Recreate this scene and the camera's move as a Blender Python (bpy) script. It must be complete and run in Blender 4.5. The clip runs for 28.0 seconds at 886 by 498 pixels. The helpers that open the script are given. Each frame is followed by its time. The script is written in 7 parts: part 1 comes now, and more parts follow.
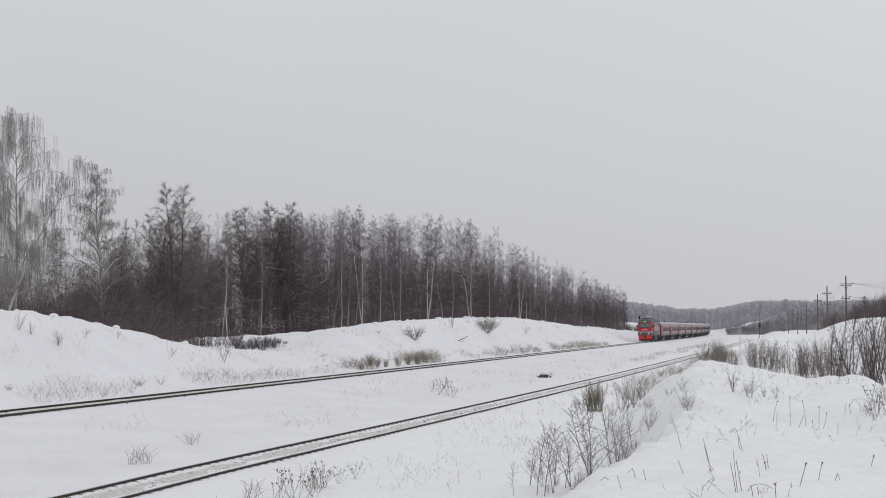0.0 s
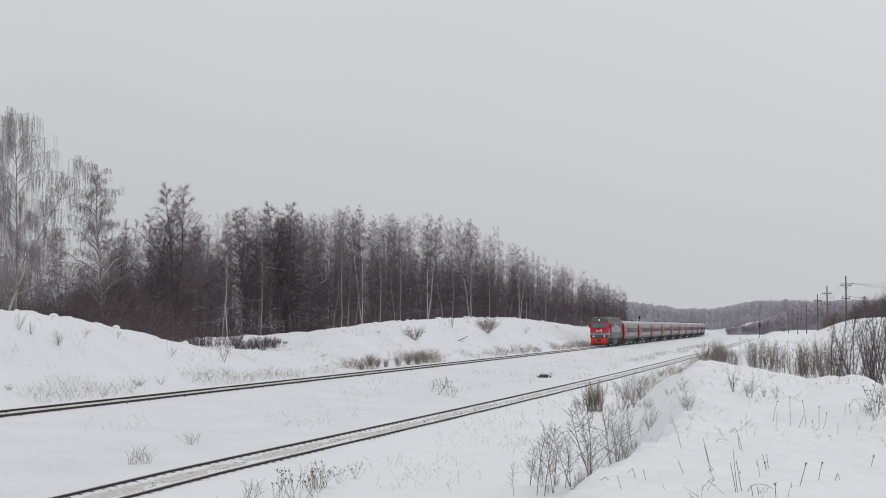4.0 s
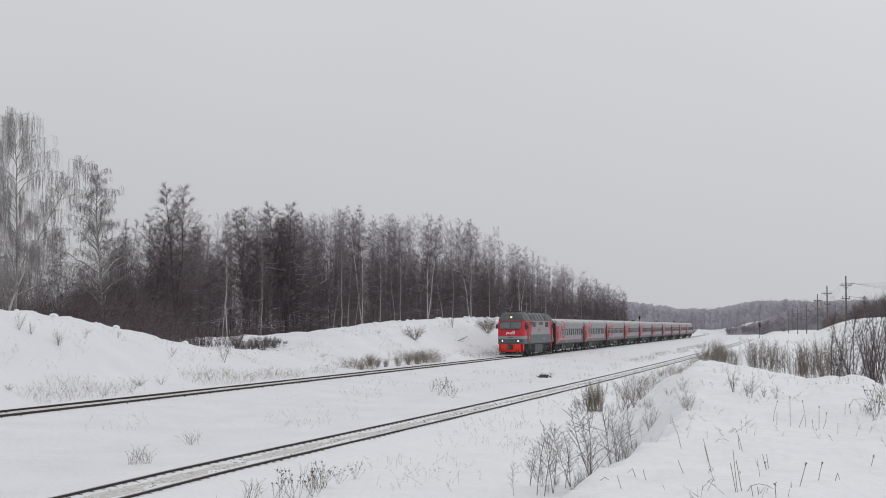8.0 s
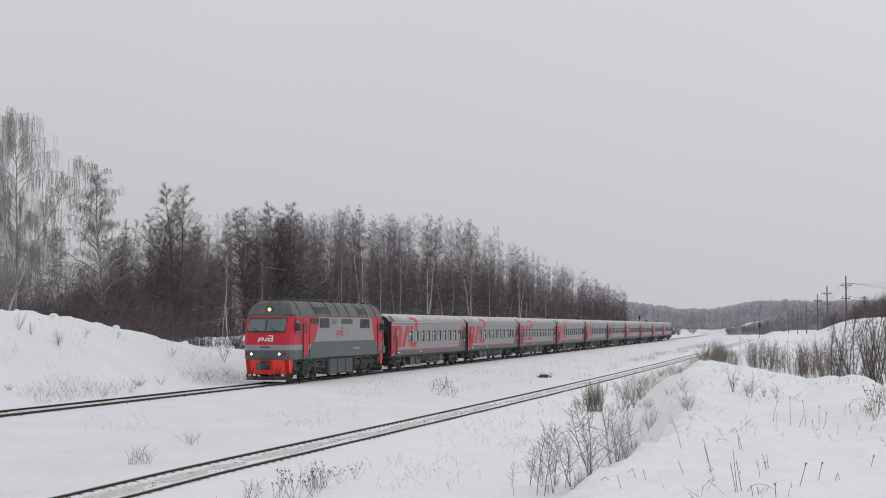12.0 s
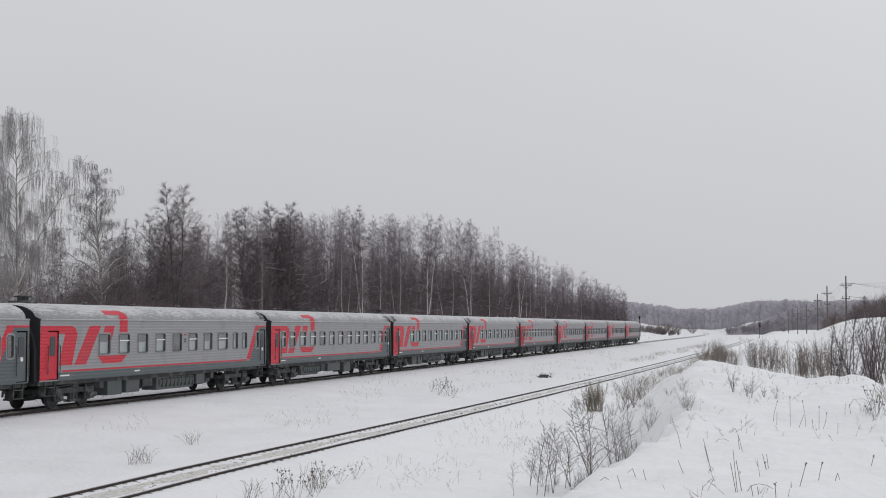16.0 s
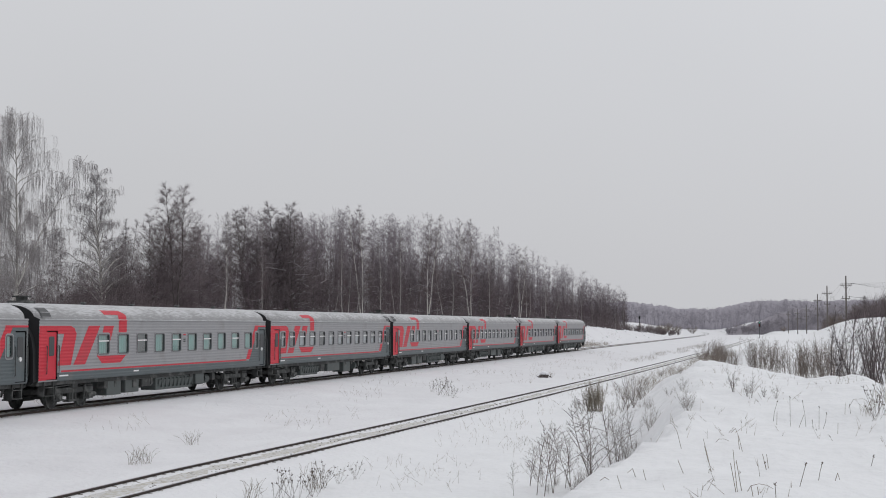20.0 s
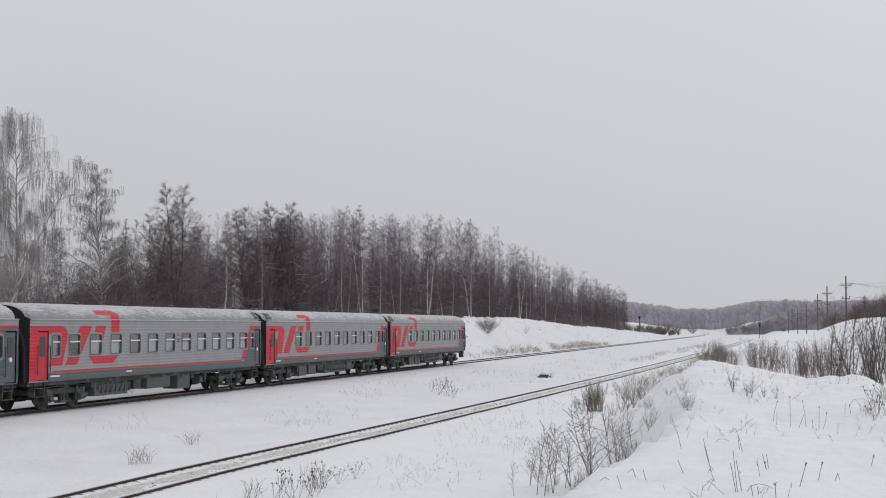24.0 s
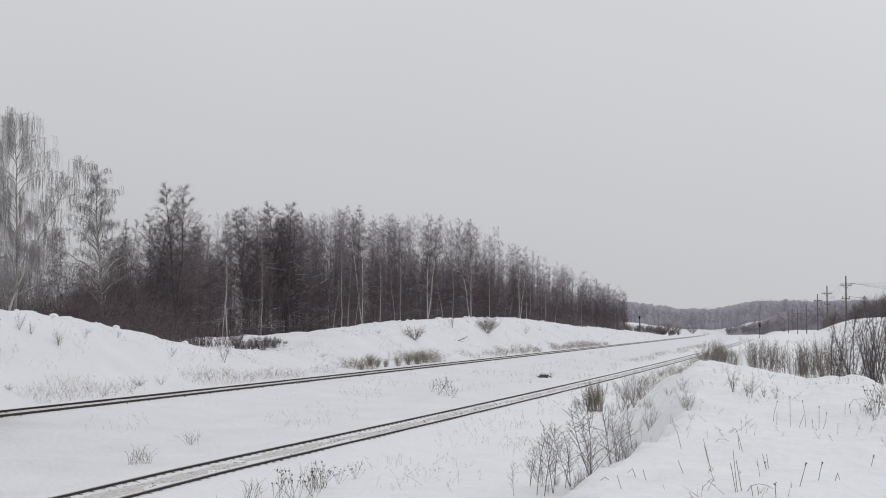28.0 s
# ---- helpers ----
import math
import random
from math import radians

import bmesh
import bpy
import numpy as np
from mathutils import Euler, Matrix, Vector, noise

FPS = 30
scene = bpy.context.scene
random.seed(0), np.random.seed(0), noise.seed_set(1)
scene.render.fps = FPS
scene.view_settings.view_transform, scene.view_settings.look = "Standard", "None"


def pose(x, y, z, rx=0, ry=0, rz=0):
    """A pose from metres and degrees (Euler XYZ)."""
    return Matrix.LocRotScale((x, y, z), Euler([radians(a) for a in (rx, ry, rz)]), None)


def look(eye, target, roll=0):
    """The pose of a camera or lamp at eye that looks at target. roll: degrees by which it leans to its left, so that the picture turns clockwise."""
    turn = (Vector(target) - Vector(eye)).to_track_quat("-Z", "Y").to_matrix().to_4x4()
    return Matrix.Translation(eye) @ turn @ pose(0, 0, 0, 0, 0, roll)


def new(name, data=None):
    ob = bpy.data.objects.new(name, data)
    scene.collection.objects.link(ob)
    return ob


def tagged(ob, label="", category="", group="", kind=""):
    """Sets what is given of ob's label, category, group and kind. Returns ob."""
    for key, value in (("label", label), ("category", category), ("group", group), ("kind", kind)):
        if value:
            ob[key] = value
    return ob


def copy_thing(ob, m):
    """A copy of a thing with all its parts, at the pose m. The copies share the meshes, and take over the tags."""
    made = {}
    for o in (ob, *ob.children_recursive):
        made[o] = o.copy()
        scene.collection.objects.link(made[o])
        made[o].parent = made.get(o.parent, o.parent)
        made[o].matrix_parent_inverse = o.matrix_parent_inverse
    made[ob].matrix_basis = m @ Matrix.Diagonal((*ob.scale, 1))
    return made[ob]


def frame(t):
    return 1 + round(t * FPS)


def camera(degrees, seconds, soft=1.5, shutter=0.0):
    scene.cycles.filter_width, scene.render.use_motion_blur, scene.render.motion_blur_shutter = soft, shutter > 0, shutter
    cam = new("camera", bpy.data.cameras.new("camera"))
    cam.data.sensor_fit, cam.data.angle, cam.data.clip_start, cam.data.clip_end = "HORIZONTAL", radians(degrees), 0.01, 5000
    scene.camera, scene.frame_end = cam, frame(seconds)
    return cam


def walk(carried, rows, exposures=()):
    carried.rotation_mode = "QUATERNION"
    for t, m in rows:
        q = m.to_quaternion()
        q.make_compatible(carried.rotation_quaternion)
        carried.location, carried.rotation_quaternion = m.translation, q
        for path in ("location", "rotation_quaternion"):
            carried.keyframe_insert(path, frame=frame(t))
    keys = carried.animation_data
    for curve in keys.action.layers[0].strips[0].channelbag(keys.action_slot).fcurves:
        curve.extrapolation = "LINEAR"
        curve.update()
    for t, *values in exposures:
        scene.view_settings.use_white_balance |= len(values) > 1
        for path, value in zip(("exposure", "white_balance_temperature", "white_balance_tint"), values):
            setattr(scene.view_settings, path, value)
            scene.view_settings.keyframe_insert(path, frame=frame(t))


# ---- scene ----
# ---- camera: it stands still on the snow bank beside the line ----
EYE = Vector((0.0, 0.0, 3.398))
TILT = radians(3.2456)
cam = camera(36.154, 28.0, soft=1.0)
STAND = look(EYE, EYE + Vector((0, math.cos(TILT), math.sin(TILT))))
walk(cam, [(0.0, STAND), (28.0, STAND)], exposures=[(0.0, 0.0, 6500, 10), (28.0, 0.0, 6500, 10)])

# ---- overcast winter daylight ----
SUN_EL, SUN_ROT = radians(52), radians(-60)
world = bpy.data.worlds.new("overcast_sky")
scene.world = world
world.use_nodes = True
wn, wl = world.node_tree.nodes, world.node_tree.links
wn.clear()
w_out = wn.new("ShaderNodeOutputWorld")
w_bg = wn.new("ShaderNodeBackground")
w_sky = wn.new("ShaderNodeTexSky")
w_sky.sky_type, w_sky.sun_disc = "NISHITA", False
w_sky.sun_elevation, w_sky.sun_rotation = SUN_EL, SUN_ROT
w_sky.air_density, w_sky.dust_density, w_sky.ozone_density = 1.0, 6.0, 1.0
w_sky.sun_intensity = 0.4
# cloud deck: brighter towards the zenith, as under any closed cloud cover
w_geo = wn.new("ShaderNodeTexCoord")
w_sep = wn.new("ShaderNodeSeparateXYZ")
wl.new(w_geo.outputs["Generated"], w_sep.inputs[0])
w_ramp = wn.new("ShaderNodeValToRGB")
w_ramp.color_ramp.elements[0].position, w_ramp.color_ramp.elements[0].color = 0.0, (6.0, 6.05, 6.3, 1)
w_ramp.color_ramp.elements[1].position, w_ramp.color_ramp.elements[1].color = 1.0, (7.6, 7.72, 8.1, 1)
e = w_ramp.color_ramp.elements.new(0.27)
e.color = (7.0, 7.1, 7.35, 1)
wl.new(w_sep.outputs["Z"], w_ramp.inputs[0])
w_noise = wn.new("ShaderNodeTexNoise")
w_noise.inputs["Scale"].default_value, w_noise.inputs["Detail"].default_value = 2.2, 3
wl.new(w_geo.outputs["Generated"], w_noise.inputs["Vector"])
w_nr = wn.new("ShaderNodeMapRange")
w_nr.inputs["To Min"].default_value, w_nr.inputs["To Max"].default_value = 0.95, 1.05
wl.new(w_noise.outputs["Fac"], w_nr.inputs["Value"])
# the veiled sun stands to the east, where the cloud is brighter
w_east = wn.new("ShaderNodeMath")
w_east.operation = "MULTIPLY_ADD"
w_east.inputs[1].default_value = 0.16
wl.new(w_sep.outputs["X"], w_east.inputs[0])
wl.new(w_nr.outputs["Result"], w_east.inputs[2])
w_mul = wn.new("ShaderNodeVectorMath")
w_mul.operation = "SCALE"
wl.new(w_ramp.outputs["Color"], w_mul.inputs[0])
wl.new(w_east.outputs[0], w_mul.inputs["Scale"])
w_mix = wn.new("ShaderNodeMix")
w_mix.data_type = "RGBA"
w_mix.inputs[0].default_value = 0.94
wl.new(w_sky.outputs["Color"], w_mix.inputs[6])
wl.new(w_mul.outputs[0], w_mix.inputs[7])
wl.new(w_mix.outputs[2], w_bg.inputs["Color"])
w_bg.inputs["Strength"].default_value = 0.095
wl.new(w_bg.outputs[0], w_out.inputs[0])

sun_data = bpy.data.lights.new("sun", "SUN")
sun_data.energy, sun_data.angle, sun_data.color = 0.50, radians(50), (1.0, 0.97, 0.93)
sun = new("sun", sun_data)
sun.matrix_world = look((0, 0, 200), Vector((0, 0, 200)) - Vector((math.cos(SUN_EL) * math.sin(-SUN_ROT), math.cos(SUN_EL) * math.cos(SUN_ROT), math.sin(SUN_EL))))


# ---- materials ----
def mat(name, base, rough=0.6, metal=0.0, var=0.12, fine=30.0, coarse=2.5, bump=0.0, tint=None, tint_amount=0.5, tint_edge=0.55, coat=0.0, island=0.0, obrand=0.0):
    """A surface with grain at two scales; tint: a second colour that lies in patches (dirt, snow, frost)."""
    m = bpy.data.materials.new(name)
    m.use_nodes = True
    n, l = m.node_tree.nodes, m.node_tree.links
    b = n["Principled BSDF"]
    b.inputs["Roughness"].default_value, b.inputs["Metallic"].default_value = rough, metal
    b.inputs["Coat Weight"].default_value = coat
    tc = n.new("ShaderNodeTexCoord")
    n1, n2 = n.new("ShaderNodeTexNoise"), n.new("ShaderNodeTexNoise")
    n1.inputs["Scale"].default_value, n1.inputs["Detail"].default_value = fine, 4
    n2.inputs["Scale"].default_value, n2.inputs["Detail"].default_value = coarse, 5
    for k in (n1, n2):
        l.new(tc.outputs["Object"], k.inputs["Vector"])
    mix = n.new("ShaderNodeMath")
    mix.operation = "ADD"
    l.new(n1.outputs["Fac"], mix.inputs[0])
    l.new(n2.outputs["Fac"], mix.inputs[1])
    mr = n.new("ShaderNodeMapRange")
    mr.inputs["From Min"].default_value, mr.inputs["From Max"].default_value = 0.55, 1.45
    mr.inputs["To Min"].default_value, mr.inputs["To Max"].default_value = 1 - var, 1 + var
    l.new(mix.outputs[0], mr.inputs["Value"])
    val = mr.outputs["Result"]
    if island or obrand:
        src = n.new("ShaderNodeNewGeometry").outputs["Random Per Island"] if island else n.new("ShaderNodeObjectInfo").outputs["Random"]
        r = n.new("ShaderNodeMapRange")
        amount = island or obrand
        r.inputs["To Min"].default_value, r.inputs["To Max"].default_value = 1 - amount, 1 + amount
        l.new(src, r.inputs["Value"])
        mm = n.new("ShaderNodeMath")
        mm.operation = "MULTIPLY"
        l.new(val, mm.inputs[0])
        l.new(r.outputs["Result"], mm.inputs[1])
        val = mm.outputs[0]
    sc = n.new("ShaderNodeVectorMath")
    sc.operation = "SCALE"
    sc.inputs[0].default_value = base
    l.new(val, sc.inputs["Scale"])
    col = sc.outputs[0]
    if tint:
        tr = n.new("ShaderNodeMapRange")
        tr.inputs["From Min"].default_value, tr.inputs["From Max"].default_value = tint_edge, tint_edge + 0.12
        tr.inputs["To Max"].default_value = tint_amount
        l.new(n2.outputs["Fac"], tr.inputs["Value"])
        tm = n.new("ShaderNodeMix")
        tm.data_type = "RGBA"
        l.new(tr.outputs["Result"], tm.inputs[0])
        l.new(col, tm.inputs[6])
        tm.inputs[7].default_value = (*tint, 1)
        col = tm.outputs[2]
    l.new(col, b.inputs["Base Color"])
    if bump:
        bp = n.new("ShaderNodeBump")
        bp.inputs["Strength"].default_value, bp.inputs["Distance"].default_value = 1.0, bump
        l.new(mix.outputs[0], bp.inputs["Height"])
        l.new(bp.outputs[0], b.inputs["Normal"])
    return m


def snow_material():
    m = mat("snow", (0.803, 0.815, 0.830), 0.75, var=0.045, fine=5.0, coarse=0.8, bump=0.05)
    n, l = m.node_tree.nodes, m.node_tree.links
    b = n["Principled BSDF"]
    b.inputs["Specular IOR Level"].default_value = 0.25
    # the snow turns greyer from the side track on, in soft drifts
    old = b.inputs["Base Color"].links[0].from_socket
    tc, dot, mr, nz, mu, mx = [n.new("ShaderNode" + k) for k in ("TexCoord", "VectorMath", "MapRange", "TexNoise", "Math", "Mix")]
    dot.operation = "DOT_PRODUCT"
    dot.inputs[1].default_value = (math.cos(0.250479), -math.sin(0.250479), 0)
    l.new(tc.outputs["Object"], dot.inputs[0])
    mr.interpolation_type = "SMOOTHSTEP"
    mr.inputs["From Min"].default_value, mr.inputs["From Max"].default_value = -9.0, -20.0
    l.new(dot.outputs["Value"], mr.inputs["Value"])
    nz.inputs["Scale"].default_value, nz.inputs["Detail"].default_value = 0.35, 6
    l.new(tc.outputs["Object"], nz.inputs["Vector"])
    mu.operation = "MULTIPLY"
    l.new(mr.outputs["Result"], mu.inputs[0])
    l.new(nz.outputs["Fac"], mu.inputs[1])
    mx.data_type = "RGBA"
    l.new(mu.outputs[0], mx.inputs[0])
    l.new(old, mx.inputs[6])
    mx.inputs[7].default_value = (0.69, 0.685, 0.71, 1)
    l.new(mx.outputs[2], b.inputs["Base Color"])
    return m


def roof_material():
    """Grey sheet roof: snow lies in combed streaks on its flatter top and thins out down the curve."""
    m = mat("grey_roof_with_snow", (0.285, 0.285, 0.288), 0.6, var=0.14, fine=14, coarse=2.0, obrand=0.1)
    n, l = m.node_tree.nodes, m.node_tree.links
    b = n["Principled BSDF"]
    old = b.inputs["Base Color"].links[0].from_socket
    tc, mp, n1, n2, geo, sep, flat, add, mask, mx = [n.new("ShaderNode" + k) for k in ("TexCoord", "Mapping", "TexNoise", "TexNoise", "NewGeometry", "SeparateXYZ", "MapRange", "Math", "MapRange", "Mix")]
    mp.inputs["Scale"].default_value = (1.1, 5.0, 9.0)
    l.new(tc.outputs["Object"], mp.inputs["Vector"])
    n1.inputs["Scale"].default_value, n1.inputs["Detail"].default_value = 2.2, 6
    l.new(mp.outputs[0], n1.inputs["Vector"])
    n2.inputs["Scale"].default_value, n2.inputs["Detail"].default_value = 0.55, 3
    l.new(tc.outputs["Object"], n2.inputs["Vector"])
    l.new(geo.outputs["Normal"], sep.inputs[0])
    flat.inputs["From Min"].default_value, flat.inputs["From Max"].default_value = 0.15, 0.98
    flat.inputs["To Min"].default_value, flat.inputs["To Max"].default_value = -0.16, 0.16
    l.new(sep.outputs["Z"], flat.inputs["Value"])
    add.operation = "MULTIPLY_ADD"
    add.inputs[1].default_value = 0.55
    l.new(n2.outputs["Fac"], add.inputs[0])
    total = n.new("ShaderNodeMath")
    total.operation = "ADD"
    l.new(n1.outputs["Fac"], add.inputs[2])
    l.new(add.outputs[0], total.inputs[0])
    l.new(flat.outputs["Result"], total.inputs[1])
    mask.inputs["From Min"].default_value, mask.inputs["From Max"].default_value = 0.70, 0.98
    mask.inputs["To Max"].default_value = 0.62
    l.new(total.outputs[0], mask.inputs["Value"])
    mx.data_type = "RGBA"
    l.new(mask.outputs["Result"], mx.inputs[0])
    l.new(old, mx.inputs[6])
    mx.inputs[7].default_value = (0.66, 0.67, 0.69, 1)
    l.new(mx.outputs[2], b.inputs["Base Color"])
    return m


def frosted(name, base, frost, lo, hi, share):
    """Bare twigs whose upper part carries hoarfrost."""
    m = mat(name, base, 0.85, var=0.2, fine=6, coarse=0.6, obrand=0.22)
    n, l = m.node_tree.nodes, m.node_tree.links
    b = n["Principled BSDF"]
    old = b.inputs["Base Color"].links[0].from_socket
    tc = n.new("ShaderNodeTexCoord")
    sp = n.new("ShaderNodeSeparateXYZ")
    l.new(tc.outputs["Object"], sp.inputs[0])
    mr = n.new("ShaderNodeMapRange")
    mr.inputs["From Min"].default_value, mr.inputs["From Max"].default_value = lo, hi
    mr.inputs["To Max"].default_value = share
    l.new(sp.outputs["Z"], mr.inputs["Value"])
    mx = n.new("ShaderNodeMix")
    mx.data_type = "RGBA"
    l.new(mr.outputs["Result"], mx.inputs[0])
    l.new(old, mx.inputs[6])
    mx.inputs[7].default_value = (*frost, 1)
    l.new(mx.outputs[2], b.inputs["Base Color"])
    return m


def glass_material(name, tone):
    """A thin tinted pane: what is behind shows through, the sky mirrors in it."""
    m = bpy.data.materials.new(name)
    m.use_nodes = True
    n, l = m.node_tree.nodes, m.node_tree.links
    n.clear()
    out = n.new("ShaderNodeOutputMaterial")
    tr, gl, mx, fr = n.new("ShaderNodeBsdfTransparent"), n.new("ShaderNodeBsdfGlossy"), n.new("ShaderNodeMixShader"), n.new("ShaderNodeLayerWeight")
    tr.inputs["Color"].default_value = (*tone, 1)
    gl.inputs["Roughness"].default_value = 0.05
    fr.inputs["Blend"].default_value = 0.5
    pw, mr = n.new("ShaderNodeMath"), n.new("ShaderNodeMapRange")
    pw.operation = "POWER"
    pw.inputs[1].default_value = 4.0
    mr.inputs["To Min"].default_value, mr.inputs["To Max"].default_value = 0.22, 0.9
    l.new(fr.outputs["Facing"], pw.inputs[0])
    l.new(pw.outputs[0], mr.inputs["Value"])
    l.new(mr.outputs["Result"], mx.inputs[0])
    l.new(tr.outputs[0], mx.inputs[1])
    l.new(gl.outputs[0], mx.inputs[2])
    l.new(mx.outputs[0], out.inputs[0])
    return m


def glow_material(name, colour, strength):
    m = bpy.data.materials.new(name)
    m.use_nodes = True
    b = m.node_tree.nodes["Principled BSDF"]
    b.inputs["Base Color"].default_value = (*colour, 1)
    b.inputs["Emission Color"].default_value = (*colour, 1)
    b.inputs["Emission Strength"].default_value = strength
    return m


SNOW = snow_material()
SNOW_LUMP = mat("snow_lump", (0.84, 0.85, 0.88), 0.75, var=0.04, fine=9, coarse=1.2, bump=0.02)
TRACK_SNOW = mat("trodden_snow", (0.66, 0.66, 0.66), 0.8, var=0.2, fine=26, coarse=7.0, bump=0.03, tint=(0.40, 0.365, 0.27), tint_amount=0.65, tint_edge=0.47)
RAIL_SIDE = mat("rusty_rail", (0.055, 0.04, 0.035), 0.7, 0.3, var=0.3, fine=12, coarse=1.0)
RAIL_TOP = mat("worn_steel", (0.42, 0.42, 0.44), 0.32, 0.9, var=0.15, fine=10, coarse=1.0)
SLEEPER = mat("old_concrete_sleeper", (0.2, 0.19, 0.17), 0.9, var=0.25, fine=20, coarse=2, obrand=0.25)
CHIP = mat("dark_chips", (0.16, 0.15, 0.13), 0.9, var=0.3, fine=10, coarse=2, island=0.5)
GREY_LIGHT = mat("light_grey_paint", (0.285, 0.285, 0.295), 0.5, var=0.09, fine=9, coarse=0.7, tint=(0.21, 0.205, 0.2), tint_amount=0.55)
GREY_DARK = mat("dark_grey_paint", (0.085, 0.105, 0.112), 0.5, var=0.12, fine=9, coarse=0.8, tint=(0.125, 0.125, 0.12), tint_amount=0.55)
RED = mat("red_paint", (0.55, 0.013, 0.034), 0.5, var=0.1, fine=9, coarse=0.8, tint=(0.36, 0.035, 0.052), tint_amount=0.5)
ORANGE = mat("orange_red_paint", (0.92, 0.042, 0.022), 0.45, var=0.08, fine=9, coarse=0.9)
WHITE = mat("white_paint", (0.78, 0.78, 0.78), 0.5, var=0.06)
ROOF_SNOWY = roof_material()
ROOF_GREY = mat("grey_roof_paint", (0.075, 0.08, 0.083), 0.5, var=0.12, fine=9, coarse=0.9, tint=(0.15, 0.15, 0.15), tint_amount=0.4)
UNDER = mat("grimy_steel", (0.052, 0.054, 0.053), 0.75, 0.15, var=0.4, fine=14, coarse=2.4, tint=(0.15, 0.155, 0.15), tint_amount=0.6, tint_edge=0.5)
UNDER_GREY = mat("grimy_grey_box", (0.078, 0.09, 0.088), 0.65, var=0.2, fine=12, coarse=1.5, tint=(0.07, 0.07, 0.068), tint_amount=0.6)
RUBBER = mat("black_rubber", (0.022, 0.022, 0.024), 0.8, var=0.2)
FRAME = mat("dark_window_frame", (0.05, 0.052, 0.055), 0.5, var=0.1)
GUTTER_SNOW = mat("old_snow_in_gutter", (0.56, 0.57, 0.58), 0.8, var=0.25, fine=8, coarse=1.1)
WINDOW_RIM = mat("grey_window_rim", (0.115, 0.118, 0.122), 0.5, var=0.1)
CURTAIN = mat("pale_curtain", (0.62, 0.64, 0.66), 0.85, var=0.08, fine=20, coarse=4)
LINING = mat("cabin_lining", (0.34, 0.34, 0.33), 0.8, var=0.15)
GLASS = glass_material("window_glass", (0.72, 0.76, 0.77))
GLASS_GREEN = glass_material("green_window_glass", (0.34, 0.66, 0.60))
GLASS_VIOLET = glass_material("violet_window_glass", (0.60, 0.54, 0.66))
HEADLAMP = glow_material("lit_headlamp", (1.0, 0.62, 0.28), 1.3)
MARKER = glow_material("lit_marker_lamp", (0.95, 0.97, 1.0), 1.6)
RED_LENS = mat("red_lens", (0.25, 0.02, 0.02), 0.2, var=0.05)
GREEN_LENS = glow_material("green_signal_light", (0.25, 1.0, 0.7), 0.8)
BARK_BIRCH = mat("birch_bark", (0.52, 0.50, 0.47), 0.85, var=0.18, fine=9, coarse=1.3, tint=(0.07, 0.06, 0.055), tint_amount=0.75, tint_edge=0.56, obrand=0.15)
BARK_DARK = mat("dark_bark", (0.10, 0.086, 0.082), 0.9, var=0.3, fine=9, coarse=1.2, obrand=0.25)
TWIG_BIRCH = frosted("frosted_birch_twigs", (0.120, 0.090, 0.094), (0.44, 0.42, 0.435), 9.0, 19.0, 0.5)
TWIG_DARK = frosted("dark_twigs", (0.142, 0.116, 0.122), (0.34, 0.325, 0.335), 10.0, 19.0, 0.45)
TWIG_WEEP = frosted("frosted_weeping_twigs", (0.29, 0.258, 0.255), (0.66, 0.64, 0.64), 0.0, 16.0, 0.65)
TWIG_BROAD = frosted("frosted_drooping_twigs", (0.24, 0.21, 0.21), (0.58, 0.56, 0.57), 2.0, 15.0, 0.65)
SNOWY_BOUGH = mat("snowy_bough", (0.36, 0.345, 0.35), 0.9, var=0.25, fine=6, coarse=0.5, island=0.45)
# pale violet-grey base colour paints in the haze of distance
TWIG_FAR = mat("haze_pale_far_woods", (0.345, 0.33, 0.37), 0.95, var=0.14, fine=0.5, coarse=0.06, island=0.08)
BRUSH = mat("reddish_brush", (0.145, 0.117, 0.123), 0.9, var=0.25, island=0.35)
SHRUB = mat("bare_shrub_twigs", (0.205, 0.172, 0.148), 0.9, var=0.25, fine=8, coarse=1, island=0.25)
SHRUB_DARK = mat("dark_shrub_stems", (0.105, 0.086, 0.088), 0.9, var=0.25, fine=8, coarse=1, island=0.25)
SHRUB_BROWN = mat("brown_shrub_twigs", (0.16, 0.13, 0.115), 0.9, var=0.25, fine=8, coarse=1, island=0.3)
STRAW = mat("dry_grass", (0.27, 0.235, 0.185), 0.9, var=0.25, fine=8, coarse=1, island=0.3)
WEED = mat("dry_weed", (0.13, 0.105, 0.085), 0.9, var=0.25, fine=8, coarse=1, island=0.3)
POLE_WOOD = mat("weathered_pole", (0.14, 0.125, 0.115), 0.9, var=0.2)


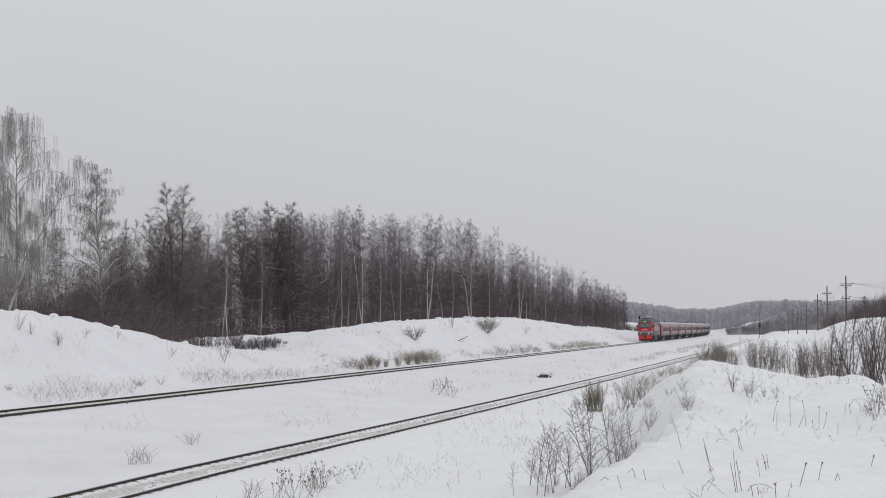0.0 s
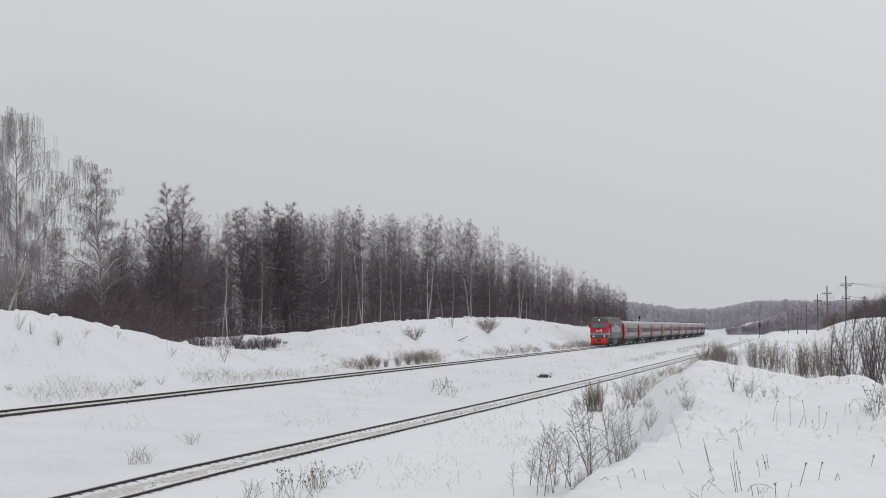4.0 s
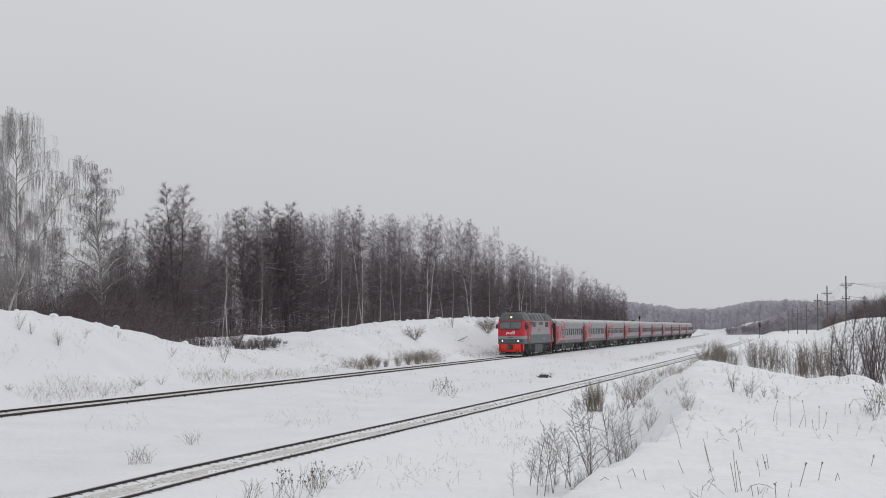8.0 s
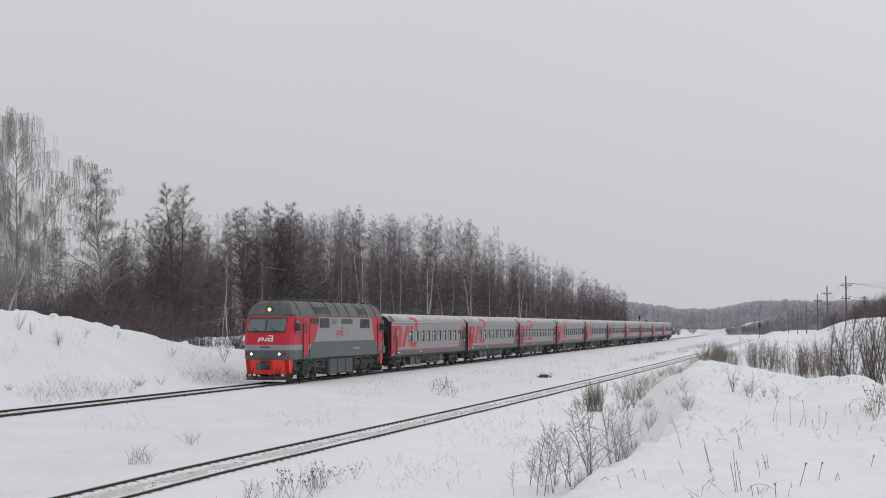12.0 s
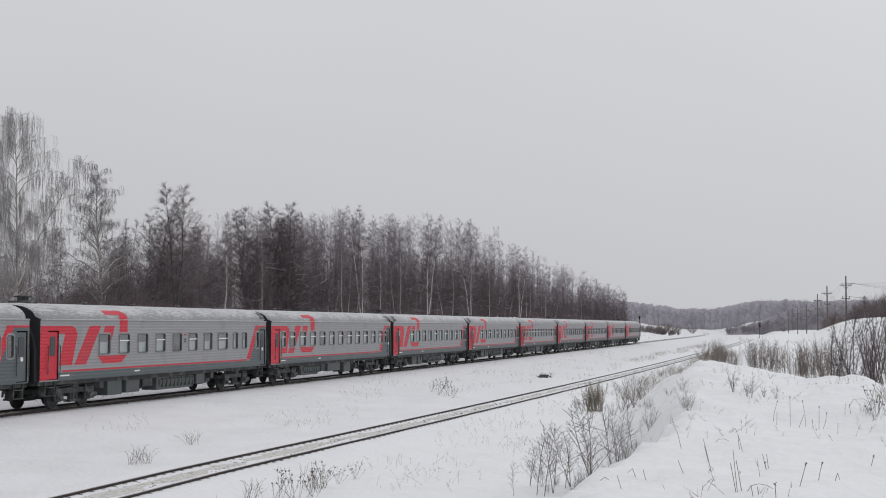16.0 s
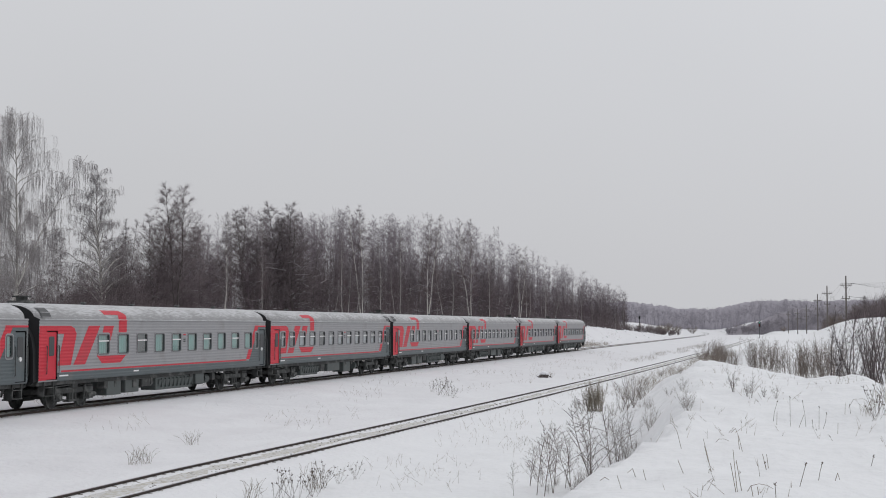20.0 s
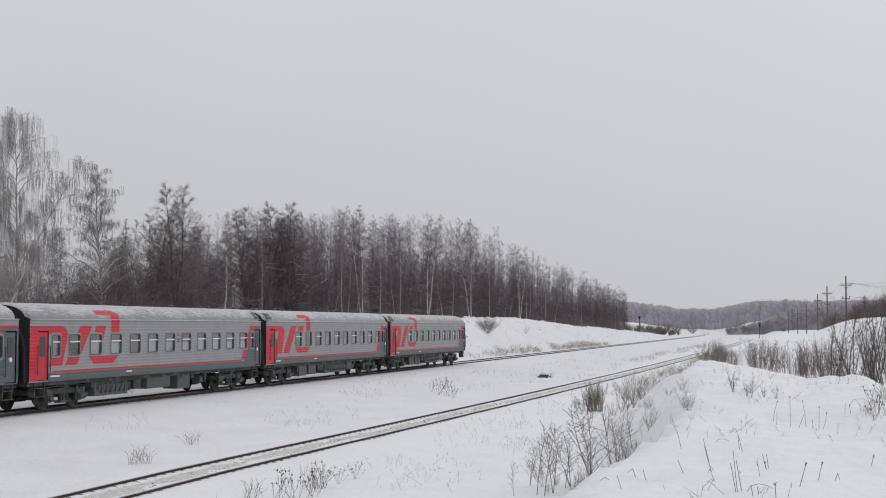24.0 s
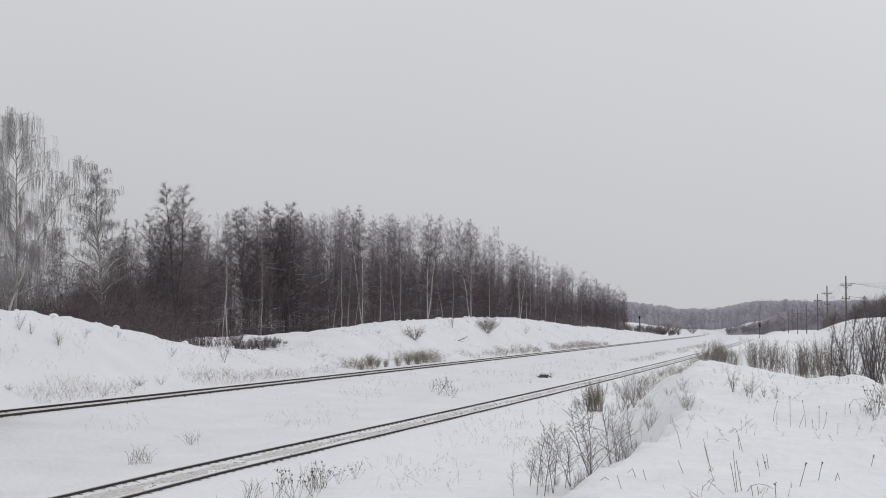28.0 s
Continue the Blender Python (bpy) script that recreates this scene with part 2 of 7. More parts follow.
# ---- mesh helpers ----
class Shape:
    """Collects the corners and faces of one mesh."""

    def __init__(self):
        self.v, self.f = [], []

    def quad(self, a, b, c, d):
        i = len(self.v)
        self.v += [a, b, c, d]
        self.f.append((i, i + 1, i + 2, i + 3))

    def poly(self, pts):
        i = len(self.v)
        self.v += list(pts)
        self.f.append(tuple(range(i, i + len(pts))))

    def box(self, x0, x1, y0, y1, z0, z1, bevel=0.0):
        b = min(bevel, abs(x1 - x0) / 2.2, abs(y1 - y0) / 2.2, abs(z1 - z0) / 2.2)
        if b <= 0:
            i = len(self.v)
            self.v += [(x, y, z) for z in (z0, z1) for x, y in ((x0, y0), (x1, y0), (x1, y1), (x0, y1))]
            self.f += [tuple(i + k for k in q) for q in ((0, 3, 2, 1), (4, 5, 6, 7), (0, 1, 5, 4), (1, 2, 6, 5), (2, 3, 7, 6), (3, 0, 4, 7))]
            return self
        ring = lambda e: [(x0 + e, y0 + b), (x0 + b, y0 + e), (x1 - b, y0 + e), (x1 - e, y0 + b), (x1 - e, y1 - b), (x1 - b, y1 - e), (x0 + b, y1 - e), (x0 + e, y1 - b)]
        self.loft([[(x, y, z) for x, y in ring(e)] for e, z in ((b, z0), (0, z0 + b), (0, z1 - b), (b, z1))], caps=True)
        return self

    def loft(self, rings, closed=True, caps=False):
        i, n = len(self.v), len(rings[0])
        for r in rings:
            self.v += list(r)
        for k in range(len(rings) - 1):
            for j in range(n if closed else n - 1):
                a, b = i + k * n + j, i + k * n + (j + 1) % n
                self.f.append((a, b, b + n, a + n))
        if caps:
            self.f.append(tuple(i + j for j in reversed(range(n))))
            self.f.append(tuple(i + (len(rings) - 1) * n + j for j in range(n)))
        return self

    def rod(self, a, b, r0, r1=None, sides=8, caps=True):
        a, b = Vector(a), Vector(b)
        r1 = r0 if r1 is None else r1
        q = (b - a).to_track_quat("Z", "Y")
        ring = lambda c, r: [tuple(c + q @ Vector((r * math.cos(2 * math.pi * k / sides), r * math.sin(2 * math.pi * k / sides), 0))) for k in range(sides)]
        return self.loft([ring(a, r0), ring(b, r1)], caps=caps)

    def path(self, pts, r, sides=6):
        for a, b in zip(pts, pts[1:]):
            self.rod(a, b, r, sides=sides)
        return self

    def mesh(self, name):
        me = bpy.data.meshes.new(name)
        me.from_pydata(self.v, [], self.f)
        me.update()
        return me


def part(name, shape, material, parent, label="", smooth=False):
    """Links a shape as one mesh object under a thing or a part (or as a thing, with parent None)."""
    me = shape.mesh(name) if isinstance(shape, Shape) else shape
    if not me.materials:
        me.materials.append(material)
    if smooth:
        me.polygons.foreach_set("use_smooth", [True] * len(me.polygons))
    ob = new(name, me)
    if parent is not None:
        ob.parent = parent
    if label:
        ob["label"] = label
    return ob


def place(name, shared, parent, m):
    """One more piece on a mesh that exists already."""
    ob = new(name, shared)
    ob.parent = parent
    ob.matrix_basis = m
    return ob


def sticks(name, p0, p1, r0, r1, sides=3):
    """Many tapered rods in one mesh, from arrays of ends and radii."""
    p0, p1 = np.asarray(p0, float), np.asarray(p1, float)
    r0, r1 = np.asarray(r0, float), np.asarray(r1, float)
    n = len(p0)
    ax = p1 - p0
    ax /= np.maximum(np.linalg.norm(ax, axis=1, keepdims=True), 1e-9)
    ref = np.where(np.abs(ax[:, 2:3]) > 0.9, np.array([[1.0, 0, 0]]), np.array([[0, 0, 1.0]]))
    u = np.cross(ax, ref)
    u /= np.maximum(np.linalg.norm(u, axis=1, keepdims=True), 1e-9)
    w = np.cross(ax, u)
    ang = 2 * np.pi * np.arange(sides) / sides
    ring = u[:, None, :] * np.cos(ang)[None, :, None] + w[:, None, :] * np.sin(ang)[None, :, None]
    v = np.concatenate([p0[:, None, :] + ring * r0[:, None, None], p1[:, None, :] + ring * r1[:, None, None]], axis=1).reshape(-1, 3)
    k = np.arange(sides)
    q = np.stack([k, (k + 1) % sides, (k + 1) % sides + sides, k + sides], axis=1)
    f = (q[None] + (np.arange(n) * 2 * sides)[:, None, None]).reshape(-1)
    me = bpy.data.meshes.new(name)
    me.vertices.add(len(v))
    me.vertices.foreach_set("co", v.ravel())
    me.loops.add(len(f))
    me.loops.foreach_set("vertex_index", f.astype(np.int32))
    me.polygons.add(len(f) // 4)
    me.polygons.foreach_set("loop_start", np.arange(0, len(f), 4, dtype=np.int32))
    me.update(calc_edges=True)
    return me


def spikes(name, p0, p1, r0):
    """Many thin pointed twigs in one mesh, three faces each."""
    p0, p1, r0 = np.asarray(p0, float), np.asarray(p1, float), np.asarray(r0, float)
    n = len(p0)
    ax = p1 - p0
    ax /= np.maximum(np.linalg.norm(ax, axis=1, keepdims=True), 1e-9)
    ref = np.where(np.abs(ax[:, 2:3]) > 0.9, np.array([[1.0, 0, 0]]), np.array([[0, 0, 1.0]]))
    u = np.cross(ax, ref)
    u /= np.maximum(np.linalg.norm(u, axis=1, keepdims=True), 1e-9)
    w = np.cross(ax, u)
    ang = 2 * np.pi * np.arange(3) / 3
    ring = u[:, None, :] * np.cos(ang)[None, :, None] + w[:, None, :] * np.sin(ang)[None, :, None]
    v = np.concatenate([p0[:, None, :] + ring * r0[:, None, None], p1[:, None, :]], axis=1).reshape(-1, 3)
    f = (np.array([[0, 1, 3], [1, 2, 3], [2, 0, 3]])[None] + (np.arange(n) * 4)[:, None, None]).reshape(-1)
    me = bpy.data.meshes.new(name)
    me.vertices.add(len(v))
    me.vertices.foreach_set("co", v.ravel())
    me.loops.add(len(f))
    me.loops.foreach_set("vertex_index", f.astype(np.int32))
    me.polygons.add(len(f) // 3)
    me.polygons.foreach_set("loop_start", np.arange(0, len(f), 3, dtype=np.int32))
    me.update(calc_edges=True)
    return me


# ---- plan: s runs along the far track away from the viewer, d across it towards the viewer ----
TH = 0.250479
ALONG = Vector((math.sin(TH), math.cos(TH)))
ACROSS = Vector((math.cos(TH), -math.sin(TH)))
OFFSET = 30.1514
BEND_S, BEND_END, BEND_K = 420.12, 900.0, -0.00031396
NEAR_Z = -0.5


def plan(s, d):
    """World x, y and the heading at s along and d across (numbers or arrays)."""
    s = np.asarray(s, float)
    u = np.clip(s - BEND_S, 0, BEND_END - BEND_S)
    rest = np.clip(s - BEND_END, 0, None)
    ang = BEND_K * u
    lx = np.minimum(s, BEND_S) + np.sin(ang) / BEND_K + rest * np.cos(ang)
    ly = (1 - np.cos(ang)) / BEND_K + rest * np.sin(ang)
    h = TH + ang
    x = -ACROSS[0] * OFFSET + ALONG[0] * lx + ACROSS[0] * ly + d * np.cos(h)
    y = -ACROSS[1] * OFFSET + ALONG[1] * lx + ACROSS[1] * ly - d * np.sin(h)
    return x, y, h


def near_track_d(s):
    return 14.55 + 4.4 * (1 - np.exp(-np.clip(np.asarray(s, float) - 35, 0, None) / 110.0))


def rnoise(x, y, seed):
    """Smooth value noise on arrays."""
    xi, yi = np.floor(x), np.floor(y)
    fx, fy = x - xi, y - yi
    fx, fy = fx * fx * (3 - 2 * fx), fy * fy * (3 - 2 * fy)

    def h(a, b):
        v = np.sin(a * 127.1 + b * 311.7 + seed * 74.7) * 43758.5453
        return v - np.floor(v)

    return (h(xi, yi) * (1 - fx) + h(xi + 1, yi) * fx) * (1 - fy) + (h(xi, yi + 1) * (1 - fx) + h(xi + 1, yi + 1) * fx) * fy - 0.5


def ease(v, a, b):
    t = np.clip((v - a) / (b - a), 0, 1)
    return t * t * (3 - 2 * t)


BANK_S = (0, 40, 58, 66, 72, 79, 89, 97, 105, 109, 112, 117.4, 123, 130, 142, 148, 169, 193, 235, 267, 317, 390, 440, 480)
BANK_H = (4.4, 4.6, 4.5, 4.15, 3.75, 3.15, 2.05, 1.6, 1.2, 1.35, 1.65, 2.6, 3.0, 3.3, 3.7, 3.9, 4.2, 4.6, 4.3, 3.5, 2.65, 1.5, 0.5, 0.1)


def height(s, d):
    """The snow surface above the far rails' top."""
    s, d = np.asarray(s, float), np.asarray(d, float)
    lump = rnoise(s * 0.5, d * 0.5, 3) * 0.22 + rnoise(s * 1.3, d * 1.3, 5) * 0.10
    soft = rnoise(s * 0.12, d * 0.16, 7)
    # strip with both tracks
    z = -0.085 - 0.40 * ease(d, 1.6, 9.0) + 0.10 * soft * ease(d, 3, 6) * (1 - ease(d, 10, 13))
    nd = d - near_track_d(s)
    z = z + (NEAR_Z - 0.065 - z) * (1 - ease(np.abs(nd), 1.6, 4.0))
    z = z - 0.28 * ease(nd, 1.8, 4.0)
    # low ridges thrown up beside the rails, and wind-worn relief between and beside the tracks
    z = z + (0.07 + 0.08 * rnoise(s * 0.9, d * 0.2, 61)) * np.exp(-((np.abs(nd) - 1.35) / 0.28) ** 2) + (0.05 + 0.07 * rnoise(s * 0.8, d * 0.2, 63)) * np.exp(-((d + 1.6) / 0.3) ** 2)
    z = z - 0.03 * np.exp(-((np.abs(d) - 0.98) / 0.2) ** 2) - 0.01 * np.exp(-((np.abs(nd) - 0.95) / 0.16) ** 2)
    z = z + (0.13 * rnoise(s * 0.45, d * 0.6, 65) + 0.09 * rnoise(s * 1.2, d * 1.3, 67) + 0.05 * rnoise(s * 2.6, d * 2.8, 69)) * ease(d, 2.2, 4.0) * ease(np.abs(nd), 1.8, 3.2)
    # bank behind the far track, with the floor of the wood behind it
    crest = np.interp(s, BANK_S, BANK_H)
    shift = 1.8 * rnoise(s * 0.07, d * 0 + 1.5, 11)
    floor_z = 1.7 * (1 - ease(s, 330, 460)) + 0.4 * soft + 0.4 * np.exp(-((s - 122) / 20) ** 2)
    up = ease(-d, 2.6, 11.5 + shift) ** 0.9
    over = ease(-d, 12.5 + shift, 22 + shift)
    bank = -0.085 + (crest + 0.085) * up
    bank = bank + (floor_z - bank) * over
    bank = bank + (lump * 1.4 + 0.13 * rnoise(s * 1.6, d * 1.7, 37)) * ease(-d, 5, 10) + 0.35 * soft * ease(-d, 4.5, 8)
    z = np.where(d < -2.6, bank, z)
    # bank on the viewer's side: a short scarp above the side track, then a shelf, a hollow and a hill
    edge = 26.5 + 0.45 * (1 - ease(s, 17, 27)) - 0.35 * (1 - ease(s, 15.5, 21)) - 4.6 * ease(s, 20, 62) + 0.35 * rnoise(s * 0.55, d * 0.4, 41) + (near_track_d(s) - 14.55) * 0.35 * ease(s, 60, 130)
    t = np.clip((d + 0.9 * rnoise(s * 0.16, d * 0.1, 21) + 0.30 * rnoise(s * 0.9, d * 0.7, 51) + 0.16 * rnoise(s * 2.2, d * 1.9, 53) - edge) / (1.55 + 3.05 * ease(s, 20, 62)), 0, 1)
    up = 0.7 * t + 0.3 * t * t * (3 - 2 * t)
    crest_s = np.clip(64 - (d - 26.6) * 3.9, 36, 66)
    top = 1.80 - 0.0022 * np.clip(s, 0, 70) - 0.10 * np.exp(-((d - 30.0) / 1.6) ** 2) * ease(s, 25, 48) - 1.6 * ease(s, crest_s + 1, crest_s + 14)
    top = top + (0.22 * soft + lump * 1.3 + 0.16 * rnoise(s * 0.7 + d * 0.3, d * 0.9, 27) + 0.10 * np.abs(rnoise(s * 1.1, d * 1.4, 29)) + 0.11 * rnoise(s * 1.9, d * 2.1, 33) + 0.05 * rnoise(s * 3.4, d * 3.6, 35)) * (0.35 + 0.65 * ease(s, 8, 22))
    hill = (2.3 * ease(d, 19.8, 26.5) + 2.0 * ease(d, 31.0, 38.5)) * ease(s, 92, 145) * (1 - 0.45 * ease(s, 178, 212)) * (1 - 0.6 * ease(s, 300, 420))
    z = z + up * (np.maximum(top, hill) - z) + (0.30 * rnoise(s * 0.8, d * 0.9, 43) + 0.14 * rnoise(s * 2.1, d * 2.3, 45)) * 4 * t * (1 - t) * (1 - ease(s, 80, 120))
    # land rises towards the far woods
    rise = 6.5 * ease(s, 520, 880) + 3.0 * ease(s, 900, 1500)
    return z + rise * ease(np.abs(d), 6, 40) + rise * 0.6 * (1 - ease(np.abs(d), 6, 40)) * ease(s, 700, 900)


def spot(s, d, dz=0.0):
    """World place of a point on the snow."""
    x, y, _ = plan(s, d)
    return Vector((float(x), float(y), float(height(s, d)) + dz))


def build_ground():
    far = [1.0 * 1.16 ** k for k in range(46)]
    s_lines = np.concatenate([np.arange(-60, -10, 3.0), np.arange(-10, 8, 0.6), np.arange(8, 46, 0.26), np.arange(46, 75, 0.45), np.arange(75, 150, 1.0), np.arange(150, 460, 2.6), 460 + np.cumsum([3.0 * 1.08 ** k for k in range(56)])])
    d_mid = np.concatenate([np.arange(-64, -26, 2.0), np.arange(-26, -2.6, 0.45), np.arange(-2.6, 12, 0.3), np.arange(12, 20, 0.3), np.arange(20, 26, 0.36), np.arange(26, 34, 0.22), np.arange(34, 36, 0.5), np.arange(36, 60, 1.5)])
    d_left = -64 - np.cumsum([2.5 * 1.13 ** k for k in range(38)])
    d_right = 60 + np.cumsum([2.5 * 1.13 ** k for k in range(38)])
    d_lines = np.concatenate([d_left[::-1], d_mid, d_right])
    S, D = np.meshgrid(s_lines, d_lines, indexing="ij")
    X, Y, _ = plan(S, D)
    Z = height(S, D)
    ns, nd = S.shape
    v = np.stack([X, Y, Z], axis=-1).reshape(-1, 3)
    i = (np.arange(ns - 1)[:, None] * nd + np.arange(nd - 1)[None]).ravel()
    f = np.stack([i, i + 1, i + nd + 1, i + nd], axis=1)
    f = f[:, ::-1].ravel()
    me = bpy.data.meshes.new("ground")
    me.vertices.add(len(v))
    me.vertices.foreach_set("co", v.ravel())
    me.loops.add(len(f))
    me.loops.foreach_set("vertex_index", f.astype(np.int32))
    me.polygons.add(len(f) // 4)
    me.polygons.foreach_set("loop_start", np.arange(0, len(f), 4, dtype=np.int32))
    me.update(calc_edges=True)
    if me.polygons[0].normal.z < 0:
        me.flip_normals()
    ob = part("ground", me, SNOW, None, smooth=True)
    return tagged(ob, "snow-covered ground with soft banks beside the tracks", "ground", kind="structure")


build_ground()


# ---- the two tracks ----
RAIL_PROFILE = ((-0.035, 0.0), (-0.035, -0.035), (-0.010, -0.05), (-0.010, -0.15), (-0.07, -0.17), (-0.07, -0.18), (0.07, -0.18), (0.07, -0.17), (0.010, -0.15), (0.010, -0.05), (0.035, -0.035), (0.035, 0.0))


def build_track(name, centre_d, z, s0, s1, label):
    track = tagged(new(name), label, "railway track", kind="structure")
    stations = np.concatenate([np.arange(s0, 160, 4.0), np.arange(160, s1 + 1, 10.0)])
    for side in (-0.76, 0.76):
        side_rail, top = Shape(), Shape()
        rings, tops = [], []
        for s in stations:
            cd = float(centre_d(s))
            slope = (float(centre_d(s + 0.5)) - float(centre_d(s - 0.5)))
            ring = []
            for o, h in RAIL_PROFILE:
                x, y, _ = plan(s - slope * (side + o), cd + side + o)
                ring.append((float(x), float(y), z + h))
            rings.append(ring)
            tops.append([(ring[0][0], ring[0][1], z + 0.003), (ring[-1][0], ring[-1][1], z + 0.003)])
        side_rail.loft(rings, caps=True)
        top.loft(tops, closed=False)
        r = part("rail", side_rail, RAIL_SIDE, track, "rust-brown steel rail")
        part("running_surface", top, RAIL_TOP, r, "bright worn rail head")
    # snow between the rails, trodden and dirty
    bed = Shape()
    rows = []
    for s in np.arange(s0, min(s1, 330), 1.2):
        row = []
        for o in np.linspace(-0.70, 0.70, 7):
            cd = float(centre_d(s)) + o
            x, y, _ = plan(s, cd)
            row.append((float(x), float(y), z - 0.05 + 0.04 * float(rnoise(np.array(s * 1.8), np.array(cd * 4), 17)) - 0.05 * abs(o)))
        rows.append(row)
    bed.loft(rows, closed=False)
    b = part("packed_snow_bed", bed, TRACK_SNOW, track, "dirty packed snow between the rails", smooth=True)
    return track


far_track = build_track("railway_far", lambda s: 0.0 * np.asarray(s, float), 0.0, -40, 1200, "single track of rails half buried in snow")
near_track = build_track("railway_near", near_track_d, NEAR_Z, -30, 420, "snowed-in side track with dirty snow between its rails")


# ---- the train ----
COACH, HALF = 24.54, 12.27
SIDE_Y = 1.53


def coach_profile():
    """Side from the sill to the roof ridge: (z, y), with pressed ribs."""
    pts = [(1.18, SIDE_Y - 0.03), (1.24, SIDE_Y)]
    z = 1.3
    while z < 3.5:
        pts += [(z, SIDE_Y), (z + 0.02, SIDE_Y + 0.010), (z + 0.065, SIDE_Y + 0.010), (z + 0.085, SIDE_Y)]
        z += 0.136
    pts += [(3.60, SIDE_Y), (3.62, SIDE_Y + 0.035), (3.66, SIDE_Y + 0.035), (3.68, SIDE_Y - 0.01)]
    for k in range(1, 10):
        a = math.pi / 2 * k / 9
        pts.append((3.68 + 0.65 * math.sin(a), (SIDE_Y - 0.01) * math.cos(a) ** 0.8 if k < 9 else 0.0))
    return pts


PROFILE = coach_profile()
ROOF_ROW = [k for k, (z, y) in enumerate(PROFILE) if z >= 3.68][0]


def span(quad, z):
    """The stretch of a slanted piece ((u0 top, u1 top, z top), (u0 foot, u1 foot, z foot)) at height z."""
    (a1, b1, z1), (a0, b0, z0) = quad
    if z > z1 + 1e-6 or z < z0 - 1e-6:
        return None
    t = (z - z0) / (z1 - z0)
    return a0 + (a1 - a0) * t, b0 + (b1 - b0) * t


def rows_between(z0, z1):
    """Rows of the profile cut at z0 and z1."""
    out = []
    for (za, ya), (zb, yb) in zip(PROFILE, PROFILE[1:]):
        lo, hi = max(za, z0), min(zb, z1)
        if hi - lo > 1e-4:
            y = lambda z: ya + (yb - ya) * (z - za) / (zb - za)
            out.append((lo, y(lo), hi, y(hi)))
    return out


def skin(shape, quad, holes, side, lift=0.0):
    """Covers a slanted piece of the coach's side, following the ribs and leaving out the window holes."""
    for za, ya, zb, yb in rows_between(quad[1][2], quad[0][2]):
        lo, hi = span(quad, za), span(quad, zb)
        if not lo or not hi:
            continue
        mid = (za + zb) / 2
        cuts = sorted((a, b) for a, b, h0, h1 in holes if h0 - 0.001 < mid < h1 + 0.001)
        a, b = (lo[0] + hi[0]) / 2, (lo[1] + hi[1]) / 2
        pieces, at, first = [], a, True
        for c0, c1 in cuts:
            if c1 <= a or c0 >= b:
                continue
            if c0 > at:
                pieces.append((lo[0] if first else at, hi[0] if first else at, c0, c0))
            at, first = max(at, c1), False
        if at < b:
            pieces.append((lo[0] if first else at, hi[0] if first else at, lo[1], hi[1]))
        for a0, a1, b0, b1 in pieces:
            p = [(HALF - a0, side * (ya + lift), za), (HALF - b0, side * (ya + lift), za), (HALF - b1, side * (yb + lift), zb), (HALF - a1, side * (yb + lift), zb)]
            shape.quad(*(p if side < 0 else p[::-1]))


def rounded(u0, u1, z0, z1, r, n=3):
    pts = []
    for cx, cz, a0 in ((u1 - r, z1 - r, 0), (u0 + r, z1 - r, 90), (u0 + r, z0 + r, 180), (u1 - r, z0 + r, 270)):
        for k in range(n + 1):
            a = radians(a0 + 90 * k / n)
            pts.append((cx + r * math.cos(a), cz + r * math.sin(a)))
    return pts


def window_parts(owner, u0, u1, z0, z1, side, glass, transom, curtain):
    y = side * SIDE_Y
    outer, inner = rounded(u0 - 0.022, u1 + 0.022, z0 - 0.022, z1 + 0.022, 0.11), rounded(u0 + 0.018, u1 - 0.018, z0 + 0.018, z1 - 0.018, 0.09)
    P = lambda ring, off: [(HALF - u, y + side * off, z) for u, z in ring]
    fr = Shape()
    lip = rounded(u0 - 0.075, u1 + 0.075, z0 - 0.075, z1 + 0.075, 0.14)
    fr.loft([P(outer, 0.018), P(outer, 0.034), P(inner, 0.034), P(inner, -0.05)])
    w = part("window", fr, WINDOW_RIM, owner, "rounded window in a dark rubber frame")
    bed = Shape()
    bed.loft([P(lip, 0.0), P(lip, 0.020), P(outer, 0.022)])
    part("surround", bed, GREY_LIGHT, w, "smooth grey panel round the window")
    pane = Shape()
    pane.poly(P(rounded(u0 + 0.03, u1 - 0.03, z0 + 0.03, z1 - 0.03, 0.1), -0.02)[::(-1 if side < 0 else 1)])
    g = part("pane", pane, glass, w)
    g.visible_shadow = False
    if transom:
        bar = Shape()
        bar.box(HALF - u1 + 0.03, HALF - u0 - 0.03, *sorted((y - side * 0.015, y + side * 0.02)), z1 - 0.31, z1 - 0.26)
        part("transom_bar", bar, WHITE, w, "white transom bar")
    if curtain:
        c = Shape()
        top = z0 + (z1 - z0) * curtain
        n = 10
        pts = [(u0 + 0.04 + (u1 - u0 - 0.08) * k / n, 0.10 + 0.025 * (k % 2)) for k in range(n + 1)]
        c.loft([[(HALF - u, y - side * o, z0 - 0.02) for u, o in pts], [(HALF - u, y - side * o, top) for u, o in pts]], closed=False)
        part("curtain", c, CURTAIN, w, "pale half curtain")


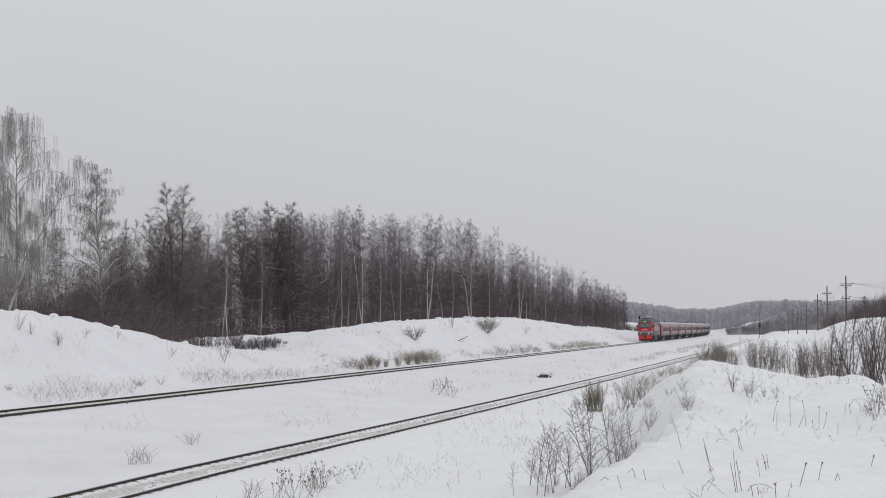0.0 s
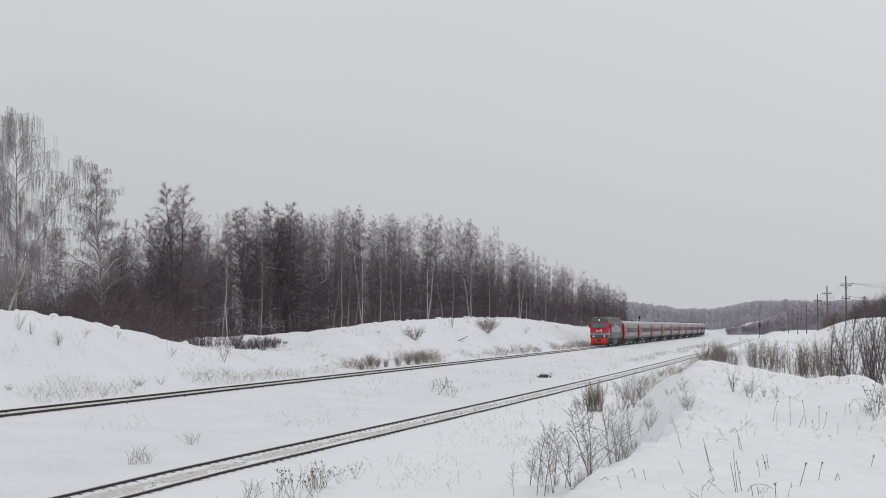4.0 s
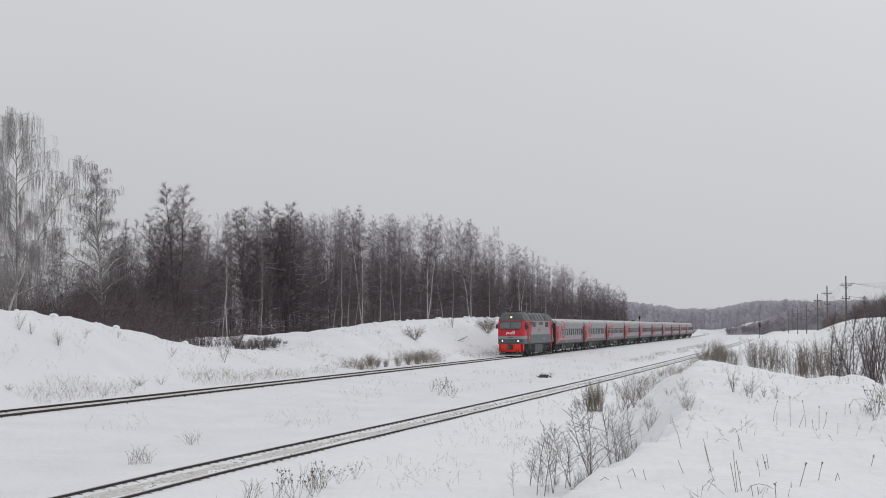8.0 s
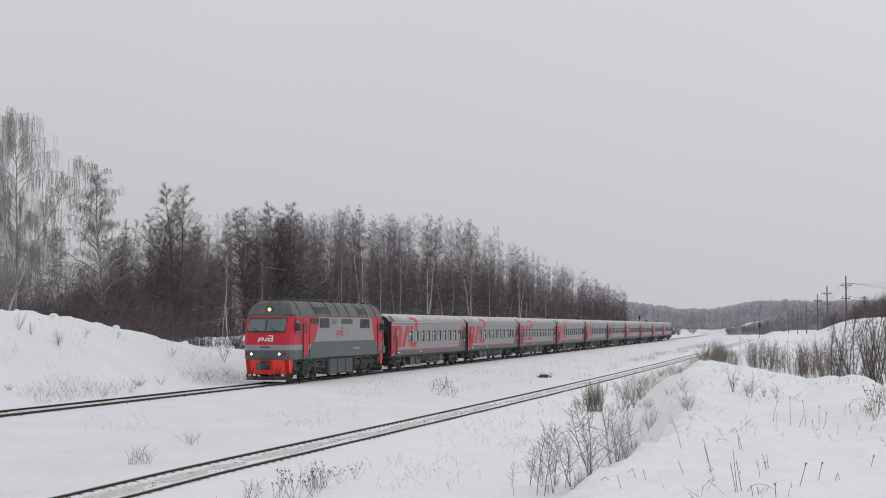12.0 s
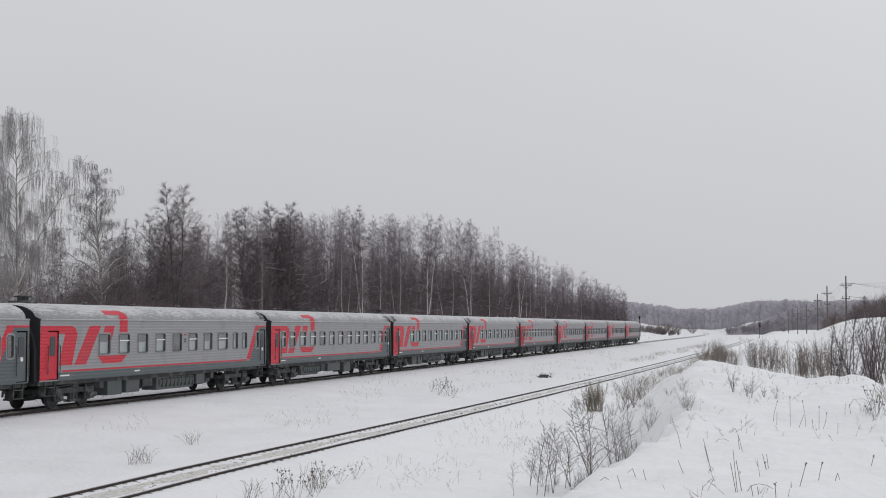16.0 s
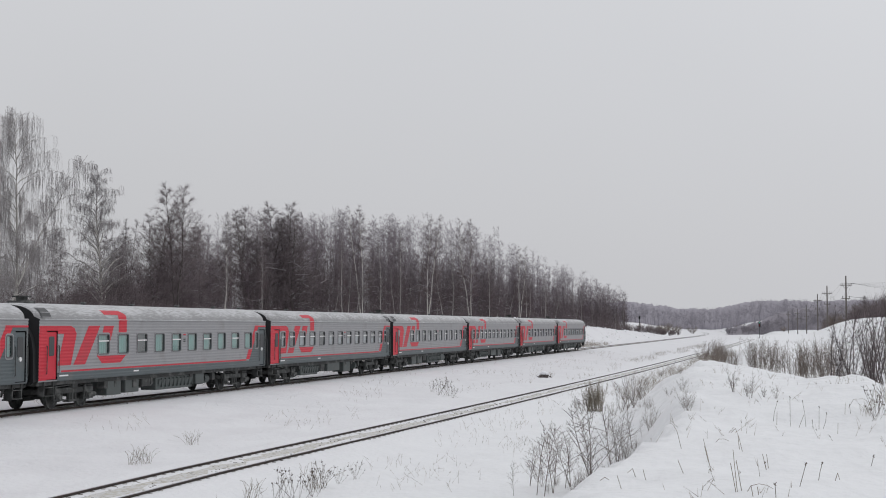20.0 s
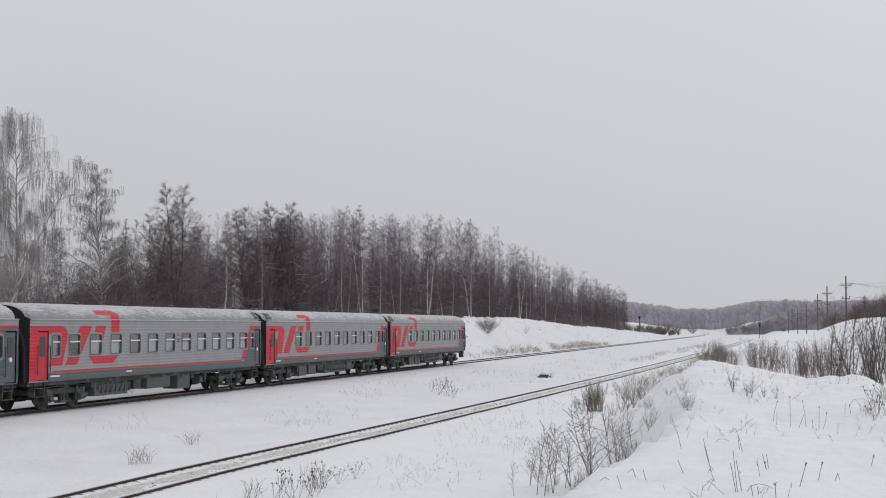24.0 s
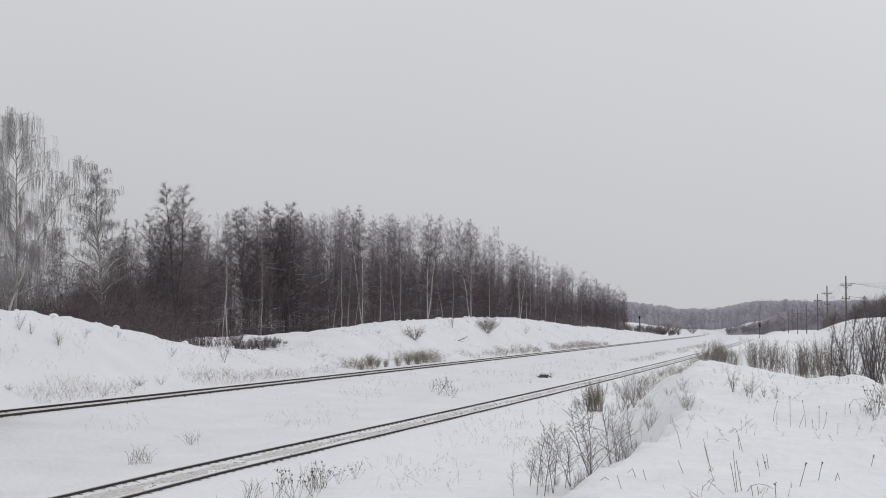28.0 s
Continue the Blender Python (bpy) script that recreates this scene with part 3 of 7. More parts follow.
# pieces of the painted sign on the front third of each coach's side: slanted bars, a hook and a loop
SIGN = {
    "loop_crown": ((0.42, 2.82, 3.40), (0.42, 3.13, 3.30)),
    "loop_top": ((0.42, 3.13, 3.30), (0.42, 3.27, 3.08)),
    "loop_leg": ((2.30, 3.30, 3.10), (1.82, 2.86, 1.80)),
    "slanted_bar": ((4.28, 5.26, 3.40), (3.06, 4.02, 1.80)),
    "hook_bar": ((5.60, 6.48, 3.40), (5.02, 5.86, 2.12)),
    "hook_foot": ((5.02, 7.62, 2.12), (5.45, 7.10, 1.80)),
    "hook_post": ((6.92, 7.66, 3.90), (6.92, 7.66, 2.10)),
    "hook_flag": ((5.62, 7.30, 4.07), (5.72, 7.66, 3.88)),
}


def build_coach(kind):
    coach = tagged(new("passenger_coach"), {"A": "grey ribbed railway coach with red sign and twelve windows", "B": "grey ribbed railway coach with red sign and ten windows", "C": "grey ribbed sleeping coach with red sign and paired windows"}[kind[0]], "railway coach", "coaches of the passenger train")
    glass = {"g": GLASS_GREEN, "v": GLASS_VIOLET, "c": GLASS}[kind[1]]
    rng = random.Random(hash_of(kind))
    z0, z1 = 2.20, 3.04
    wins = [(5.10 + 1.785 * k, 6.06 + 1.785 * k) for k in range(10)]
    if kind[0] == "A":
        wins += [(3.38, 4.24), (2.06, 2.66)]
    if kind[0] == "C":
        wins = wins[:7] + [(17.55, 18.75), (19.5, 20.1), (20.75, 21.35)]
    wins += [(22.62, 23.05)]
    holes = [(a, b, z0, z1) for a, b in wins]
    doors = {1: ((0.98, 1.80, RED, "red"), (23.26, 24.02, GREY_DARK, "dark grey")), -1: ((0.52, 1.28, RED, "red"), (22.74, 23.56, GREY_DARK, "dark grey"))}
    for side in (1, -1):
        mine = holes + [(a, b, 1.24, 3.18) for a, b, _, _ in doors[side]]
        wall = Shape()
        skin(wall, ((0.4, 24.14, 3.68), (0.4, 24.14, 1.18)), mine, side)
        part("side_wall", wall, GREY_LIGHT, coach, "light grey ribbed steel side")
        low = Shape()
        skin(low, ((1.80, 24.14, 1.52), (1.80, 24.14, 1.18)), mine, side, 0.004)
        part("lower_band", low, GREY_DARK, coach, "dark grey band along the sill")
        end = Shape()
        skin(end, ((22.95, 24.14, 3.34), (21.75, 24.14, 1.52)), mine, side, 0.004)
        part("end_panel", end, GREY_DARK, coach, "dark grey end panel")
        corner = Shape()
        skin(corner, ((0.4, doors[side][0][0], 3.12), (0.4, doors[side][0][0], 1.24)), mine, side, 0.004)
        part("corner_strip", corner, RED, coach, "red panel round the entrance door")
        slash = Shape()
        skin(slash, ((22.55, 24.14, 3.42), (22.55, 24.14, 3.34)), mine, side, 0.006)
        skin(slash, ((22.55, 23.05, 3.34), (21.35, 21.85, 1.60)), mine, side, 0.006)
        part("slanted_stripe", slash, RED, coach, "slanted red stripe")
        line = Shape()
        skin(line, ((2.1, 21.45, 1.60), (2.1, 21.40, 1.53)), mine, side, 0.006)
        part("red_line", line, RED, coach, "thin red line")
        sign = Shape()
        for q in SIGN.values():
            skin(sign, q, mine, side, 0.005)
        part("painted_sign", sign, RED, coach, "large red painted sign of slanted bars")
        for a, b, m, colour in doors[side]:
            leaf = Shape()
            y0, y1 = sorted((side * (SIDE_Y - 0.07), side * (SIDE_Y - 0.03)))
            leaf.box(HALF - b + 0.02, HALF - a - 0.02, y0, y1, 1.26, 3.16, 0.015)
            d = part("door", leaf, m, coach, colour + " entrance door")
            pn = Shape()
            mid = (a + b) / 2
            pn.loft([[(HALF - u, side * (SIDE_Y - 0.028), z) for u, z in rounded(mid - 0.2, mid + 0.2, 2.2, 2.98, 0.08)], [(HALF - u, side * (SIDE_Y - 0.015), z) for u, z in rounded(mid - 0.2, mid + 0.2, 2.2, 2.98, 0.08)]], caps=True)
            part("door_window", pn, FRAME, d)
            for u in (a - 0.05, b + 0.05):
                rail = Shape()
                rail.rod((HALF - u, side * (SIDE_Y + 0.06), 1.5), (HALF - u, side * (SIDE_Y + 0.06), 2.6), 0.018, sides=6)
                for z in (1.5, 2.6):
                    rail.rod((HALF - u, side * (SIDE_Y - 0.01), z), (HALF - u, side * (SIDE_Y + 0.06), z), 0.015, sides=5)
                part("handrail", rail, UNDER, d)
            if m is GREY_DARK:
                lamp = Shape()
                lamp.rod((HALF - mid, side * (SIDE_Y - 0.03), 2.12), (HALF - mid, side * (SIDE_Y + 0.01), 2.12), 0.09, sides=12)
                part("round_plate", lamp, WHITE, d, "round white plate")
            steps = Shape()
            for z, o in ((0.95, 0.0), (0.62, 0.04)):
                steps.box(HALF - b + 0.05, HALF - a - 0.05, *sorted((side * (SIDE_Y - 0.42), side * (SIDE_Y - 0.1 + o))), z - 0.03, z)
            for u in (a + 0.06, b - 0.06):
                steps.box(HALF - u - 0.02, HALF - u + 0.02, *sorted((side * (SIDE_Y - 0.4), side * (SIDE_Y - 0.12))), 0.58, 1.2)
            part("steps", steps, UNDER, coach, "grimy steel entrance steps")
        for k, (a, b) in enumerate(wins):
            window_parts(coach, a, b, z0, z1, side, glass, (k % 2 == 0) == (kind[0] != "C") and b - a > 0.7 or kind[0] == "A", rng.choice((0.45, 0.5, 0.55, 0.6, 0)) if kind[1] != "g" else rng.choice((0, 0.9, 0.95)))
        for u, z, w in ((13.6, 2.95, 0.26), (13.6, 2.72, 0.2), (13.6, 2.62, 0.2), (2.3, 1.36, 0.7), (8.6, 1.36, 0.5)):
            y0, y1 = sorted((side * (SIDE_Y + 0.012), side * (SIDE_Y + 0.022)))
            bars = Shape()
            bars.box(HALF - u - w / 2, HALF - u + w / 2, y0, y1, z, z + 0.06)
            part("lettering_bar", bars, RED if z > 2.9 else WHITE if z < 2 else UNDER_GREY, coach, "small line of lettering")
    roof = Shape()
    ring = lambda u, k: [(HALF - u, s * y * k, 3.68 + (z - 3.68) * k - 0.02 * (1 - k)) for s, seq in ((1, PROFILE[ROOF_ROW:]), (-1, PROFILE[ROOF_ROW:-1][::-1])) for z, y in seq]
    roof.loft([ring(u, k) for u, k in ((0.4, 0.86), (0.52, 0.95), (0.75, 0.99), (1.1, 1.0), (6, 1.0), (12.27, 1.0), (18.5, 1.0), (23.4, 1.0), (23.8, 0.99), (24.02, 0.95), (24.14, 0.86))], closed=False)
    part("roof", roof, ROOF_SNOWY, coach, "arched grey roof with patches of snow", smooth=True)
    for side in (1, -1):
        gut = Shape()
        edge = [(-11.5 + 0.23 * k, 3.664 + rng.uniform(0.002, 0.014)) for k in range(101)]
        y0, y1 = side * (SIDE_Y + 0.004), side * (SIDE_Y + 0.040)
        gut.loft([[(x, y0, 3.655), (x, y1, 3.655), (x, y1, z), (x, y0, z + 0.004)] for x, z in edge], caps=True)
        part("gutter_snow", gut, GUTTER_SNOW, coach, "thin line of snow along the gutter")
    for u in (0.4, 24.14):
        e = Shape()
        x = HALF - u
        e.poly([(x, y, z) for z, y in PROFILE[:ROOF_ROW + 1]] + [(x, y * 0.86, 3.68 + (z - 3.68) * 0.86) for z, y in PROFILE[ROOF_ROW + 1:]] + [(x, -y * 0.86, 3.68 + (z - 3.68) * 0.86) for z, y in PROFILE[ROOF_ROW + 1:-1][::-1]] + [(x, -y, z) for z, y in PROFILE[:ROOF_ROW + 1][::-1]])
        part("end_wall", e, RUBBER, coach, "blackened end wall")
        g = Shape()
        out = 1 if u < 5 else -1
        for k in range(4):
            a, b = x + out * (0.02 + 0.085 * k), x + out * (0.07 + 0.085 * k)
            g.box(min(a, b), max(a, b), -0.62, 0.62, 1.2, 3.55, 0.04)
            g.box(min(a, b) + 0.01, max(a, b) + 0.03, -0.57, 0.57, 1.25, 3.5)
        part("gangway_bellows", g, RUBBER, coach, "black rubber gangway bellows")
        hood = Shape()
        arc = [(1.42 * math.cos(radians(a)), 1.2 + 2.6 * math.sin(radians(a)) ** 0.45 if 0 < a < 180 else 1.2) for a in range(0, 181, 12)]
        hood.loft([[(x, y, z) for y, z in arc], [(x + out * 0.16, y * 0.985, z - 0.02) for y, z in arc], [(x + out * 0.16, y * 0.9, z - 0.12) for y, z in arc]], closed=False)
        part("end_hood", hood, RUBBER, coach, "black end hood")
        c = Shape()
        c.box(min(x, x + out * 0.5), max(x, x + out * 0.5), -0.16, 0.16, 0.92, 1.14, 0.03)
        c.box(min(x + out * 0.28, x + out * 0.5), max(x + out * 0.28, x + out * 0.5), -0.26, 0.26, 0.86, 1.2, 0.05)
        for yb in (-0.9, 0.9):
            c.rod((x, yb, 1.05), (x + out * 0.34, yb, 1.05), 0.09, sides=10)
        part("coupler", c, UNDER, coach, "grimy automatic coupler and buffers")
    if kind[0] != "A":
        v = Shape()
        v.box(HALF - 1.85, HALF - 1.1, -0.4, 0.5, 4.25, 4.42, 0.05)
        v.box(HALF - 1.65, HALF - 1.3, -0.1, 0.25, 4.42, 4.58, 0.03)
        v.box(HALF - 1.75, HALF - 1.2, -0.2, 0.35, 4.56, 4.62, 0.02)
        part("roof_vent", v, UNDER, coach, "black roof vent hood")
    for u in (23.1, 19.6, 15.2, 10.4, 5.9):
        v = Shape()
        v.rod((HALF - u, 0.35, 4.24), (HALF - u, 0.35, 4.40), 0.10, 0.10, sides=8)
        v.rod((HALF - u, 0.35, 4.38), (HALF - u, 0.35, 4.43), 0.17, 0.12, sides=8)
        part("roof_vent", v, ROOF_GREY, coach, "small round roof vent")
    a, b = (0.62, 1.3) if kind[0] == "B" else (23.25, 23.93)
    for side in (1, -1):
        lou = Shape()
        skin(lou, ((a, b, 4.12), (a, b, 3.76)), [], side, 0.012)
        lv = part("roof_louvre", lou, FRAME, coach, "dark louvre panel at the roof's end")
        for z in (3.74, 3.93, 4.11):
            bar = Shape()
            skin(bar, ((a - 0.04, b + 0.04, z + 0.03), (a - 0.04, b + 0.04, z)), [], side, 0.025)
            part("louvre_bar", bar, GREY_LIGHT, lv)
    lining = Shape()
    lining.box(-11.3, 11.3, -0.75, 0.75, 1.3, 3.5)
    part("inner_partition", lining, LINING, coach, "dim inner walls behind the windows")
    sill = Shape()
    sill.box(-11.7, 11.7, -1.35, 1.35, 1.02, 1.2)
    part("underframe", sill, UNDER, coach, "grimy underframe")
    boxes = ((6.3, 7.6, 0.38, 1.04, UNDER_GREY), (8.0, 9.3, 0.42, 1.04, UNDER_GREY), (9.6, 10.6, 0.62, 1.04, UNDER), (11.0, 15.0, 0.40, 1.0, UNDER_GREY), (15.4, 16.4, 0.5, 1.04, UNDER_GREY)) if kind[0] != "A" else ((5.9, 8.9, 0.40, 1.0, UNDER_GREY), (9.5, 10.2, 0.55, 1.04, UNDER), (10.8, 13.2, 0.5, 1.04, UNDER_GREY), (14.0, 15.4, 0.36, 1.04, UNDER_GREY))
    for side in (1, -1):
        for a, b, za, zb, m in boxes:
            bx = Shape()
            bx.box(HALF - b, HALF - a, *sorted((side * 0.55, side * 1.33)), za, zb, 0.03)
            if b - a > 2.5:
                for k in range(int((b - a) / 0.42)):
                    u = a + 0.2 + 0.42 * k
                    y = side * 1.36
                    bx.poly([(HALF - u - 0.3, y, za + 0.2), (HALF - u, y, za + 0.2), (HALF - u - 0.05, y + side * 0.05, zb - 0.12), (HALF - u - 0.3, y + side * 0.05, zb - 0.12)][::side])
                    bx.box(HALF - u - 0.34, HALF - u - 0.29, *sorted((side * 1.3, side * 1.42)), za + 0.12, zb - 0.06)
            part("equipment_box", bx, m, coach, "grimy equipment box under the floor")
        for k in range(9):
            u = 5.7 + 1.45 * k + rng.uniform(-0.4, 0.4)
            c = Shape()
            w, h = rng.uniform(0.12, 0.45), rng.uniform(0.12, 0.4)
            c.box(HALF - u - w, HALF - u, *sorted((side * 1.0, side * rng.uniform(1.2, 1.4))), 1.02 - h, 1.03, 0.015)
            c.rod((HALF - u - w / 2, side * 1.15, 1.0 - h), (HALF - u - w / 2 + rng.uniform(-0.5, 0.5), side * 1.1, 0.7 - h * 0.5), 0.025, sides=5)
            part("brake_gear", c, UNDER, coach, "small grimy brake gear")
        pipe = Shape()
        pipe.path([(HALF - 2.0, side * 1.3, 1.06), (HALF - 9.0, side * 1.36, 1.0), (HALF - 16.0, side * 1.3, 1.06), (HALF - 22.6, side * 1.3, 1.05)], 0.03, sides=5)
        part("brake_pipe", pipe, UNDER, coach)
        tank = Shape()
        tank.rod((HALF - 16.9, side * 0.95, 0.72), (HALF - 17.35, side * 0.95, 0.72), 0.24, sides=12)
        part("air_tank", tank, UNDER_GREY, coach)
    for u in (3.77, 20.77):
        build_bogie(coach, HALF - u, 2.4, 2, 0.475)
    return coach


def hash_of(text):
    return sum((k + 1) * ord(c) for k, c in enumerate(text))


WHEEL_MESH = {}


def wheel_mesh(r):
    if r not in WHEEL_MESH:
        w = Shape()
        rings = []
        for k, (rr, y) in enumerate(((0.07, 0.10), (0.13, 0.10), (0.16, 0.045), (r - 0.09, 0.03), (r - 0.07, 0.065), (r, 0.065), (r, -0.03), (r + 0.028, -0.045), (r + 0.02, -0.07), (r - 0.07, -0.07), (r - 0.09, -0.03), (0.16, -0.03), (0.13, -0.09))):
            rings.append([(rr * math.cos(2 * math.pi * j / 24), y, rr * math.sin(2 * math.pi * j / 24)) for j in range(24)])
        w.loft(rings)
        for a in range(3):  # bolted patches and drain holes that show the turning
            t = 2 * math.pi * a / 3
            c = (0.55 * r * math.cos(t), 0.0, 0.55 * r * math.sin(t))
            w.rod((c[0], 0.025, c[2]), (c[0], 0.05, c[2]), 0.06, sides=8)
        me = w.mesh("wheel")
        me.materials.append(UNDER)
        WHEEL_MESH[r] = me
    return WHEEL_MESH[r]


def build_bogie(owner, x, base, axles, r):
    fr = Shape()
    half = base / 2 + 0.45
    for side in (1, -1):
        y = side * 1.02
        fr.box(x - half, x + half, min(y, y + side * 0.14), max(y, y + side * 0.14), 0.62, 0.86, 0.03)
        for k in range(axles):
            ax = x - base / 2 + base * k / (axles - 1)
            fr.box(ax - 0.17, ax + 0.17, *sorted((side * 0.94, side * 1.2)), r - 0.17, r + 0.17, 0.05)
            fr.rod((ax, side * 1.18, r), (ax, side * 1.26, r), 0.13, 0.10, sides=10)
            for o in (-0.3, 0.3):
                fr.rod((ax + o, side * 1.08, r - 0.08), (ax + o, side * 1.08, 0.66), 0.085, sides=8)
                fr.box(ax + o - 0.11, ax + o + 0.11, *sorted((side * 0.98, side * 1.18)), r - 0.14, r - 0.07)
            fr.rod((ax + 0.42, side * 1.2, r), (ax + 0.36, side * 1.2, 0.95), 0.05, sides=8)
        for o in (-0.24, 0.0, 0.24):
            fr.rod((x + o, side * 1.06, 0.34), (x + o, side * 1.06, 0.64), 0.09, sides=8)
        fr.box(x - 0.45, x + 0.45, *sorted((side * 0.9, side * 1.2)), 0.26, 0.36, 0.02)
        fr.box(x - 0.2, x + 0.2, *sorted((side * 0.9, side * 1.25)), 0.84, 1.05, 0.02)
        fr.rod((x - half - 0.1, side * 1.14, 0.5), (x - half + 0.35, side * 1.14, 0.5), 0.12, sides=10)
        fr.path([(x - half, side * 1.1, 0.9), (x - 0.3, side * 1.14, 0.99), (x + half, side * 1.1, 0.9)], 0.03)
    fr.box(x - 0.25, x + 0.25, -1.0, 1.0, 0.5, 0.8)
    fr.box(x - half + 0.02, x - half + 0.15, -1.0, 1.0, 0.6, 0.8)
    fr.box(x + half - 0.15, x + half - 0.02, -1.0, 1.0, 0.6, 0.8)
    if axles == 3:
        for side in (1, -1):
            fr.box(x - half + 0.1, x + half - 0.1, *sorted((side * 1.16, side * 1.24)), 0.78, 1.12, 0.03)
            for o in (-1.05, 1.05):
                fr.rod((x + o, side * 1.2, 0.45), (x + o, side * 1.2, 1.1), 0.16, sides=10)
                fr.box(x + o - 0.3, x + o + 0.3, *sorted((side * 1.0, side * 1.3)), 1.05, 1.36, 0.04)
            fr.box(x - half - 0.25, x - half + 0.2, *sorted((side * 1.05, side * 1.35)), 0.75, 1.3, 0.05)
            fr.box(x + half - 0.2, x + half + 0.25, *sorted((side * 1.05, side * 1.35)), 0.75, 1.3, 0.05)
            fr.path([(x - half, side * 1.3, 0.35), (x - half + 0.3, side * 1.3, 0.8), (x, side * 1.32, 1.0), (x + half, side * 1.3, 0.8)], 0.03, sides=5)
    bogie = part("bogie", fr, UNDER, owner, "grimy black bogie")
    sets = []
    for k in range(axles):
        ax = x - base / 2 + base * k / (axles - 1)
        key = ("set", r)
        if key not in WHEEL_MESH:
            sh = Shape()
            src = wheel_mesh(r)
            for side in (1, -1):
                i = len(sh.v)
                sh.v += [(v.co.x, side * (v.co.y + 0.79), v.co.z) for v in src.vertices]
                sh.f += [tuple(i + q for q in (p.vertices if side > 0 else reversed(p.vertices))) for p in src.polygons]
            sh.rod((0, -0.8, 0), (0, 0.8, 0), 0.08, sides=8)
            me = sh.mesh("wheelset")
            me.materials.append(UNDER)
            WHEEL_MESH[key] = me
        ws = new("wheelset", WHEEL_MESH[key])
        ws.parent = bogie
        ws.location = (ax, 0, r)
        ws["label"] = "steel wheels on their axle"
        sets.append(ws)
    return sets


# locomotive: u runs from its front coupler backwards, its middle is at 10.85
LOCO, LHALF = 21.66, 10.83
END_U = ((1.40, 1.05), (1.50, 1.02), (2.00, 0.97), (2.30, 0.95), (3.05, 1.02), (3.55, 1.20), (3.98, 1.42), (4.10, 1.50), (4.45, 1.78), (4.75, 2.10), (4.93, 2.55))
HALF_W = ((1.40, 1.50), (1.50, 1.54), (3.98, 1.54), (4.05, 1.53), (4.55, 1.27), (4.78, 1.13), (4.93, 0.85))


def loco_ring(z):
    e = float(np.interp(z, [a for a, _ in END_U], [b for _, b in END_U]))
    w = float(np.interp(z, [a for a, _ in HALF_W], [b for _, b in HALF_W]))
    k = w / 1.54
    b = float(np.interp(z, (3.98, 4.12), (1.0, 0.3)))
    nose = [(e, 0.0), (e + 0.02 * b, 0.75 * k), (e + 0.10 * b, (1.20 + 0.12 * (1 - b)) * k), (e + 0.32 * b, (1.43 + 0.06 * (1 - b)) * k), (e + 0.75 * b, w)]
    side = [(u, w) for u in (3.2, 4.3, 6.1, 8.0, 10.83)]
    quarter = nose + side
    half = quarter + [(LOCO - u, y) for u, y in quarter[-2::-1]]
    full = half + [(u, -y) for u, y in half[-2:0:-1]]
    return [(LHALF - u, y, z) for u, y in full]


def side_plate(shape, pts, side, lift=0.012):
    """A flat painted panel on the locomotive's side; pts: (u, z)."""
    y = side * (1.54 + lift)
    outer = [(LHALF - u, y, z) for u, z in pts]
    inner = [(LHALF - u, side * 1.5, z) for u, z in pts]
    shape.loft([inner, outer])
    shape.poly(outer if side < 0 else outer[::-1])


def face_point(y, z, lift=0.0):
    """A point on the locomotive's nose."""
    e = float(np.interp(z, [a for a, _ in END_U], [b for _, b in END_U]))
    a = abs(y)
    e += float(np.interp(a, (0, 0.75, 1.2, 1.43, 1.54), (0, 0.02, 0.10, 0.32, 0.75)))
    return (LHALF - e + lift, y, z)


def face_plate(shape, pts, lift=0.015):
    front = [face_point(y, z, lift) for y, z in pts]
    back = [face_point(y, z, -0.03) for y, z in pts]
    shape.loft([back, front])
    shape.poly(front)


def strip(y0, y1, z0, z1, n=8):
    """Outline of a face plate that bends round the nose."""
    return [(y0 + (y1 - y0) * k / n, z0) for k in range(n + 1)] + [(y1 + (y0 - y1) * k / n, z1) for k in range(n + 1)]


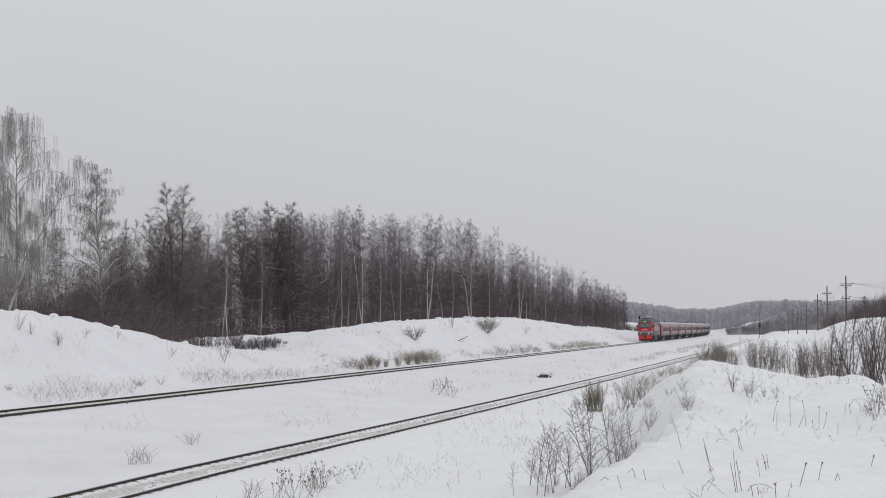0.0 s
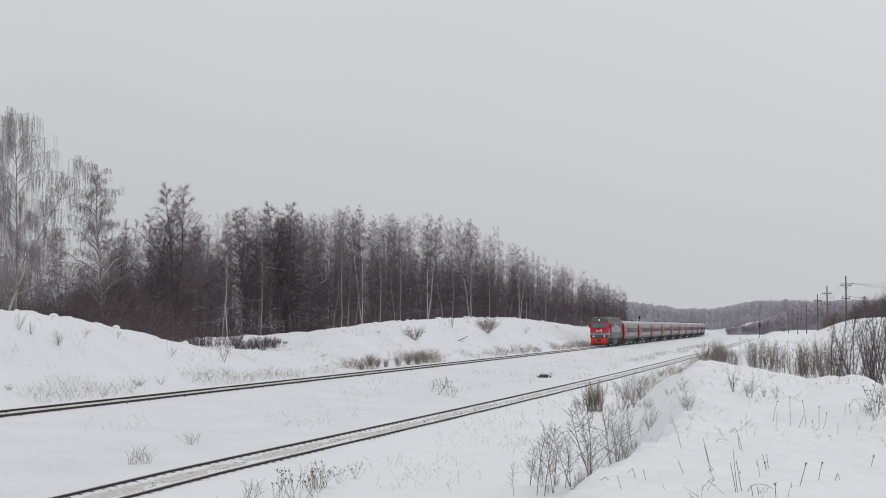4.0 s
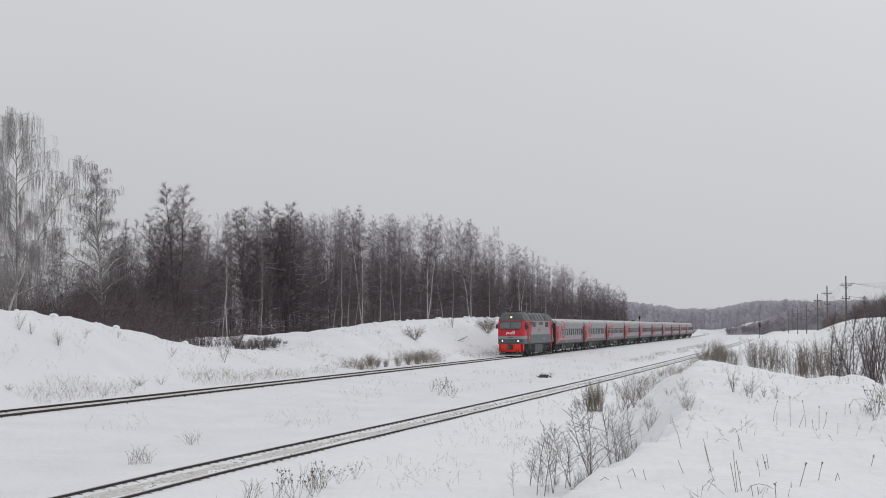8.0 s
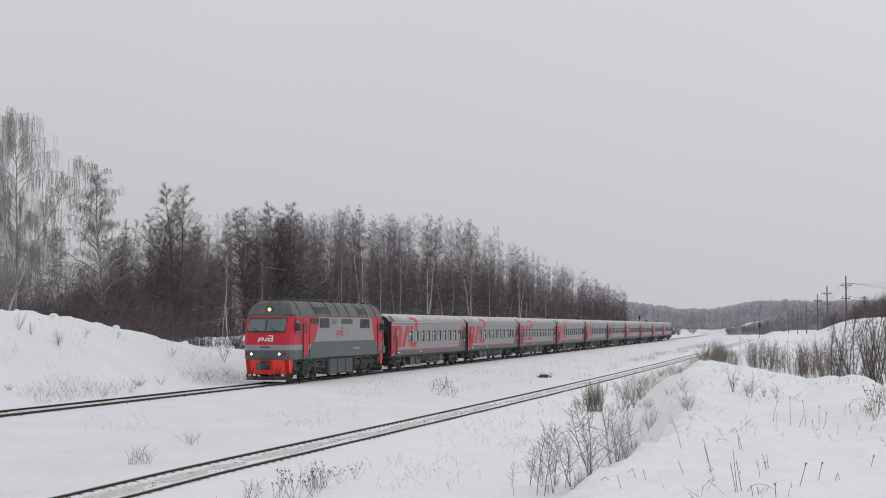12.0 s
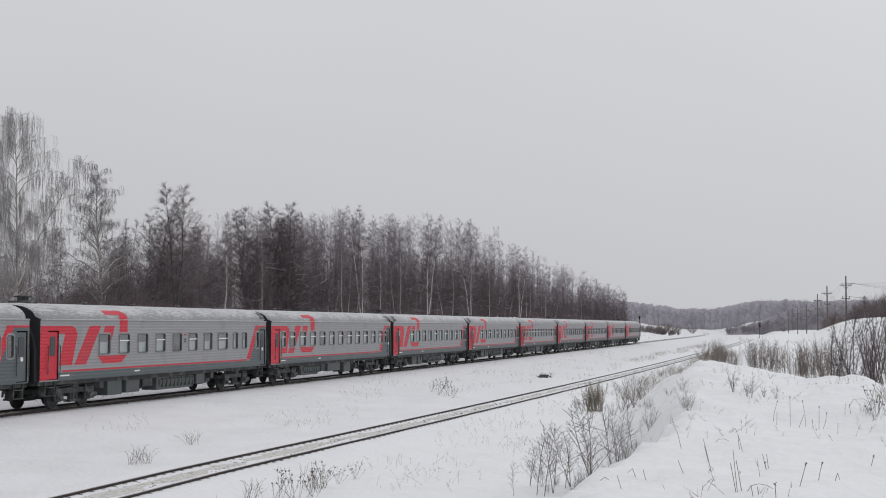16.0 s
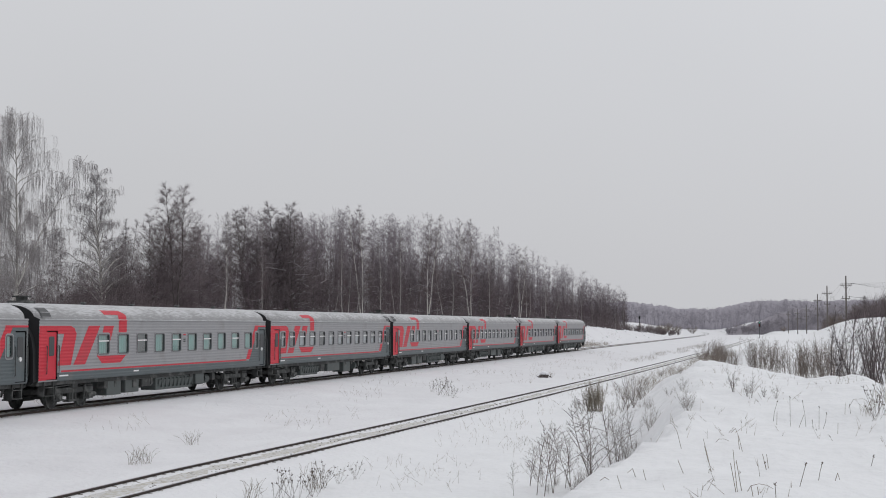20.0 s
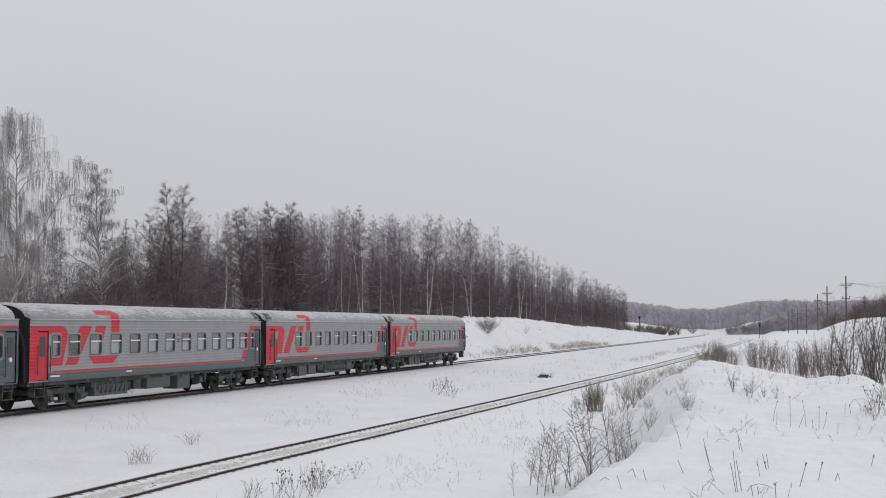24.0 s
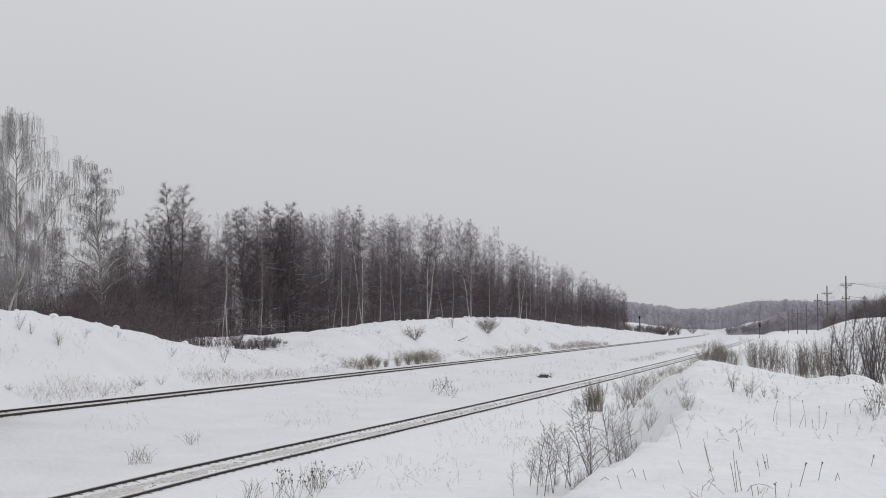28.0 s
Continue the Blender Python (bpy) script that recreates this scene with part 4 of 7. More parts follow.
def build_locomotive():
    loco = tagged(new("diesel_locomotive"), "red and grey diesel locomotive with lit headlamp", "locomotive", "vehicles of the passenger train")
    cuts = {"lower_band": (1.40, 1.50, 1.96), "light_band": (1.96, 2.0, 2.28), "upper_shell": (2.28, 2.6, 3.05, 3.55, 3.98), "roof": (3.98, 4.05, 4.10, 4.45, 4.55, 4.75, 4.78, 4.93)}
    paint = {"lower_band": (GREY_DARK, "dark grey skirt band"), "light_band": (GREY_LIGHT, "light grey band"), "upper_shell": (RED, "red cab shell"), "roof": (ROOF_GREY, "dark grey sloping roof")}
    for name, levels in cuts.items():
        sh = Shape()
        sh.loft([loco_ring(z) for z in levels])
        if name == "roof":
            sh.poly(loco_ring(4.93))
        if name == "lower_band":
            sh.poly(loco_ring(1.40)[::-1])
        part(name, sh, paint[name][0], loco, paint[name][1])
    for side in (1, -1):
        pl = Shape()
        side_plate(pl, [(4.9, 2.30), (5.25, 2.45), (6.05, 3.52), (6.05, 3.95), (17.0, 3.95), (17.75, 2.30)], side)
        part("light_side_panel", pl, GREY_LIGHT, loco, "light grey side panel with slanted ends")
        pl = Shape()
        side_plate(pl, [(4.3, 1.46), (4.9, 2.42), (17.9, 2.42), (18.3, 1.98), (20.4, 1.98), (20.4, 1.46)], side, 0.02)
        part("dark_side_panel", pl, GREY_DARK, loco, "dark grey lower side panel")
        for u0, u1, z0, z1, nm, m, lab in ((4.5, 6.0, 3.55, 3.88, "grille", FRAME, "dark louvred grille"), (6.2, 8.0, 3.28, 3.88, "grille", FRAME, "dark louvred grille"), (10.45, 11.55, 3.54, 3.86, "side_window", FRAME, "dark engine-room window"), (11.7, 12.75, 3.54, 3.86, "side_window", FRAME, "dark engine-room window"), (14.5, 16.5, 3.26, 3.86, "grille", UNDER, "brown louvred grille"), (8.5, 9.6, 3.55, 3.86, "grille", GREY_LIGHT, "light grey grille")):
            g = Shape()
            side_plate(g, [(u0, z0), (u0, z1), (u1, z1), (u1, z0)], side, 0.03)
            n = 8
            if nm == "grille":
                for k in range(n):
                    z = z0 + (z1 - z0) * (k + 0.3) / n
                    g.box(LHALF - u1 + 0.04, LHALF - u0 - 0.04, *sorted((side * 1.555, side * 1.592)), z, z + (z1 - z0) / n * 0.4)
            part(nm, g, m, loco, lab)
        for u0, u1 in ((3.2, 4.05), (17.6 + 0.9, 19.4)):
            door = Shape()
            side_plate(door, [(u0, 1.62), (u0, 3.86), (u1, 3.86), (u1, 1.62)], side, 0.03)
            d = part("cab_door", door, RED, loco, "red cab door")
            gap = Shape()
            side_plate(gap, [(u0 - 0.03, 1.58), (u0 - 0.03, 3.90), (u1 + 0.03, 3.90), (u1 + 0.03, 1.58)], side, 0.024)
            part("door_seal", gap, FRAME, d, "dark door seal")
            w = Shape()
            side_plate(w, rounded((u0 + u1) / 2 - 0.17, (u0 + u1) / 2 + 0.17, 2.95, 3.72, 0.12), side, 0.045)
            part("door_window", w, FRAME, d, "dark door window")
            for u in (u0 - 0.1, u1 + 0.1):
                h = Shape()
                h.rod((LHALF - u, side * 1.63, 1.5), (LHALF - u, side * 1.63, 3.5), 0.02, sides=6)
                for z in (1.5, 2.5, 3.5):
                    h.rod((LHALF - u, side * 1.53, z), (LHALF - u, side * 1.63, z), 0.016, sides=5)
                part("handrail", h, UNDER, d)
            st = Shape()
            for z in (0.45, 0.8, 1.15):
                st.box(LHALF - u1 + 0.1, LHALF - u0 - 0.1, *sorted((side * 1.3, side * 1.55)), z, z + 0.03)
            for u in (u0 + 0.08, u1 - 0.08):
                st.box(LHALF - u - 0.02, LHALF - u + 0.02, *sorted((side * 1.46, side * 1.52)), 0.42, 1.45)
            part("steps", st, UNDER, loco, "grimy boarding steps")
        for u0, u1 in ((1.95, 2.75), (19.0 + 0.25, 20.0)):
            w = Shape()
            y = side * 1.54
            outer, inner = rounded(u0 - 0.05, u1 + 0.05, 2.95, 3.85, 0.1), rounded(u0 + 0.03, u1 - 0.03, 3.03, 3.77, 0.07)
            P = lambda ring, off: [(LHALF - u, y + side * off, z) for u, z in ring]
            w.loft([P(outer, 0), P(outer, 0.03), P(inner, 0.03), P(inner, 0.005)])
            fr = part("cab_side_window", w, FRAME, loco, "dark-framed cab side window")
            g = Shape()
            g.poly(P(inner, 0.012)[::(1 if side < 0 else -1)])
            part("pane", g, CAB_GLASS, fr)
            mir = Shape()
            mir.box(LHALF - u0 - 0.02, LHALF - u0 + 0.06, *sorted((side * 1.58, side * 1.82)), 3.1, 3.55, 0.02)
            mir.rod((LHALF - u0 + 0.02, side * 1.54, 3.6), (LHALF - u0 + 0.02, side * 1.72, 3.55), 0.02, sides=5)
            part("mirror", mir, FRAME, loco, "black side mirror")
        em = Shape()
        box4 = lambda a, b, z0, z1, lean=0.0: ((a, z0), (b, z0), (b + lean, z1), (a + lean, z1))
        for q in (box4(9.40, 9.51, 2.66, 3.10, 0.12), box4(9.50, 9.98, 3.02, 3.10), box4(9.89, 9.98, 2.86, 3.03), box4(9.52, 9.96, 2.83, 2.90), box4(10.02, 10.13, 2.74, 3.10, 0.22), box4(10.32, 10.84, 2.74, 2.82), box4(10.30, 10.41, 2.81, 3.0, 0.08), box4(10.40, 10.76, 2.99, 3.06), box4(10.74, 10.84, 2.81, 3.24), box4(10.40, 10.84, 3.23, 3.30)):
            side_plate(em, q, side, 0.02)
        part("painted_sign", em, RED, loco, "small red painted sign")
        bar = Shape()
        side_plate(bar, [(12.9, 1.86), (12.9, 1.99), (14.3, 1.99), (14.3, 1.86)], side, 0.026)
        part("number_bar", bar, GREY_LIGHT, loco, "pale lettering bar")
        for u in (2.9, 5.6, 8.4, 10.2, 12.2, 14.4, 16.2, 18.2):
            rib = Shape()
            prof = [(4.05, 1.53), (4.55, 1.27), (4.78, 1.13), (4.93, 0.85)]
            ring = lambda lift, dx: [(LHALF - u + dx, side * (y + lift), z + lift * 0.6) for z, y in prof]
            rib.loft([ring(-0.02, -0.045), ring(0.03, -0.035), ring(0.03, 0.035), ring(-0.02, 0.045)], closed=False)
            part("roof_seam", rib, FRAME, loco, "raised roof seam")
        for u0, u1 in ((5.8, 8.2), (14.6, 16.0)):
            lou = Shape()
            for k in range(7):
                t = 0.12 + 0.11 * k
                z, yy = 4.1 + 0.6 * t, 1.50 - 0.31 * t
                lou.box(LHALF - u1, LHALF - u0, *sorted((side * yy, side * (yy + 0.03))), z, z + 0.03)
            part("roof_louvre", lou, ROOF_GREY, loco, "slatted roof louvre")
        tank = Shape()
        tank.box(LHALF - 13.3, LHALF - 8.5, *sorted((side * 0.5, side * 1.42)), 0.30, 1.36, 0.08)
        for u in (10.1, 11.7):
            tank.box(LHALF - u - 0.03, LHALF - u + 0.03, *sorted((side * 1.4, side * 1.45)), 0.34, 1.3)
        part("fuel_tank", tank, UNDER_GREY, loco, "grey fuel tank and battery boxes")
    # nose: windscreen, lamps, bands and the painted sign
    for end in (1, -1):
        owner = loco
        turn = Matrix.Rotation(0 if end == 1 else math.pi, 4, "Z")

        def nose(name, sh, m, label="", parent=None):
            sh.v = [tuple(turn @ Vector(p)) for p in sh.v]
            return part(name, sh, m, parent or owner, label)

        scr = Shape()
        face_plate(scr, strip(-1.25, 1.25, 3.02, 3.90), 0.05)
        fr = nose("windscreen_frame", scr, FRAME, "black windscreen surround")
        for y0, y1 in ((-1.16, -0.05), (0.05, 1.16)):
            pane = Shape()
            face_plate(pane, strip(y0, y1, 3.10, 3.80, 5), 0.062)
            nose("windscreen_pane", pane, CAB_GLASS, "greenish windscreen pane", fr)
            wip = Shape()
            a = face_point((y0 + y1) / 2 + 0.3, 3.0, 0.1)
            b = face_point((y0 + y1) / 2 - 0.25, 3.3, 0.1)
            wip.rod(a, b, 0.015, sides=5)
            nose("wiper", wip, RUBBER, "", fr)
        lamp = Shape()
        c = Vector(face_point(0.0, 4.38, 0.0))
        lamp.rod(c + Vector((-0.5, 0, 0)), c + Vector((0.10, 0, 0)), 0.22, sides=16)
        hl = nose("headlamp", lamp, FRAME, "round headlamp housing")
        lens = Shape()
        lens.rod(c + Vector((0.101, 0, 0)), c + Vector((0.115, 0, 0)), 0.115, sides=16)
        nose("headlamp_lens", lens, HEADLAMP if end == 1 else FRAME, "glowing warm headlamp lens" if end == 1 else "", hl)
        for y in (-0.88, 0.88):
            pod = Shape()
            a = Vector(face_point(y, 1.74, 0.0))
            pod.rod(a + Vector((-0.05, 0, 0)), a + Vector((0.05, 0, 0)), 0.12, sides=12)
            pd = nose("marker_lamp", pod, FRAME, "marker lamp")
            ln = Shape()
            ln.rod(a + Vector((0.051, 0, 0)), a + Vector((0.06, 0, 0)), 0.08, sides=12)
            nose("lens", ln, MARKER if end == 1 else RED_LENS, "lit white lens" if end == 1 else "", pd)
            rl = Shape()
            b = Vector(face_point(y * 1.36, 1.74, 0.0))
            rl.rod(b + Vector((-0.05, 0, 0)), b + Vector((0.04, 0, 0)), 0.10, sides=10)
            nose("tail_lamp", rl, RED_LENS, "unlit red tail lamp")
        sign = Shape()
        stroke = lambda a, b, z0, z1, lean=0.0: [((u - 10.12) * 0.68, 2.44 + (z - 2.66) * 0.62) for u, z in ((a, z0), (b, z0), (b + lean, z1), (a + lean, z1))]
        for q in (stroke(9.40, 9.53, 2.66, 3.10, 0.12), stroke(9.50, 9.98, 3.0, 3.10), stroke(9.86, 9.98, 2.86, 3.01), stroke(9.52, 9.96, 2.81, 2.90), stroke(10.02, 10.15, 2.74, 3.10, 0.22), stroke(10.32, 10.84, 2.74, 2.84), stroke(10.30, 10.43, 2.83, 3.0, 0.08), stroke(10.40, 10.76, 2.98, 3.06), stroke(10.71, 10.84, 2.83, 3.24), stroke(10.40, 10.84, 3.22, 3.31)):
            face_plate(sign, q, 0.02)
        nose("painted_sign", sign, WHITE, "white painted sign")
        nb = Shape()
        face_plate(nb, strip(-0.3, 0.3, 2.1, 2.18, 3), 0.018)
        nose("number_bar", nb, UNDER_GREY, "faint lettering bar")
        bb = Shape()
        pts = [(-1.34, 1.25), (-1.2, 0.95), (0, 0.86), (1.2, 0.95), (1.34, 1.25)]
        ring = lambda z, o: [(LHALF - o - (0.0 if abs(y) < 1 else 0.3), y, z) for y in (-1.36, -1.1, -0.5, 0, 0.5, 1.1, 1.36)]
        bb.loft([ring(0.54, 1.2), ring(1.40, 0.98), ring(1.40, 1.5), ring(0.54, 1.5)], caps=False)
        for y in (-1.36, 1.36):
            bb.poly([(LHALF - 1.48, y, 0.68), (LHALF - 1.28, y, 1.40), (LHALF - 2.1, y * 0.98, 1.40), (LHALF - 1.9, y * 0.98, 0.6)])
        nose("buffer_beam", bb, ORANGE, "bright orange-red buffer beam")
        bk = Shape()
        bk.box(LHALF - 1.9, LHALF - 1.56, -1.33, 1.33, 0.55, 1.42)
        nose("beam_backing", bk, UNDER, "black backing of the buffer beam")
        for y in (-1.2, -0.9, -0.6, 0.6, 0.9, 1.2):
            br = Shape()
            br.box(LHALF - 1.16, LHALF - 1.10, y - 0.05, y + 0.05, 0.36, 0.58)
            nose("plough_bracket", br, UNDER, "black plough bracket")
        cp = Shape()
        cp.box(LHALF - 1.1, LHALF - 0.15, -0.17, 0.17, 0.92, 1.14, 0.03)
        cp.box(LHALF - 0.45, LHALF - 0.1, -0.27, 0.27, 0.84, 1.24, 0.05)
        cp.box(LHALF - 1.0, LHALF - 0.9, -0.3, 0.3, 0.8, 1.34)
        nose("coupler", cp, UNDER, "black automatic coupler")
        for y in (-0.95, -0.75, 0.75, 0.95):
            hose = Shape()
            hose.path([(LHALF - 1.1, y, 0.9), (LHALF - 0.85, y, 0.75), (LHALF - 0.8, y, 0.5), (LHALF - 0.95, y, 0.42)], 0.025)
            nose("brake_hose", hose, RUBBER, "black brake hose")
        pw = Shape()
        row = lambda z, o, w: [(LHALF - o - abs(y) * 0.12, y, z) for y in (-w, -w / 2, 0, w / 2, w)]
        pw.loft([row(0.42, 1.22, 1.3), row(0.32, 1.15, 1.28), row(0.2, 0.95, 1.28), row(0.2, 1.02, 1.28), row(0.34, 1.25, 1.28)], closed=False)
        nose("snow_plough", pw, UNDER, "black rail guard plough")
        sn = Shape()
        sn.box(LHALF - 1.25, LHALF - 0.92, -1.25, 1.25, 0.12, 0.2, 0.03)
        nose("plough_snow", sn, SNOW_LUMP, "snow caught on the rail guard")
    roofbits = Shape()
    roofbits.box(LHALF - 9.4, LHALF - 2.9, -0.7, 0.7, 4.9, 5.03, 0.04)
    for u in (3.1, 4.6, 6.1, 7.6, 9.1):
        roofbits.box(LHALF - u - 0.06, LHALF - u + 0.06, -0.76, 0.76, 4.88, 5.07, 0.02)
    roofbits.path([(LHALF - 2.9, 0.78, 5.0), (LHALF - 6.0, 0.78, 5.05), (LHALF - 9.4, 0.78, 5.0)], 0.035, sides=6)
    part("roof_cooler", roofbits, UNDER, loco, "flat black roof cooler")
    for u in (12.6, 15.0, 16.9):
        fan = Shape()
        fan.rod((LHALF - u, 0, 4.85), (LHALF - u, 0, 5.12 if u < 13 else 4.98), 0.66, 0.55, sides=20)
        part("roof_fan", fan, UNDER if u < 13 else ROOF_GREY, loco, "round roof fan cowl")
    ex = Shape()
    ex.box(LHALF - 11.4, LHALF - 10.2, -0.35, 0.35, 4.88, 5.12, 0.05)
    part("exhaust", ex, UNDER, loco, "sooty exhaust stack")
    for u in (2.6, 19.3):
        for y in (-0.3, 0.3):
            horn = Shape()
            horn.rod((LHALF - u, y, 5.0), (LHALF - u + 0.5, y, 5.0), 0.03, 0.09, sides=8)
            horn.rod((LHALF - u + 0.1, y, 4.85), (LHALF - u + 0.1, y, 5.0), 0.025, sides=5)
            part("horn", horn, UNDER, loco)
    fr = Shape()
    fr.box(-9.4, 9.4, -1.3, 1.3, 1.2, 1.42)
    part("underframe", fr, UNDER, loco, "grimy underframe")
    for u in (4.95, 16.7):
        build_bogie(loco, LHALF - u, 4.2, 3, 0.61)
    return loco


CAB_GLASS = mat("cab_glass", (0.13, 0.165, 0.16), 0.08, var=0.25, fine=1.5, coarse=0.9)
locomotive = build_locomotive()
KINDS = ("Bc", "Cc", "Ac", "Bg", "Bg", "Ac", "Bc", "Ac", "Bv", "Bg")
coaches, seen_kinds = [], {}
for kind in KINDS:
    if kind in seen_kinds:
        coaches.append(copy_thing(seen_kinds[kind], pose(0, 0, 0)))
    else:
        seen_kinds[kind] = build_coach(kind)
        coaches.append(seen_kinds[kind])
tagged(coaches[-1], "last grey ribbed coach of the train with green panes")


def travelled(t):
    """Where the joint between the first two coaches stands at t seconds."""
    return 84.1425 - 18.27647 * (t - 14) - 0.5 * 0.037247 * (t - 14) ** 2


def vehicle_pose(s_mid, half_base):
    xa, ya, _ = plan(s_mid - half_base, 0.0)
    xb, yb, _ = plan(s_mid + half_base, 0.0)
    h = math.atan2(float(ya - yb), float(xa - xb))
    return Matrix.Translation((float(xa + xb) / 2, float(ya + yb) / 2, 0.0)) @ Matrix.Rotation(h, 4, "Z")


def motions():
    times = [0.5 * k for k in range(57)]
    walk(locomotive, [(t, vehicle_pose(travelled(t) - COACH - LHALF, 5.9)) for t in times])
    for k, c in enumerate(coaches):
        walk(c, [(t, vehicle_pose(travelled(t) + COACH * (k - 0.5), 8.5)) for t in times])
    ticks = [k / FPS for k in range(28 * FPS + 1)]
    for vehicle in (locomotive, *coaches):
        for ws in [o for o in vehicle.children_recursive if o.name.startswith("wheelset")]:
            x, r = ws.location.x, ws.location.z
            walk(ws, [(t, Matrix.Translation((x, 0, r)) @ Matrix.Rotation((travelled(0) - travelled(t)) / r, 4, "Y")) for t in ticks])


# ---- bare winter trees ----
def growth(seed, H, spread, bare, limbs, droop, rise, subs=9, twigs=12, lean=0.0, thick=1.0, forks=1, tuft=12, low=0.5, white=1.9):
    """Rods of one leafless tree: (stem rods, twig rods), each a list of (foot, tip, foot radius, tip radius)."""
    rng = np.random.default_rng(seed)
    stem, fine = [], []
    n = 14
    tops = []
    for fork in range(forks):
        pts = [np.zeros(3)]
        home = np.array([lean, rng.normal(0, 0.02), 1.0])
        if fork:
            home = home + np.array([rng.normal(0, 0.08), rng.normal(0, 0.08), 0])
        way = home.copy()
        for k in range(n):
            way = way * 0.7 + home * 0.3 + np.array([rng.normal(0, 0.04), rng.normal(0, 0.04), 0])
            pts.append(pts[-1] + way / np.linalg.norm(way) * H / n)
        r = lambda t: thick * (H * 0.0054 * (1 - t) ** 1.15 + 0.010)
        for k in range(n):
            stem.append((pts[k], pts[k + 1], r(k / n), r((k + 1) / n)))
        tops.append(np.array(pts))
    for j in range(limbs):
        rel = ((j + rng.random()) / limbs) ** 0.9
        t = bare + (0.99 - bare) * rel
        pts = tops[j % forks]
        f = t * n
        base = pts[int(f)] + (pts[min(int(f) + 1, n)] - pts[int(f)]) * (f - int(f))
        az = j * 2.4 + rng.normal(0, 0.5)
        L = (spread * min(1.0, low + 1.6 * rel) * (1 - rel) ** 0.9 + 0.16) * rng.uniform(0.65, 1.15)
        el = radians(rise) * rng.uniform(0.7, 1.15) + 0.08 * rel
        out = np.array([math.cos(az), math.sin(az), 0.0])
        p, lr = base.copy(), thick * (0.009 + L * 0.0055)
        m = 5
        joints = [p.copy()]
        for k in range(m):
            a = el - droop * (k / m) ** 1.5 * 1.3 + rng.normal(0, 0.1)
            dirn = out * math.cos(a) + np.array([rng.normal(0, 0.12), rng.normal(0, 0.12), math.sin(a)])
            q = p + dirn / np.linalg.norm(dirn) * L / m
            (stem if k < 3 and L > white else fine).append((p, q, lr * (1 - 0.8 * k / m), lr * (1 - 0.8 * (k + 1) / m)))
            p = q
            joints.append(p.copy())
        count = max(2, int(round(subs * min(1.25, 0.22 + 1.0 * L / spread))))
        for _ in range(count):
            f = rng.uniform(0.12, 1.0) * m
            k = min(int(f), m - 1)
            b = joints[k] + (joints[k + 1] - joints[k]) * (f - k)
            d0 = joints[k + 1] - joints[k]
            d0 = d0 / np.linalg.norm(d0) + rng.normal(0, 0.75, 3) + np.array([0, 0, 0.25 - 0.25 * droop])
            d0 /= np.linalg.norm(d0)
            sl = L * rng.uniform(0.16, 0.36) + 0.22
            mid = b + d0 * sl * 0.5
            d1 = d0 + np.array([0, 0, 0.18 - 0.75 * droop])
            tip = mid + d1 / np.linalg.norm(d1) * sl * 0.5
            fine.append((b, tip, 0.011, 0.0))
            for _ in range(twigs):
                a = b + (tip - b) * rng.uniform(0.1, 1.0)
                w = d1 + rng.normal(0, 0.75, 3) + np.array([0, 0, 0.25 - 2.8 * droop])
                w /= np.linalg.norm(w)
                fine.append((a, a + w * rng.uniform(0.3, 0.85) * (0.6 + 0.4 * min(1.0, 2.5 * L / spread)) * (1 + 1.2 * droop), 0.0085, 0.0))
    for _ in range(tuft):
        k = rng.uniform(0.8, 1.0)
        pts = tops[int(rng.integers(forks))]
        a = pts[int(k * n)] if k < 1 else pts[-1]
        w = np.array([rng.normal(0, 0.6), rng.normal(0, 0.6), 0.9 - 0.9 * droop])
        fine.append((a, a + w / np.linalg.norm(w) * rng.uniform(0.3, 0.9), 0.008, 0.0))
    return stem, fine


